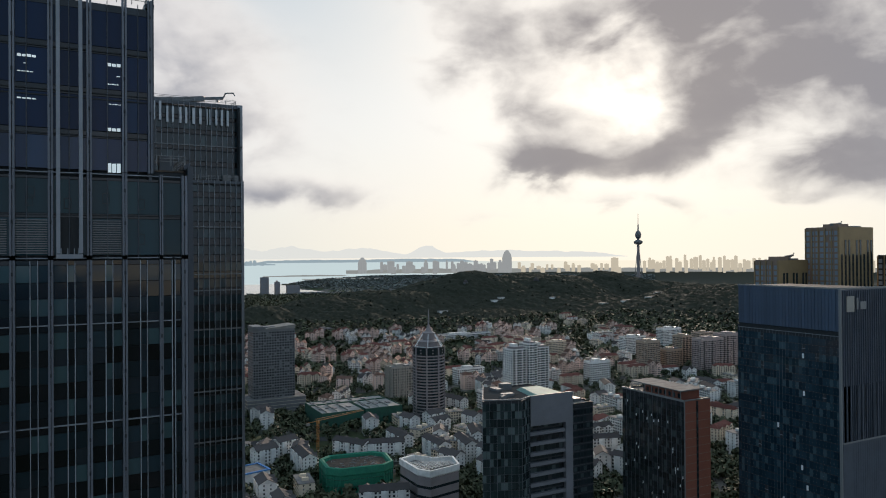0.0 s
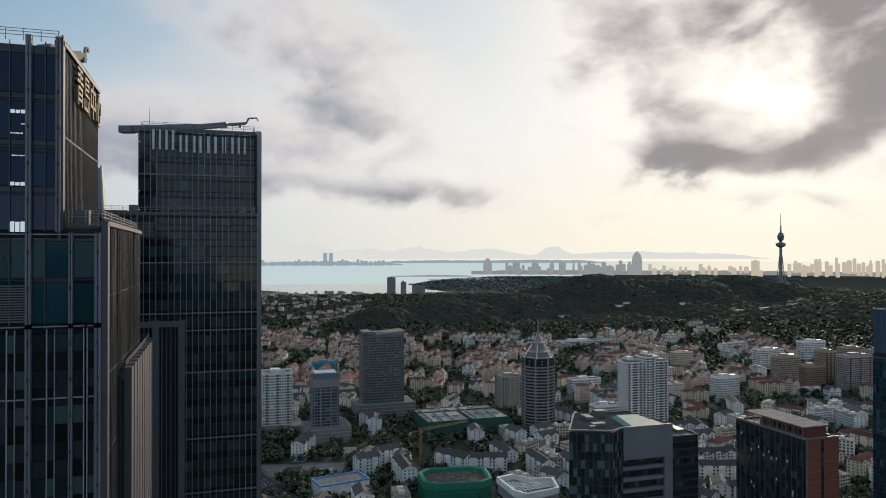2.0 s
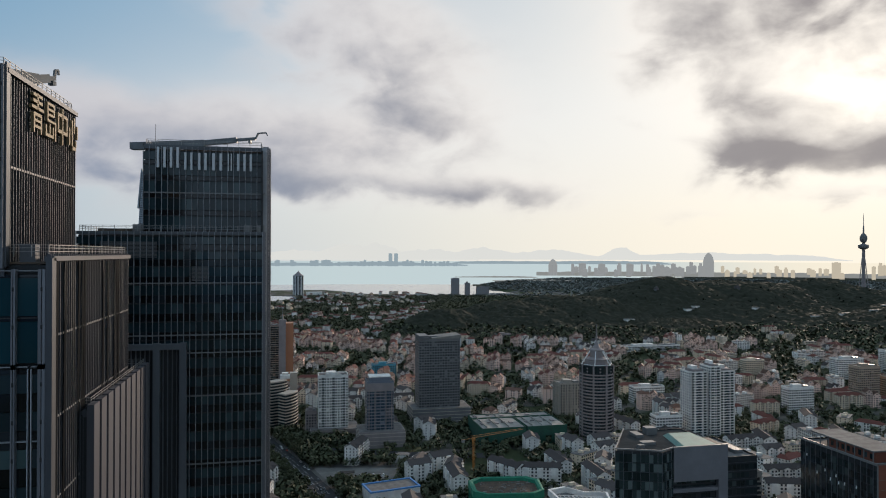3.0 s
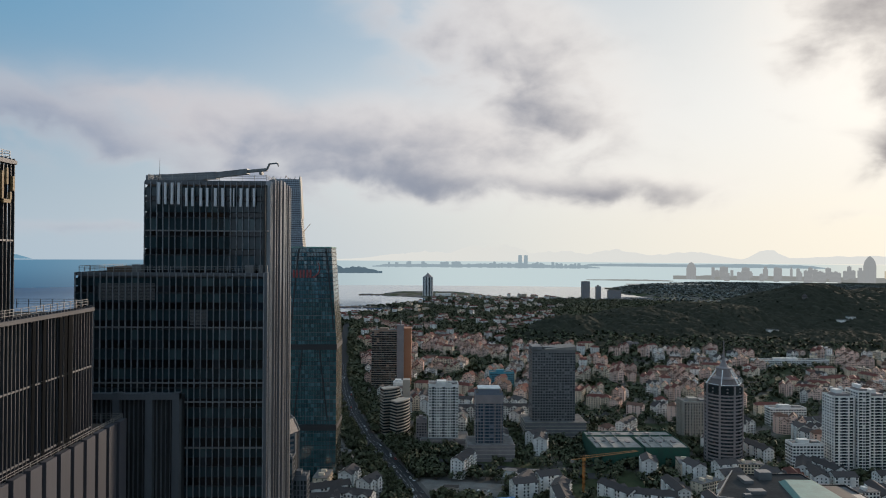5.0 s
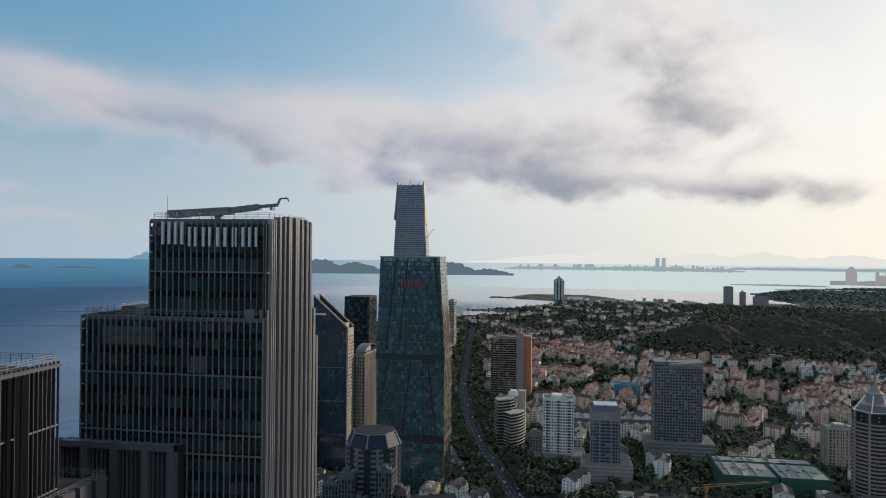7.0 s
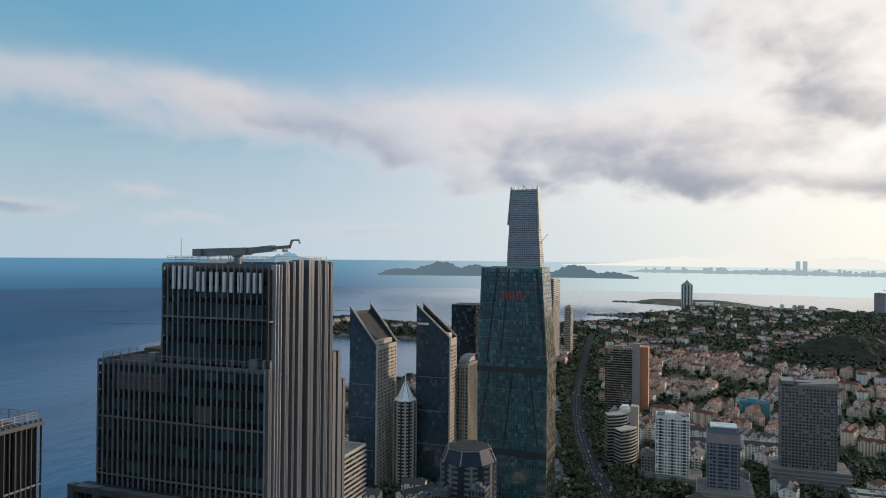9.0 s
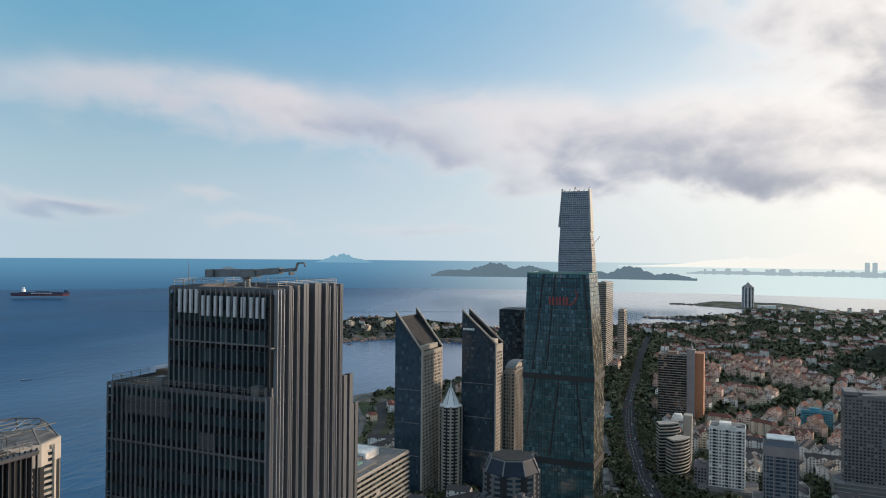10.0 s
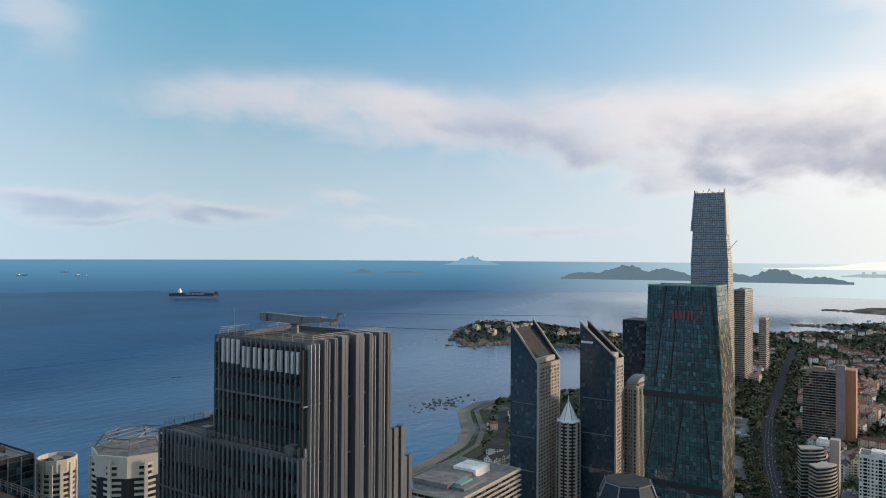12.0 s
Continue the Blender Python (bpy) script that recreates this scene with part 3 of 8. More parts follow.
# ---- building helpers ----
class Shape:
    """Collects faces of one mesh."""

    def __init__(self):
        self.v, self.f = [], []

    def face(self, *points):
        n = len(self.v)
        self.v.extend(points)
        self.f.append(tuple(range(n, n + len(points))))
        return self

    def box(self, x0, y0, z0, x1, y1, z1):
        n = len(self.v)
        self.v += [(x0, y0, z0), (x1, y0, z0), (x1, y1, z0), (x0, y1, z0), (x0, y0, z1), (x1, y0, z1), (x1, y1, z1), (x0, y1, z1)]
        for q in ((0, 3, 2, 1), (4, 5, 6, 7), (0, 1, 5, 4), (1, 2, 6, 5), (2, 3, 7, 6), (3, 0, 4, 7)):
            self.f.append(tuple(n + i for i in q))
        return self

    def loft(self, *rings):
        """Rings of equally many points, closed at both ends."""
        n, k = len(self.v), len(rings[0])
        for ring in rings:
            self.v += [tuple(p) for p in ring]
        for j in range(len(rings) - 1):
            for i in range(k):
                a, b = n + j * k + i, n + j * k + (i + 1) % k
                self.f.append((a, b, b + k, a + k))
        self.f.append(tuple(n + i for i in reversed(range(k))))
        self.f.append(tuple(n + (len(rings) - 1) * k + i for i in range(k)))
        return self

    def prism(self, outline, z0, z1, scale=1.0):
        cx, cy = sum(p[0] for p in outline) / len(outline), sum(p[1] for p in outline) / len(outline)
        return self.loft([(x, y, z0) for x, y in outline], [(cx + (x - cx) * scale, cy + (y - cy) * scale, z1) for x, y in outline])

    def tube(self, profile, sides=12, cx=0.0, cy=0.0):
        """A turned shape: profile of (radius, z)."""
        return self.loft(*[[(cx + r * math.cos(a), cy + r * math.sin(a), z) for a in (2 * math.pi * i / sides for i in range(sides))] for r, z in profile])

    def beam(self, a, b, wide, high=None):
        """A square bar from a to b."""
        a, b = Vector(a), Vector(b)
        way = (b - a).normalized()
        side = way.cross(Vector((0, 0, 1)))
        side = side.normalized() if side.length > 1e-3 else Vector((1, 0, 0))
        up = side.cross(way)
        s, u = side * wide / 2, up * (high or wide) / 2
        ring = lambda p: [p - s - u, p + s - u, p + s + u, p - s + u]
        return self.loft(ring(a), ring(b))

    def mesh(self, name):
        m = bpy.data.meshes.new(name)
        m.from_pydata([tuple(p) for p in self.v], [], self.f)
        m.update()
        return m


def put(name, shape, mat, parent=None, label="", at=None):
    """One mesh object; a part when it has a parent."""
    data = shape if isinstance(shape, bpy.types.Mesh) else shape.mesh(name)
    if not data.materials:
        data.materials.append(MAT[mat])
    ob = new(name, data)
    if parent is not None:
        ob.parent = parent
    if at is not None:
        ob.matrix_basis = at
    return tagged(ob, label)


def thing(name, x, y, z, turn, label, category, group="", kind=""):
    ob = new(name)
    ob.matrix_basis = pose(x, y, z, 0, 0, turn)
    return tagged(ob, label, category, group, kind)


rng = random.Random(5)

# ---- land and sea ----
# Past NEAR the scene is drawn together towards FAR, each point raised along its line of sight, so that the horizon fits in.
EYE, NEAR, REACH = (50.0, -130.0, 228.0), 3600.0, 1300.0


def drawn_in(x, y, z):
    """Where a true place of the far distance stands in the scene."""
    dx, dy = x - EYE[0], y - EYE[1]
    d = math.hypot(dx, dy)
    if d <= NEAR:
        return (x, y, z)
    e = NEAR + REACH * (d - NEAR) / (REACH + d - NEAR)
    k = e / d
    return (EYE[0] + dx * k, EYE[1] + dy * k, EYE[2] + (z - EYE[2]) * k)


def true_range(e):
    u = (e - NEAR) / REACH
    return np.where(e <= NEAR, e, NEAR + REACH * u / np.maximum(1 - u, 1e-3))


COAST = [(-500, -3000), (-500, -1500), (-350, -400), (-290, 0), (-325, 300), (-380, 551), (-389, 649), (-397, 714), (-431, 793), (-506, 895),
         (-518, 967), (-490, 1030), (-440, 1120), (-395, 1300), (-410, 1500), (-520, 1690), (-672, 1754), (-864, 1719), (-934, 1604), (-1058, 1708),
         (-1186, 1974), (-1241, 2179), (-1040, 2230), (-760, 2080), (-560, 2020), (-420, 2180), (-310, 2410), (-60, 2600), (-80, 2800), (-270, 2815),
         (-100, 2890), (-43, 3004), (67, 3135), (60, 3480), (-156, 3700), (-85, 4050), (258, 4040), (398, 3640), (643, 3556), (852, 3441),
         (1042, 3371), (1263, 3462), (1300, 3700), (1225, 4080), (1330, 4620), (1700, 5200), (2400, 5700), (3200, 5600), (9000, 6500), (9000, -3000)]
# hills: x, y, height, radius
HILLS = [(440, 1690, 58, 112), (634, 1760, 66, 215), (860, 1850, 84, 250), (1163, 1920, 121, 270), (1468, 1945, 130, 280), (1794, 1960, 112, 280),
         (2060, 2040, 84, 260), (1880, 1480, 78, 330), (1350, 1700, 60, 260), (2150, 1700, 80, 350), (-1010, 1930, 24, 170), (-760, 1900, 16, 160), (1550, 1400, 26, 250),
         (520, 1530, 24, 190), (760, 1560, 32, 230), (1010, 1580, 38, 240), (1220, 1560, 34, 230)]


def coast_distance(x, y):
    """Distance to the shore, positive on land (arrays)."""
    best = np.full(x.shape, 1e12)
    inside = np.zeros(x.shape, bool)
    for (ax, ay), (bx, by) in zip(COAST, COAST[1:] + COAST[:1]):
        ex, ey = bx - ax, by - ay
        k = np.clip(((x - ax) * ex + (y - ay) * ey) / (ex * ex + ey * ey), 0, 1)
        best = np.minimum(best, (x - ax - k * ex) ** 2 + (y - ay - k * ey) ** 2)
        crosses = (ay > y) != (by > y)
        with np.errstate(divide="ignore", invalid="ignore"):
            inside ^= crosses & (x < (bx - ax) * (y - ay) / (by - ay if by != ay else 1e-9) + ax)
    return np.where(inside, 1, -1) * np.sqrt(best)


def land_height(x, y):
    x, y = np.asarray(x, float), np.asarray(y, float)
    ragged = 9 * np.sin(x * 0.031 + 1.3 * np.sin(y * 0.017)) * np.sin(y * 0.027 + 2) + 5 * np.sin(x * 0.09 + y * 0.07)
    shore = coast_distance(x, y)
    near = np.exp(-((x + 400) ** 2 + (y - 800) ** 2) / 300 ** 2)
    shore = shore + ragged * (1 - near)
    h = np.clip(shore * 0.12, -4, 4)
    inland = np.clip(shore / 60, 0, 1)
    top = np.zeros_like(x)
    for hx, hy, hh, hr in HILLS:
        top = np.maximum(top, hh * np.exp(-((x - hx) ** 2 + (y - hy) ** 2) / (1.35 * hr * hr)))
        top = top + 0.10 * hh * np.exp(-((x - hx) ** 2 + (y - hy) ** 2) / (hr * hr))
    lumps = 1 + 0.06 * np.sin(x * 0.011 + y * 0.007) + 0.05 * np.sin(y * 0.019 - x * 0.013)
    return h + inland * top * lumps * 0.86


def ground_z(x, y):
    return float(land_height(np.array([x]), np.array([y]))[0])


def polar_sheet(angles, rings, height):
    a, e = np.meshgrid(np.radians(angles), rings)
    d = true_range(e)
    x, y = EYE[0] + np.sin(a) * d, EYE[1] + np.cos(a) * d
    z = height(x, y)
    k = e / d
    pts = np.stack([EYE[0] + (x - EYE[0]) * k, EYE[1] + (y - EYE[1]) * k, np.where(e <= NEAR, z, EYE[2] + (z - EYE[2]) * k)], -1)
    return pts, z


def grid_faces(rows, cols, closed, keep=None):
    r, c = np.meshgrid(np.arange(rows - 1), np.arange(cols if closed else cols - 1), indexing="ij")
    c2 = (c + 1) % cols
    quads = np.stack([r * cols + c, (r + 1) * cols + c, (r + 1) * cols + c2, r * cols + c2], -1).reshape(-1, 4)
    return quads if keep is None else quads[keep[quads].any(1)]


def sheet_object(name, pts, quads, mat, smooth=True):
    m = bpy.data.meshes.new(name)
    m.from_pydata(pts.reshape(-1, 3).tolist(), [], quads.tolist())
    m.materials.append(MAT[mat])
    m.polygons.foreach_set("use_smooth", [smooth] * len(m.polygons))
    m.update()
    return new(name, m)


rings = np.linspace(2, 4990, 70)
a, e = np.meshgrid(np.radians(np.arange(0, 360, 1.5)), rings)
pts = np.stack([EYE[0] + np.sin(a) * e, EYE[1] + np.cos(a) * e, a * 0], -1)
tagged(sheet_object("water", pts, grid_faces(len(rings), 240, True)[:, ::-1], "sea"), "calm blue sea with long ripples and wakes", "sea", kind="structure")

rings = np.concatenate([np.arange(0.5, 400, 40), np.arange(400, 3000, 13.0), np.arange(3000, 4640, 20.0)])
angles = np.arange(-60, 75, 0.3)
pts, z = polar_sheet(angles, rings, land_height)
quads = grid_faces(len(rings), len(angles), False, (z > -3.9).ravel())
tagged(sheet_object("ground", pts, quads, "ground"), "city ground of grey lots, dusty yards and green plots", "ground", kind="structure")
angles = np.arange(75, 300.1, 5)
rings = np.concatenate([np.arange(0.5, 400, 40), np.arange(400, 3600, 80.0)])
pts, z = polar_sheet(angles, rings, land_height)
tagged(sheet_object("ground_behind", pts, grid_faces(len(rings), len(angles), False, (z > -3.9).ravel()), "ground"),
       "city ground of grey lots and yards", "ground", kind="structure")

# ---- towers: helpers ----
Z0 = 4.0  # level of the streets


def side_frames(x0, y0, x1, y1, sides="fr"):
    """The sides of a block as (corner, heading along it, length): f faces -y, r faces +x, b faces +y, l faces -x."""
    table = {"f": ((x0, y0), 0, x1 - x0), "r": ((x1, y0), 90, y1 - y0), "b": ((x1, y1), 180, x1 - x0), "l": ((x0, y1), 270, y1 - y0)}
    return [table[s] for s in sides]


def on_side(corner, turn):
    return pose(corner[0], corner[1], 0, 0, 0, turn)


def railing(parent, x0, y0, x1, y1, z, high=1.3, step=2.4, name="roof_railing"):
    """Posts and two rails round a roof edge."""
    s = Shape()
    for (ax, ay), (bx, by) in zip(((x0, y0), (x1, y0), (x1, y1), (x0, y1)), ((x1, y0), (x1, y1), (x0, y1), (x0, y0))):
        for k in (0.45, 0.75, 1.0):
            s.beam((ax, ay, z + high * k), (bx, by, z + high * k), 0.07)
        n = max(1, round(math.hypot(bx - ax, by - ay) / step))
        for i in range(n):
            px, py = ax + (bx - ax) * i / n, ay + (by - ay) * i / n
            s.box(px - 0.05, py - 0.05, z, px + 0.05, py + 0.05, z + high)
    return put(name, s, "rail", parent, "galvanised pipe railing")


def curtain(parent, corner, turn, length, z0, z1, bay, floors, fin=0.55, fin_wide=0.2, big_every=0, big=(0.9, 0.9), transoms=(), single_from=None,
            budget=None, glass="pane", bar_mat="core", fin_mat="fin", panel=0.0):
    """A glazed side: panes set back between upright fins, with cross bars. Panes above single_from are objects of their own while budget lasts; the rest join."""
    at = on_side(corner, turn)
    n = max(1, round(length / bay))
    w = length / n
    joined, panels = Shape(), Shape()
    meshes = {}
    levels = list(zip(floors, floors[1:]))
    for j, (low, b) in enumerate(levels):
        a = low + panel * min(b - low, 4.2)
        for i in range(n):
            if panel:
                panels.face(*[at @ Vector((i * w + p, 0.1, q)) for p, q in ((0.06, low + 0.1), (w - 0.06, low + 0.1), (w - 0.06, a), (0.06, a))])
            u = (i + 0.5) * w
            tilt = (rng.uniform(-0.5, 0.5), rng.uniform(-0.5, 0.5))
            if single_from is not None and a >= single_from and budget and budget[0] > 0:
                key = round(b - a, 2)
                if key not in meshes:
                    meshes[key] = Shape().box(-w / 2 + 0.06, -0.05, 0.15, w / 2 - 0.06, 0.0, key - 0.15).mesh("pane")
                    meshes[key].materials.append(MAT[glass])
                budget[0] -= 1
                put("pane", meshes[key], glass, parent, at=at @ pose(u, 0.12, a, tilt[0], 0, tilt[1]))
            else:
                dx, dz = math.radians(tilt[1]) * w / 2, math.radians(tilt[0]) * (b - a) / 2
                corners = [(-w / 2 + 0.06, 0.12 - dx - dz, a + 0.15), (w / 2 - 0.06, 0.12 + dx - dz, a + 0.15), (w / 2 - 0.06, 0.12 + dx + dz, b - 0.15), (-w / 2 + 0.06, 0.12 - dx + dz, b - 0.15)]
                joined.face(*[at @ Vector((u + p[0], p[1], p[2])) for p in corners])
    if joined.f:
        tagged(put("panes", joined, glass + "_j" if glass + "_j" in MAT else glass, parent), kind="stuff")
    if panels.f:
        tagged(put("spandrel_glazing", panels, "spandrel_j", parent), kind="stuff")
    slim = Shape().box(-fin_wide / 2, -fin, z0, fin_wide / 2, 0.1, z1 + 0.5).mesh("fin")
    slim.materials.append(MAT[fin_mat])
    wide = Shape().box(-big[0] / 2, -big[1], z0, big[0] / 2, 0.1, z1 + 0.9).mesh("pier")
    wide.materials.append(MAT["pier"])
    for i in range(n + 1):
        strong = big_every and i % big_every == 0
        put("pier" if strong else "fin", wide if strong else slim, "fin", parent, at=at @ pose(i * w, 0, 0))
    bar = Shape().box(0, -0.12, -0.12, length, 0.12, 0.12).mesh("cross_bar")
    bar.materials.append(MAT[bar_mat])
    for z in floors[1:-1]:
        put("cross_bar", bar, bar_mat, parent, at=at @ pose(0, 0.02, z))
    heavy = Shape().box(0, -fin * 0.8, -0.14, length, 0.1, 0.14).mesh("cross_band")
    heavy.materials.append(MAT["transom"])
    for z in transoms:
        put("cross_band", heavy, "transom", parent, at=at @ pose(0, 0, z))


def bars_sign(parent, cells, at, mat, depth=0.5, name="sign_block", label=""):
    """Sign cells as plain upright bars: (u, z, width, height) each."""
    for u, z, w, h in cells:
        s = Shape()
        k = max(2, round(w / 1.3))
        for i in range(k):
            a = (i + 0.2) * w / k
            s.box(a, -depth, 0, a + 0.36 * w / k, 0, h)
        put(name, s, mat, parent, label, at=at @ pose(u, 0, z))


# ---- the stepped hotel tower ----
def hotel_tower():
    t = thing("hotel_tower", 0, 0, 0, 0, "stepped dark hotel tower with grey fins and pale roof sign", "skyscraper")
    body = Shape().box(-2.4, 0.5, Z0, 23.4, 21.7, 238.2)
    put("upper_core", body, "core", t)
    put("middle_core", Shape().box(-15.4, -2.6, Z0, 23.2, 22.4, 218.8), "core", t)
    put("front_core", Shape().box(-18.6, -6.6, Z0, 7.2, -2.6, 194.4), "core", t)
    put("rear_core", Shape().box(-8.0, 22.4, Z0, 22.2, 28.0, 218.6), "core", t)
    put("rear_step_core", Shape().box(-6.0, 28.0, Z0, 22.0, 31.0, 212.0), "core", t)
    budget = [300]
    up = [219.0, 223.4, 227.4, 231.4, 235.0, 238.0]
    curtain(t, (-2.7, 0.2), 0, 26.1, 219.2, 238.6, 1.31, up, 0.3, 0.11, single_from=219, budget=budget, transoms=(228.6,), fin_mat="fin_pale", panel=0.3, glass="pane_hotel")
    levels = [Z0 + 1.0, 130.0] + [134 + 4.1 * i for i in range(20)] + [215.4, 218.6]
    curtain(t, (-15.7, -3.0), 0, 39.2, Z0, 219.2, 1.31, levels, 0.35, 0.12, single_from=194, budget=budget, transoms=(208.2, 196.6, 192.6, 183.0, 167.8, 155.4), fin_mat="fin_pale", panel=0.42, glass="pane_hotel")
    # stone-clad side with deep slot between two groups of piers
    put("side_wall", Shape().box(23.1, -2.2, Z0, 23.5, 21.6, 238.4), "core", t, "dark recessed side wall")
    # a flat black panel paints the slot's shade onto the wall
    put("slot_panel", Shape().box(23.0, 8.1, Z0, 23.52, 9.9, 238.6), "black", t, "black panel for the shade of a deep slot")
    for y, w, d, top in ((-2.3, 1.1, 0.7, 219.8), (2.5, 0.9, 1.2, 239.9), (5.1, 0.8, 1.2, 239.9), (7.2, 1.7, 1.5, 240.2), (11.3, 2.2, 1.5, 240.2), (14.9, 1.0, 1.3, 240.0), (17.9, 1.0, 1.3, 240.0), (20.9, 1.1, 1.1, 239.7)):
        put("pier", Shape().box(23.4, y - w / 2, Z0, 23.5 + d, y + w / 2, top), "pier_side", t, "grey metal-clad pier")
        put("pier_seam", Shape().box(23.5 + d - 0.02, y - 0.05, Z0, 23.53 + d, y + 0.05, top - 0.2), "black", t)
    side_fin = Shape().box(23.3, -0.09, Z0, 24.35, 0.09, 239.3).mesh("fin")
    side_fin.materials.append(MAT["fin_pale"])
    for y in (-0.9, 0.1, 1.1, 3.8, 6.0, 13.3, 16.0, 16.8, 18.9, 19.7):
        put("fin", side_fin, "fin_pale", t, at=pose(0, y, 0))
    bar = Shape().box(23.5, -2.4, -0.12, 24.0, 21.6, 0.12).mesh("cross_bar")
    bar.materials.append(MAT["transom"])
    for i in range(10):
        put("cross_bar", bar, "transom", t, at=pose(0, 0, 228.6 - 10.4 * i))
    for y in (22.9, 25.0, 27.4):
        put("pier", Shape().box(22.0, y - 0.7, Z0, 23.3, y + 0.7, 219.6), "pier", t)
    for y in (28.6, 30.4):
        put("pier", Shape().box(21.8, y - 0.6, Z0, 23.0, y + 0.6, 212.8), "pier", t)
    # lower front frame with large columns
    for x in (-17.6, -11.4, -5.0, 1.6, 7.0):
        put("column", Shape().box(x - 0.7, -8.0, Z0, x + 0.7, -6.4, 195.4), "pier", t)
    put("frame_beam", Shape().box(-18.3, -7.9, 194.0, 7.7, -6.2, 195.2), "pier", t)
    for i in range(28):
        x = -17.6 + i * 0.93
        put("fin", Shape().box(x - 0.08, -7.1, Z0, x + 0.08, -6.5, 194.0), "fin", t)
    # grey louvre fields and a drawn blind among the panes
    for x0, x1, z0, z1 in ((-10.9, 0.8, 213.9, 217.6), (8.2, 11.6, 208.7, 212.0)):
        slats = Shape()
        for k in range(int((z1 - z0) / 0.3)):
            slats.box(x0, -3.22, z0 + k * 0.3, x1, -3.0, z0 + k * 0.3 + 0.2)
        put("louvre", slats, "louvre_grey", t, "grey louvre field")
    # roofs
    put("roof_deck", Shape().box(-2.3, 0.6, 238.2, 23.3, 21.6, 238.5), "roof_brown", t, "rust-stained roof deck")
    put("roof_deck", Shape().box(-15.3, 0.5, 218.8, -2.8, 22.3, 219.0), "roof_brown", t)
    put("roof_deck", Shape().box(-15.3, -2.5, 218.8, 23.1, 0.1, 219.02), "roof_grey", t)
    for x0, y0, x1, y1, z, h in ((-2.7, 0.2, 23.6, 21.8, 238.5, 0.9), (-15.7, -3.0, 23.4, 22.4, 219.0, 0.7)):
        s = Shape().box(x0, y0, z, x1, y0 + 0.3, z + h).box(x0, y1 - 0.3, z, x1, y1, z + h).box(x0, y0 + 0.3, z, x0 + 0.3, y1 - 0.3, z + h).box(x1 - 0.3, y0 + 0.3, z, x1, y1 - 0.3, z + h)
        put("parapet", s, "pier", t, "weathered parapet")
    railing(t, -2.2, 0.8, 23.0, 21.2, 239.4)
    railing(t, -15.2, -2.4, 22.8, 21.6, 219.7)
    put("roof_hatch", Shape().box(-14.0, 8.0, 219.0, -6.0, 16.0, 220.6), "roof_brown", t)
    for x, y in ((-3.6, -0.9), (20.2, -1.2), (23.0, -1.0)):
        put("plant_box", Shape().box(x - 0.9, y - 0.9, 219.0, x + 0.9, y + 0.8, 221.3), "transom", t)
    # pale sign, drawn as plain bars of the letters' sizes
    cells = [(0.0, 233.6, 5.6, 4.6), (5.9, 233.2, 2.6, 3.9), (8.9, 233.2, 2.7, 3.9), (11.9, 233.2, 3.2, 3.9), (15.5, 233.2, 1.3, 3.9), (17.4, 233.2, 4.2, 3.9)]
    bars_sign(t, cells, pose(0, -0.25, 0.6), "sign", 0.5, label="pale grey sign bar")
    # window-cleaning crane
    return t


def roof_crane(x, y, z, turn, length, label, category="roof crane", tilt=4.0):
    t = thing("roof_crane", x, y, z, turn, label, category)
    put("pedestal", Shape().tube([(1.3, 0), (1.2, 0.3), (0.8, 0.5), (0.8, 2.0), (1.2, 2.2), (1.2, 2.5)], 12), "crane", t)
    put("track_base", Shape().box(-2.2, -1.8, 0, 2.2, 1.8, 0.25), "crane", t)
    boom = Shape().beam((-length * 0.42, 0, 2.9), (-length * 0.30, 0, 2.95), 1.7, 1.7).beam((-length * 0.30, 0, 3.0), (length * 0.12, 0, 3.3), 1.6, 1.65)
    boom.beam((length * 0.10, 0, 3.35), (length * 0.36, 0, 4.0), 1.2, 1.25).beam((length * 0.34, 0, 4.0), (length * 0.50, 0, 4.3), 0.7, 0.65)
    arm = put("boom_arm", boom, "crane", t, "grey telescopic boom")
    jib = Shape().beam((length * 0.50, 0, 4.2), (length * 0.52, 0, 5.6), 0.35).beam((length * 0.52, 0, 5.6), (length * 0.58, 0, 5.7), 0.3).beam((length * 0.58, 0, 5.7), (length * 0.59, 0, 5.0), 0.25)
    jib.beam((length * 0.46, -0.5, 3.5), (length * 0.46, 0.5, 3.5), 0.6)
    put("jib_hook", jib, "crane", arm)
    ribs = Shape()
    for k in range(9):
        u = -length * 0.28 + k * length * 0.045
        ribs.box(u, -0.75, 2.4 + k * 0.03, u + 0.12, 0.75, 3.75 + k * 0.03)
    put("boom_ribs", ribs, "transom", arm)
    put("counterweight", Shape().box(-length * 0.44, -1.2, 2.0, -length * 0.34, 1.2, 3.7), "crane", t)
    return t


hotel_tower()
roof_crane(5.4, 13.8, 238.5, -17.7, 33.5, "grey roof crane for window cleaning on a hotel roof")
mast = thing("roof_mast", -0.6, 3.0, 238.5, 0, "thin metal lightning mast on a roof edge", "mast")
put("pole", Shape().tube([(0.10, 0), (0.07, 3.0), (0.03, 6.0)], 6), "rail", mast)


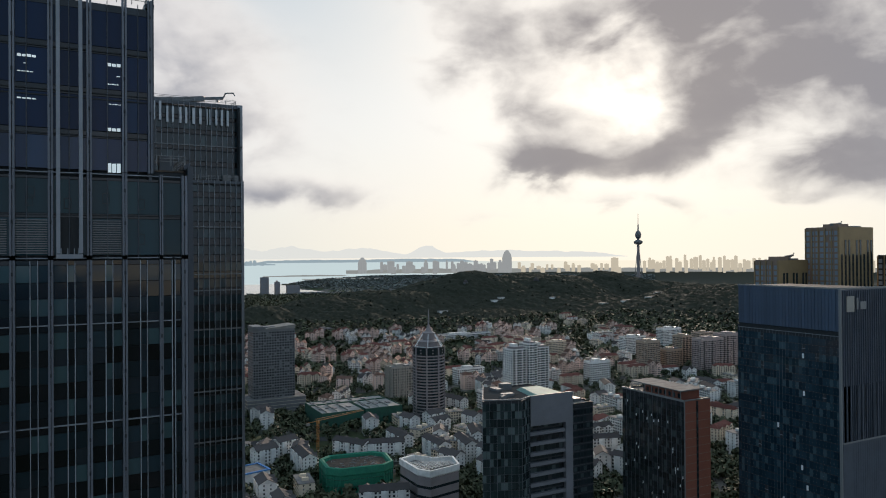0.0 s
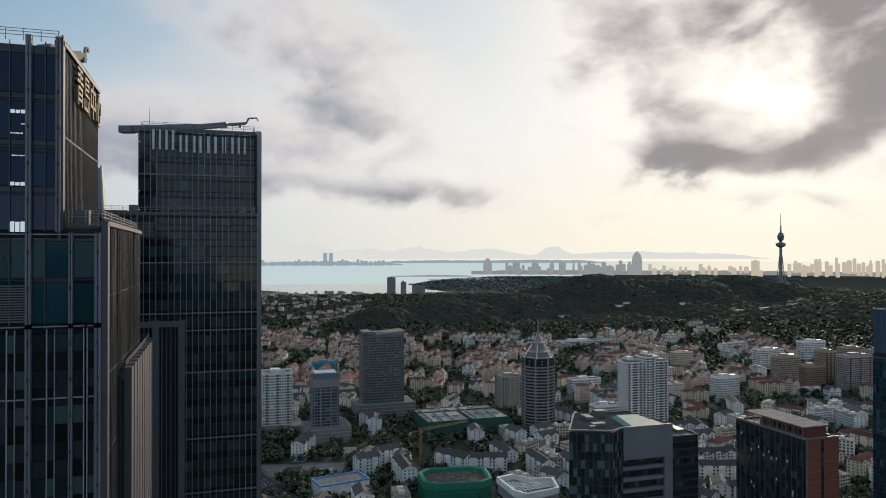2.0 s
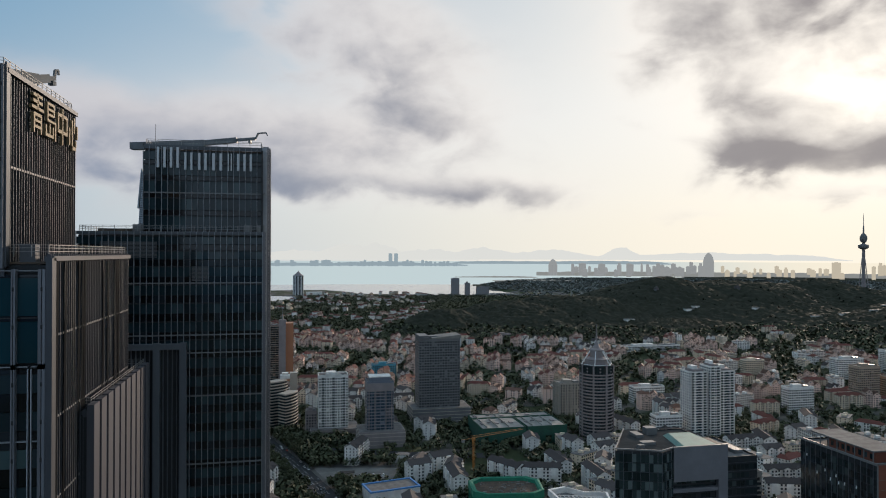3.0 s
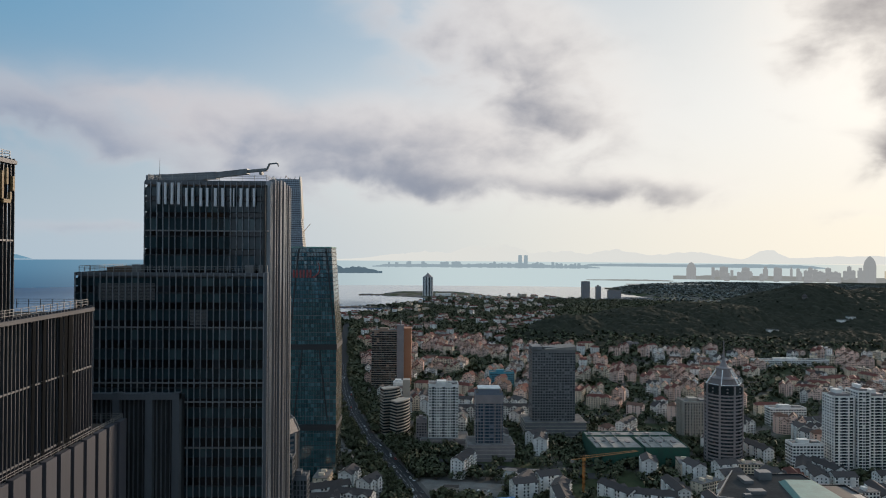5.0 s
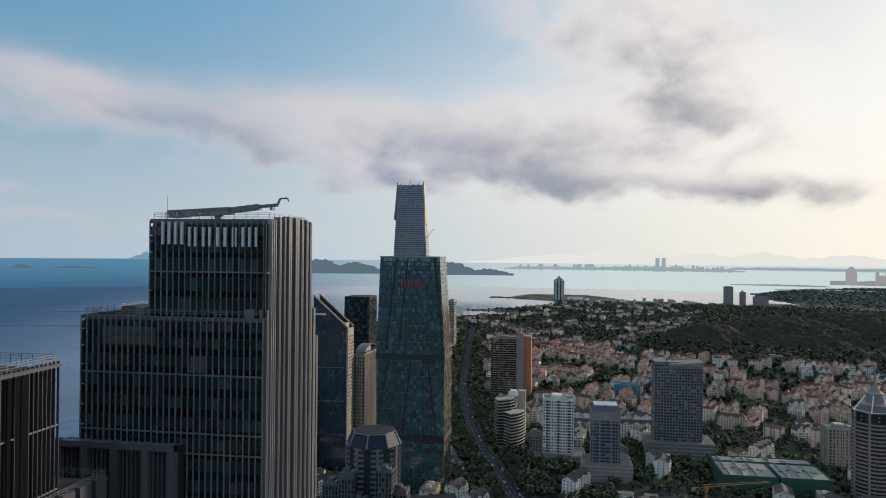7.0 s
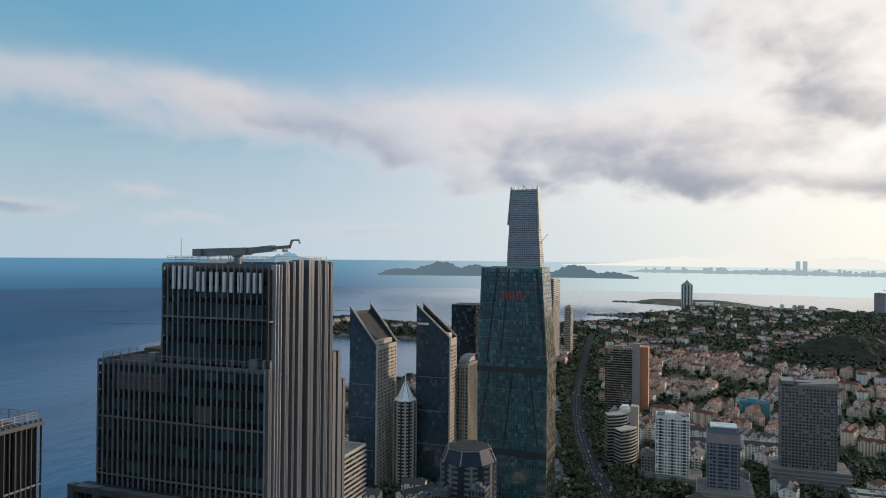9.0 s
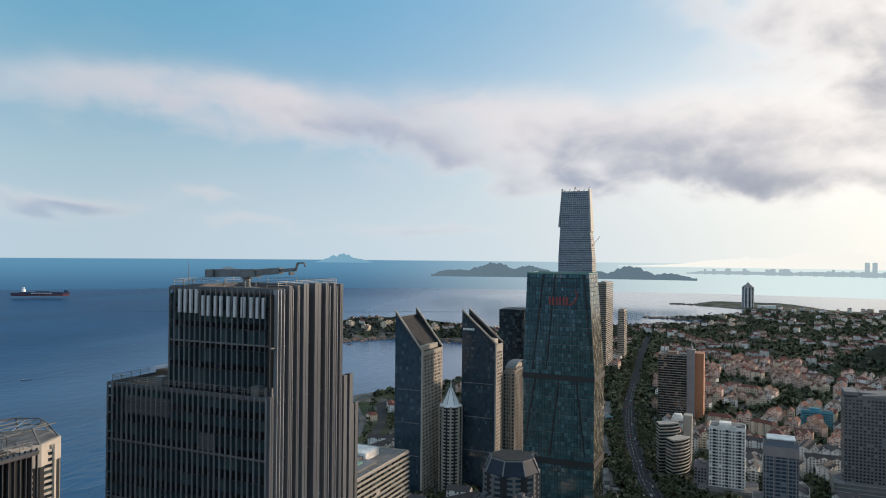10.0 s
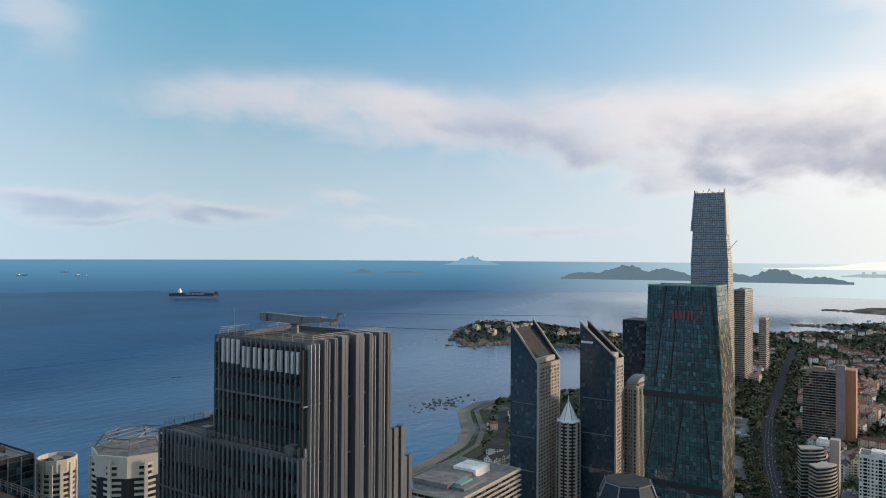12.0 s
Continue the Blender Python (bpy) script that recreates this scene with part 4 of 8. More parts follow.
# ---- the near stepped office tower ----
def post_front(parent, posts, bars, z0, z1, floors, glass, sill, head, single_from, budget, bands=(), joints=(), bar_mat="fin_bright"):
    """A front of piers with thin bars between them; on each storey a row of window panes from sill to head over dark spandrel panels."""
    meshes = {}
    joined, panels = Shape(), Shape()
    edges = sorted([(a, b) for a, b in posts] + [(x - 0.05, x + 0.05) for x in bars])
    for (_, a), (b, _) in reversed(list(zip(edges, edges[1:]))):
        w = b - a
        if w < 0.3:
            continue
        for za, zb in reversed(list(zip(floors, floors[1:]))):
            low, top = za + sill * (zb - za), za + head * (zb - za)
            tilt = (rng.uniform(-0.7, 0.7), rng.uniform(-0.7, 0.7))
            for q0, q1, y in ((low + 0.04, top - 0.04, -74.9), (top + 0.04, zb + sill * (zb - za) - 0.04, -74.87)):
                if q1 > z1:
                    q1 = z1
                if q1 - q0 < 0.2:
                    continue
                if za >= single_from and budget[0] > 0 and y < -74.88:
                    key = (round(w, 2), round(q1 - q0, 2))
                    if key not in meshes:
                        meshes[key] = Shape().box(-w / 2 + 0.02, -0.05, 0, w / 2 - 0.02, 0.0, q1 - q0).mesh("pane")
                        meshes[key].materials.append(MAT[glass])
                    budget[0] -= 1
                    put("pane", meshes[key], glass, parent, at=pose((a + b) / 2, y, q0, tilt[0], 0, tilt[1]))
                else:
                    dx, dz = math.radians(tilt[1]) * w / 2, math.radians(tilt[0]) * (q1 - q0) / 2
                    (joined if y < -74.88 else panels).face((a + 0.02, y - 0.05 - dx - dz, q0), (b - 0.02, y - 0.05 + dx - dz, q0), (b - 0.02, y - 0.05 + dx + dz, q1), (a + 0.02, y - 0.05 - dx + dz, q1))
        for z in bands:
            put("storey_band", Shape().box(a - 0.05, -75.3, z - 0.07, b + 0.05, -74.85, z + 0.07), "fin_pale", parent, "pale storey rail")
        for z in joints:
            put("storey_joint", Shape().box(a, -75.1, z - 0.08, b, -74.9, z + 0.08), "black", parent)
    slim = Shape().box(-0.05, -75.25, z0, 0.05, -74.85, z1).mesh("window_bar")
    slim.materials.append(MAT[bar_mat])
    for x in bars:
        put("window_bar", slim, "fin_bright", parent, at=pose(x, 0, 0))
    if joined.f:
        tagged(put("panes", joined, glass + "_j", parent), kind="stuff")
    tagged(put("spandrel_glazing", panels, "spandrel_j", parent), kind="stuff")
    for a, b in posts:
        m = (a + b) / 2
        put("pier", Shape().box(a, -75.75, z0, m - 0.05, -74.7, z1 + 0.7), "pier_front", parent, "grey aluminium pier")
        put("pier", Shape().box(m + 0.05, -75.75, z0, b, -74.7, z1 + 0.7), "pier_front", parent, "grey aluminium pier")
        clips = Shape()
        for k in range(int((z1 - max(z0, 120)) / 4.6)):
            clips.box(m - 0.09, -75.85, z1 - 2.0 - k * 4.6, m + 0.09, -75.7, z1 - 1.5 - k * 4.6)
        tagged(put("pier_clip", clips, "black", parent), kind="stuff")


def office_tower():
    t = thing("office_tower", 0, 0, 0, 0, "stepped dark glass office tower with grey piers, gold sign", "skyscraper")
    put("upper_core", Shape().box(-48, -74.4, Z0, -5.5, -45.8, 236.6), "core", t)
    put("middle_core", Shape().box(-48, -74.2, Z0, -0.2, -31.4, 213.4), "core", t)
    put("lower_core", Shape().box(-48, -61.6, Z0, 0.9, -19.4, 191.8), "core", t)
    budget = [300]
    tops = [212.9, 218.4, 224.35, 230.3, 236.4]
    lows = [Z0 + 1, 118.3] + [122.9 + 4.6 * k for k in range(18)] + [207.0, 212.2]
    piers = [(-49.4 + 4.52 * k, -48.75 + 4.52 * k) for k in range(10)]
    posts = [p for p in piers if p[0] < -20] + [(-17.78, -17.15), (-13.05, -12.4), (-8.55, -7.9)]
    bars = [round(x, 2) for p in posts[:-3] for x in (p[1] + 1.75, p[1] + 2.7)]
    post_front(t, posts + [(-5.15, -4.55)], bars[:-2] + [-20.3, -15.2, -10.4, -6.4], 213.0, 237.2, tops, "pane_top", 0.06, 0.88, 213, budget, (), (229.9, 224.0, 218.0, 223.2), "fin_dark")
    post_front(t, posts + [(-3.62, -3.16), (-0.62, 0.2)], [x for p in posts for x in (p[1] + 1.72, p[1] + 2.62)] + [-1.9, -1.5], Z0, 200.6, lows[:-2], "pane_teal", 0.25, 0.76, 150, budget,
               (200.95, 191.8, 178.05, 164.3, 150.5))
    post_front(t, posts + [(-3.62, -3.16), (-0.62, 0.2)], [-20.3, -15.2, -10.4, -6.4], 200.7, 212.2, [201.1, 206.9, 212.2], "pane_mid", 0.04, 0.93, 150, budget, (212.7,), (206.9,), "fin_dark")
    for k, (x, z) in enumerate(((-20.0, 208.8), (-19.8, 209.9), (-10.6, 209.3), (-6.0, 208.6), (-6.0, 203.6), (-15.4, 208.5))):
        put("vent_sash", Shape().box(x - 0.45, -75.02, z - 0.75, x - 0.38, -74.95, z + 0.75).box(x + 0.38, -75.02, z - 0.75, x + 0.45, -74.95, z + 0.75).box(x - 0.38, -75.02, z + 0.68, x + 0.38, -74.95, z + 0.75).box(x - 0.38, -75.02, z - 0.75, x + 0.38, -74.95, z - 0.68), "black", t)
    # sides of close fins
    for x, y0, y1, top in ((-4.9, -75.0, -45.4, 238.0), (0.3, -75.0, -31.0, 214.9), (1.0, -61.4, -19.4, 192.9)):
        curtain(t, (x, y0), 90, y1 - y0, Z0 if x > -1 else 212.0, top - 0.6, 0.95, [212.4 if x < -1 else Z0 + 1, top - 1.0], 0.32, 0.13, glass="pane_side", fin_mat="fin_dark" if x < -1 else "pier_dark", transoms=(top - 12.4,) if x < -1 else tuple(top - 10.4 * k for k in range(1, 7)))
        for z in (top - 0.4,):
            put("cap", Shape().box(x - 0.5, y0, z - 0.6, x + 0.7, y1, z), "pier_dark", t)
    put("side_panel", Shape().box(0.95, -61.5, Z0, 1.4, -19.5, 191.6), "core", t, "dark recessed side wall")
    for k in range(10):
        y = -60.1 + k * 4.2
        put("pier", Shape().box(1.4, y - 1.5, Z0, 2.4, y + 1.5, 193.3), "pier_low", t, "pale lilac-grey metal pier")
    put("corner_pier", Shape().box(-4.55, -75.4, 213.2, -4.3, -74.2, 238.2), "fin_dark", t)
    put("corner_pier", Shape().box(0.25, -75.8, Z0, 1.0, -74.2, 214.3), "pier_dark", t)
    # framed bay
    for x in (-16.53, -13.78):
        put("bay_jamb", Shape().box(x - 0.24, -76.3, 201.6, x + 0.24, -75.25, 238.2), "bay_jamb", t, "pale grey bay jamb")
    put("bay_sill", Shape().box(-16.77, -76.4, 200.9, -13.54, -75.2, 201.5), "bay_jamb", t)
    for x in (-16.2, -15.4, -14.6, -14.1):
        put("bay_stub", Shape().box(x - 0.06, -76.45, 201.5, x + 0.06, -76.3, 202.3), "fin_pale", t)
    # flat black panel just in front of the bay's lower panes
    put("bay_recess", Shape().box(-16.29, -75.0, 201.6, -14.02, -74.93, 206.6), "black", t, "flat black panel low in a framed bay")
    # louvre bands
    for x0, x1 in ((-21.9, -17.85), (-12.3, -8.65), (-26.4, -22.6)):
        lv = Shape()
        for k in range(15):
            z = 201.6 + k * 0.32
            lv.box(x0, -75.35, z, x1, -75.0, z + 0.14)
        put("louvre", lv, "transom", t, "grey louvre panel")
    for x0, y0, x1, y1, z in ((-48, -75, -4.6, -45.2, 236.6), (-48, -75, 0.6, -31.0, 213.5), (-48, -60, 1.8, -19.4, 191.8)):
        put("roof_deck", Shape().box(x0 + 0.6, y0 + 0.8, z, x1 - 0.6, y1 - 0.5, z + 0.25), "roof_brown", t)
        railing(t, x0 + 0.6, y0 + 0.9, x1 - 0.5, y1 - 0.6, z + (0.9 if z > 200 else 0.6), 1.5, 2.0)
    for k in range(5):
        put("roof_beam", Shape().box(-30 + 0, -70 + k * 8.5, 213.0, -0.4, -69.4 + k * 8.5, 213.8), "transom", t)
    put("plant_box", Shape().box(-3.4, -73.6, 213.0, -1.6, -71.8, 216.0), "pier", t)
    # gold sign on the side: four characters of straight strokes in a square each
    first_glyph = [(0.1, 0.9, 0.9, 0.98), (0.1, 0.74, 0.9, 0.82), (0.0, 0.58, 1.0, 0.66), (0.45, 0.58, 0.55, 1.0), (0.15, 0.0, 0.25, 0.5), (0.75, 0.0, 0.85, 0.5), (0.25, 0.42, 0.75, 0.5), (0.25, 0.27, 0.75, 0.34), (0.25, 0.12, 0.75, 0.19)]
    second_glyph = [(0.15, 0.88, 0.85, 0.95), (0.15, 0.5, 0.25, 0.88), (0.75, 0.62, 0.85, 0.88), (0.25, 0.74, 0.75, 0.8), (0.25, 0.6, 0.75, 0.66), (0.15, 0.44, 1.0, 0.5), (0.9, 0.0, 1.0, 0.44), (0.0, 0.04, 0.1, 0.34), (0.1, 0.04, 0.75, 0.12), (0.68, 0.12, 0.75, 0.34), (0.36, 0.12, 0.44, 0.4)]
    third_glyph = [(0.0, 0.75, 1.0, 0.84), (0.0, 0.3, 0.1, 0.75), (0.9, 0.3, 1.0, 0.75), (0.1, 0.3, 0.9, 0.39), (0.45, 0.0, 0.55, 1.0)]
    fourth_glyph = [(0.0, 0.1, 0.1, 0.6), (0.3, 0.1, 0.4, 0.85), (0.4, 0.0, 0.8, 0.1), (0.75, 0.1, 0.85, 0.3), (0.55, 0.5, 0.65, 0.95), (0.9, 0.35, 1.0, 0.75)]
    for k, glyph in enumerate((first_glyph, second_glyph, third_glyph, fourth_glyph)):
        s = Shape()
        for a, b, c, d in glyph:
            s.box(a * 4.6, -0.4, b * 5.4, c * 4.6, 0, d * 5.4)
        put("sign_character", s, "gold", t, "gold metal sign character", at=pose(-4.35, -75.0, 0, 0, 0, 90) @ pose(7.4 + k * 5.5, 0, 231.1))
    # rooms with their lamps on
    for x0, x1, z0, z1, n in ((-10.4, -8.6, 213.0, 214.3, 3), (-10.4, -8.6, 218.85, 219.3, 3), (-10.38, -8.56, 228.0, 228.45, 3), (-10.4, -8.9, 225.4, 225.55, 5), (-10.2, -8.6, 222.6, 222.72, 4), (-21.36, -19.05, 228.15, 228.5, 4),
                              (-21.36, -19.4, 226.1, 226.25, 4), (-21.37, -19.05, 222.45, 222.65, 4), (-20.6, -20.2, 227.2, 227.3, 1), (-9.2, -8.6, 226.6, 226.7, 1)):
        for k in range(n):
            a = x0 + (x1 - x0) * k / n
            put("lit_pane", Shape().box(a, -75.02, z0, a + (x1 - x0) / n * 0.8, -74.98, z1 - 0.05 * (k % 2)), "lamp_on", t, "lit office window")
    return t


office_tower()
roof_crane(-7.5, -58, 236.8, 60, 9, "small grey roof crane on an office roof")


# ---- generic office and apartment towers ----
def balconies(parent, strips, face, storey, count, deep=1.3, mat="white", glass="pane_j"):
    """Stacks of balconies on a front: each strip (u0, u1) has a flat dark pane that paints the shade behind, and a slab
    with a parapet on every storey.
    """
    for u0, u1 in strips:
        put("recess", Shape().box(u0, face - 0.12, 0, u1, face - 0.02, storey * count), glass, parent)
        slab = Shape().box(u0 - 0.15, face - deep, -0.1, u1 + 0.15, face - 0.12, 0.12).box(u0 - 0.15, face - deep, 0.12, u1 + 0.15, face - deep + 0.12, 1.0).mesh("balcony")
        slab.materials.append(MAT[mat])
        for j in range(count):
            put("balcony", slab, mat, parent, at=pose(0, 0, j * storey))


def block_tower(name, x0, y0, x1, y1, top, label, wall="white", glass="window", storey=3.3, bay=3.2, pane=(0.55, 0.55), sides="frl", ledge=0.35,
                ledge_mat=None, base=Z0, piers=0, pier_mat=None, category="tower block", crown=0.0, podium=0.0, podium_mat="concrete", turn=0.0, group=""):
    """A tower with its storeys as ledges, windows set in the bays between, optional upright piers, parapet and roof plant."""
    cx, cy = (x0 + x1) / 2, (y0 + y1) / 2
    t = thing(name, cx, cy, base, turn, label, category, group)
    ax, ay = (x1 - x0) / 2, (y1 - y0) / 2
    h = top - base
    put("wall", Shape().box(-ax, -ay, -2, ax, ay, h), wall, t)
    n = max(2, int(h / storey))
    panes = Shape()
    for corner, heading, length in side_frames(-ax, -ay, ax, ay, sides):
        at = on_side(corner, heading)
        m = max(1, round(length / bay))
        w = length / m
        for j in range(n):
            z = j * storey
            for i in range(m):
                if rng.random() < 0.03:
                    continue
                u, pw, ph = (i + 0.5) * w, w * pane[0] / 2, storey * pane[1]
                a = z + storey * (1 - pane[1]) * 0.5
                panes.face(*[at @ Vector(p) for p in ((u - pw, -0.06, a), (u + pw, -0.06, a), (u + pw, -0.06, a + ph), (u - pw, -0.06, a + ph))])
    tagged(put("glazing", panes, glass, t), kind="stuff")
    if ledge:
        ring = Shape().box(-ax - ledge, -ay - ledge, -0.18, ax + ledge, ay + ledge, 0.18).mesh("ledge")
        ring.materials.append(MAT[ledge_mat or wall])
        for j in range(1, n + 1):
            put("ledge", ring, wall, t, at=pose(0, 0, j * storey))
    if piers:
        for corner, heading, length in side_frames(-ax, -ay, ax, ay, sides):
            m = max(1, round(length / piers))
            upright = Shape().box(-0.35, -0.7, 0, 0.35, 0.1, h + 0.6).mesh("pier")
            upright.materials.append(MAT[pier_mat or wall])
            for i in range(m + 1):
                put("pier", upright, wall, t, at=on_side(corner, heading) @ pose(i * length / m, 0, 0))
    par = Shape().box(-ax, -ay, h, ax, -ay + 0.4, h + 1.2).box(-ax, ay - 0.4, h, ax, ay, h + 1.2).box(-ax, -ay + 0.4, h, -ax + 0.4, ay - 0.4, h + 1.2).box(ax - 0.4, -ay + 0.4, h, ax, ay - 0.4, h + 1.2)
    put("parapet", par, wall, t)
    put("roof", Shape().box(-ax + 0.4, -ay + 0.4, h, ax - 0.4, ay - 0.4, h + 0.25), "roof_grey", t)
    put("lift_house", Shape().box(-ax * 0.45, -ay * 0.4, h + 0.25, ax * 0.2, ay * 0.5, h + 3.6 + crown), wall, t)
    put("roof_plant", Shape().box(ax * 0.35, -ay * 0.6, h + 0.25, ax * 0.75, ay * 0.1, h + 2.2), "transom", t)
    if podium:
        put("podium", Shape().box(-ax - 9, -ay - 8, -2, ax + 12, ay + 8, podium), podium_mat, t)
        put("podium_roof", Shape().box(-ax - 8.5, -ay - 7.5, podium, ax + 11.5, ay + 7.5, podium + 0.2), "roof_grey", t)
        for k in range(int(podium / 4)):
            put("podium_ledge", Shape().box(-ax - 9.4, -ay - 8.4, 3.4 + k * 4, ax + 12.4, ay + 8.4, 4.0 + k * 4), "beige_stone", t)
    return t


# ---- glass towers with leaning sides ----
MAT["side_metal"] = material("grey_blue_ribbed_metal", (0.075, 0.085, 0.105), 0.5, 0.1, 0.15, 1.0, 0.3, 7)
MAT["gold_panel"] = material("gold_brown_cladding", (0.30, 0.20, 0.095), 0.5, 0.3, 0.12, 1.0, 0.4, 8, (0.20, 0.135, 0.07))
MAT["screen_glass"] = material("blue_grey_screen", (0.048, 0.072, 0.112), 0.3, 0.0, 0.12, 1.0, 0.3, 9, (0.038, 0.056, 0.085), per_object=0.16)
def leaning_tower(name, sections, label, glass, storey, bay, sides="fr", category="skyscraper", side_glass=None, side_wall=None, lines=0.25, top_cut=None, single=0):
    """Sections: (z, x0, y0, x1, y1), lowest first. Panes follow the leaning sides; cross bars mark the storeys."""
    t = thing(name, 0, 0, 0, 0, label, category)
    inner = Shape()
    rect = lambda s, d: [(s[1] + d, s[2] + d, s[0]), (s[3] - d, s[2] + d, s[0]), (s[3] - d, s[4] - d, s[0]), (s[1] + d, s[4] - d, s[0])]
    inner.loft(*[rect(s, 0.5) for s in sections])
    put("core", inner, "core", t)

    def outline(z):
        for a, b in zip(sections, sections[1:]):
            if z <= b[0]:
                k = (z - a[0]) / (b[0] - a[0])
                return [a[i] + (b[i] - a[i]) * k for i in range(1, 5)]
        return sections[-1][1:]

    low, high = sections[0][0], sections[-1][0]
    n = int((high - low) / storey)
    step = (high - low) / n
    bars = []
    for side in sides:
        panes = Shape()
        pick = {"f": (0, 1, 2, 1), "r": (2, 1, 2, 3), "l": (0, 3, 0, 1)}[side]
        for j in range(n):
            za, zb = low + j * step + 0.3, low + (j + 1) * step - lines
            oa, ob = outline(za), outline(zb)
            ax, ay, bx, by = (oa[i] for i in pick)
            cx, cy, dx, dy = (ob[i] for i in pick)
            m = max(2, round(math.hypot(bx - ax, by - ay) / bay))
            for i in range(m):
                k0, k1 = (i + 0.05) / m, (i + 0.95) / m
                if top_cut and top_cut(side, (k0 + k1) / 2, zb):
                    continue
                j0, j1 = rng.uniform(-0.03, 0.03), rng.uniform(-0.03, 0.03)
                nx, ny = (0, 1) if side == "f" else ((1, 0) if side == "l" else (-1, 0))
                at = lambda px, py, qx, qy, k, z, o: (px + (qx - px) * k + nx * o, py + (qy - py) * k + ny * o, z)
                panes.face(at(ax, ay, bx, by, k0, za, 0.05 + j0), at(ax, ay, bx, by, k1, za, 0.05 + j1), at(cx, cy, dx, dy, k1, zb, 0.05 - j0), at(cx, cy, dx, dy, k0, zb, 0.05 - j1))
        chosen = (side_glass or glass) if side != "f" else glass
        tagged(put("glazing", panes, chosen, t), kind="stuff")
    return t, outline


def green_glass_tower():
    S = [(Z0, -91.0, 534, -25.5, 580), (60, -91.2, 534, -25.5, 580), (138, -92.0, 534, -25.5, 580), (228.4, -88.8, 534, -31.0, 572)]
    t, outline = leaning_tower("glass_tower", S, "tall green glass tower with slanting seams and dark storey bands", "pane_green_j", 4.0, 3.0, "fr", side_glass="pane_sunlit_j")
    for z in (134, 57):
        o = outline(z)
        put("dark_band", Shape().box(o[0] - 0.4, o[1] - 0.4, z - 2.6, o[2] + 0.4, o[3], z + 2.6), "black", t, "dark plant-storey band")
    o = outline(226)
    # slanting seams of the folded front
    for x0, z0, x1, z1 in ((-73, 228, -83, 140), (-62, 228, -70, 140), (-36, 228, -28, 150), (-80, 132, -90, 70), (-58, 132, -66, 62), (-42, 132, -34, 66)):
        put("seam", Shape().beam((x0, 533.7, z0), (x1, 533.7, z1), 0.9, 1.1), "black", t)
    for k in range(23):
        x = -88 + k * 2.6
        put("mullion", Shape().beam((x * 1.0, 533.85, Z0), (-60 + (x + 60) * 0.905, 533.85, 228), 0.16, 0.16), "fin", t)
    for j in range(1, 56):
        z = Z0 + j * 4.0
        o = outline(z)
        put("storey_line", Shape().box(o[0], o[1] - 0.08, z - 0.16, o[2], o[1] + 0.1, z + 0.16), "fin_dark" if j % 4 else "transom", t)
    put("roof_rim", Shape().box(-89, 533.8, 228.4, -30.8, 535, 229.6).box(-89, 571, 228.4, -30.8, 572.2, 229.6).box(-89, 535, 228.4, -88, 571, 229.6).box(-32, 535, 228.4, -30.8, 571, 229.6), "copper", t)
    put("roof_plant", Shape().box(-75, 545, 228.2, -45, 562, 229.0), "roof_grey", t)
    # red roof mark: plain bars and a sweep
    for u, w in ((-67.5, 5.0), (-61.0, 5.0), (-54.5, 5.0)):
        put("sign_block", Shape().box(u, 533.2, 200.0, u + w * 0.35, 533.7, 207.5).box(u + w * 0.6, 533.2, 200.0, u + w * 0.95, 533.7, 207.5), "sign_red", t, "dull red sign bar")
    sweep = Shape()
    for k in range(8):
        a, b = math.radians(-75 + k * 14), math.radians(-75 + (k + 1) * 14)
        sweep.beam((-51 + 9 * math.cos(a), 533.4, 209 + 9 * math.sin(a)), (-51 + 9 * math.cos(b), 533.4, 209 + 9 * math.sin(b)), 0.5, 1.5 - k * 0.13)
    put("sign_sweep", sweep, "sign_red", t, "red curved sign stroke")
    return t


# low sun on the green tower's right side is put into this glass colour
MAT["pane_sunlit_j"] = pane_material("sunlit_side_glass", (0.05, 0.06, 0.05), (0.16, 0.15, 0.11), tone=(0.3, 0.27, 0.2), island=True, blinds=0.2, rough=0.2)
MAT["pane_slate_j"] = pane_material("slate_blue_glass", (0.185, 0.218, 0.25), (0.215, 0.25, 0.28), tone=(0.25, 0.285, 0.315), island=True, blinds=0.05, rough=0.3)
# warm sunlight on the supertall's right side, painted as pane colour
MAT["sunlit_side_j"] = pane_material("sunlit_warm_side_panes", (0.30, 0.27, 0.22), (0.48, 0.43, 0.34), tone=(0.55, 0.5, 0.42), island=True, blinds=0.1, rough=0.4)
green_glass_tower()

t, _ = leaning_tower("supertall_tower", [(Z0, -252, 1290, -184, 1345), (150, -252, 1290, -184, 1340), (240, -252, 1290, -184.5, 1326), (292, -249, 1290, -188.5, 1318), (345, -246, 1290, -190, 1312), (371, -244, 1292, -193, 1306)],
                     "very tall slate-blue glass tower nearing completion", "pane_slate_j", 4.3, 4.0, "fr", side_glass="sunlit_side_j", lines=0.6)
put("crown_blade", Shape().loft([(-252, 1288, 300), (-249.5, 1288, 300), (-249.5, 1320, 300), (-252, 1320, 300)], [(-246, 1290, 376), (-244, 1290, 376), (-244, 1306, 376), (-246, 1306, 376)]), "pane_slate_j", t)
put("crown_blade", Shape().loft([(-189, 1289, 292), (-186.5, 1289, 292), (-186.5, 1318, 292), (-189, 1318, 292)], [(-193, 1291, 376), (-191, 1291, 376), (-191, 1307, 376), (-193, 1307, 376)]), "sunlit_side_j", t)
crown = Shape()
for k in range(6):
    crown.beam((-242 + k * 9.5, 1294, 369), (-240 + k * 9.5, 1298, 374 + (k % 3) * 2.2), 0.8)
put("crown_steel", crown, "crane", t, "dark unfinished steel at the top")
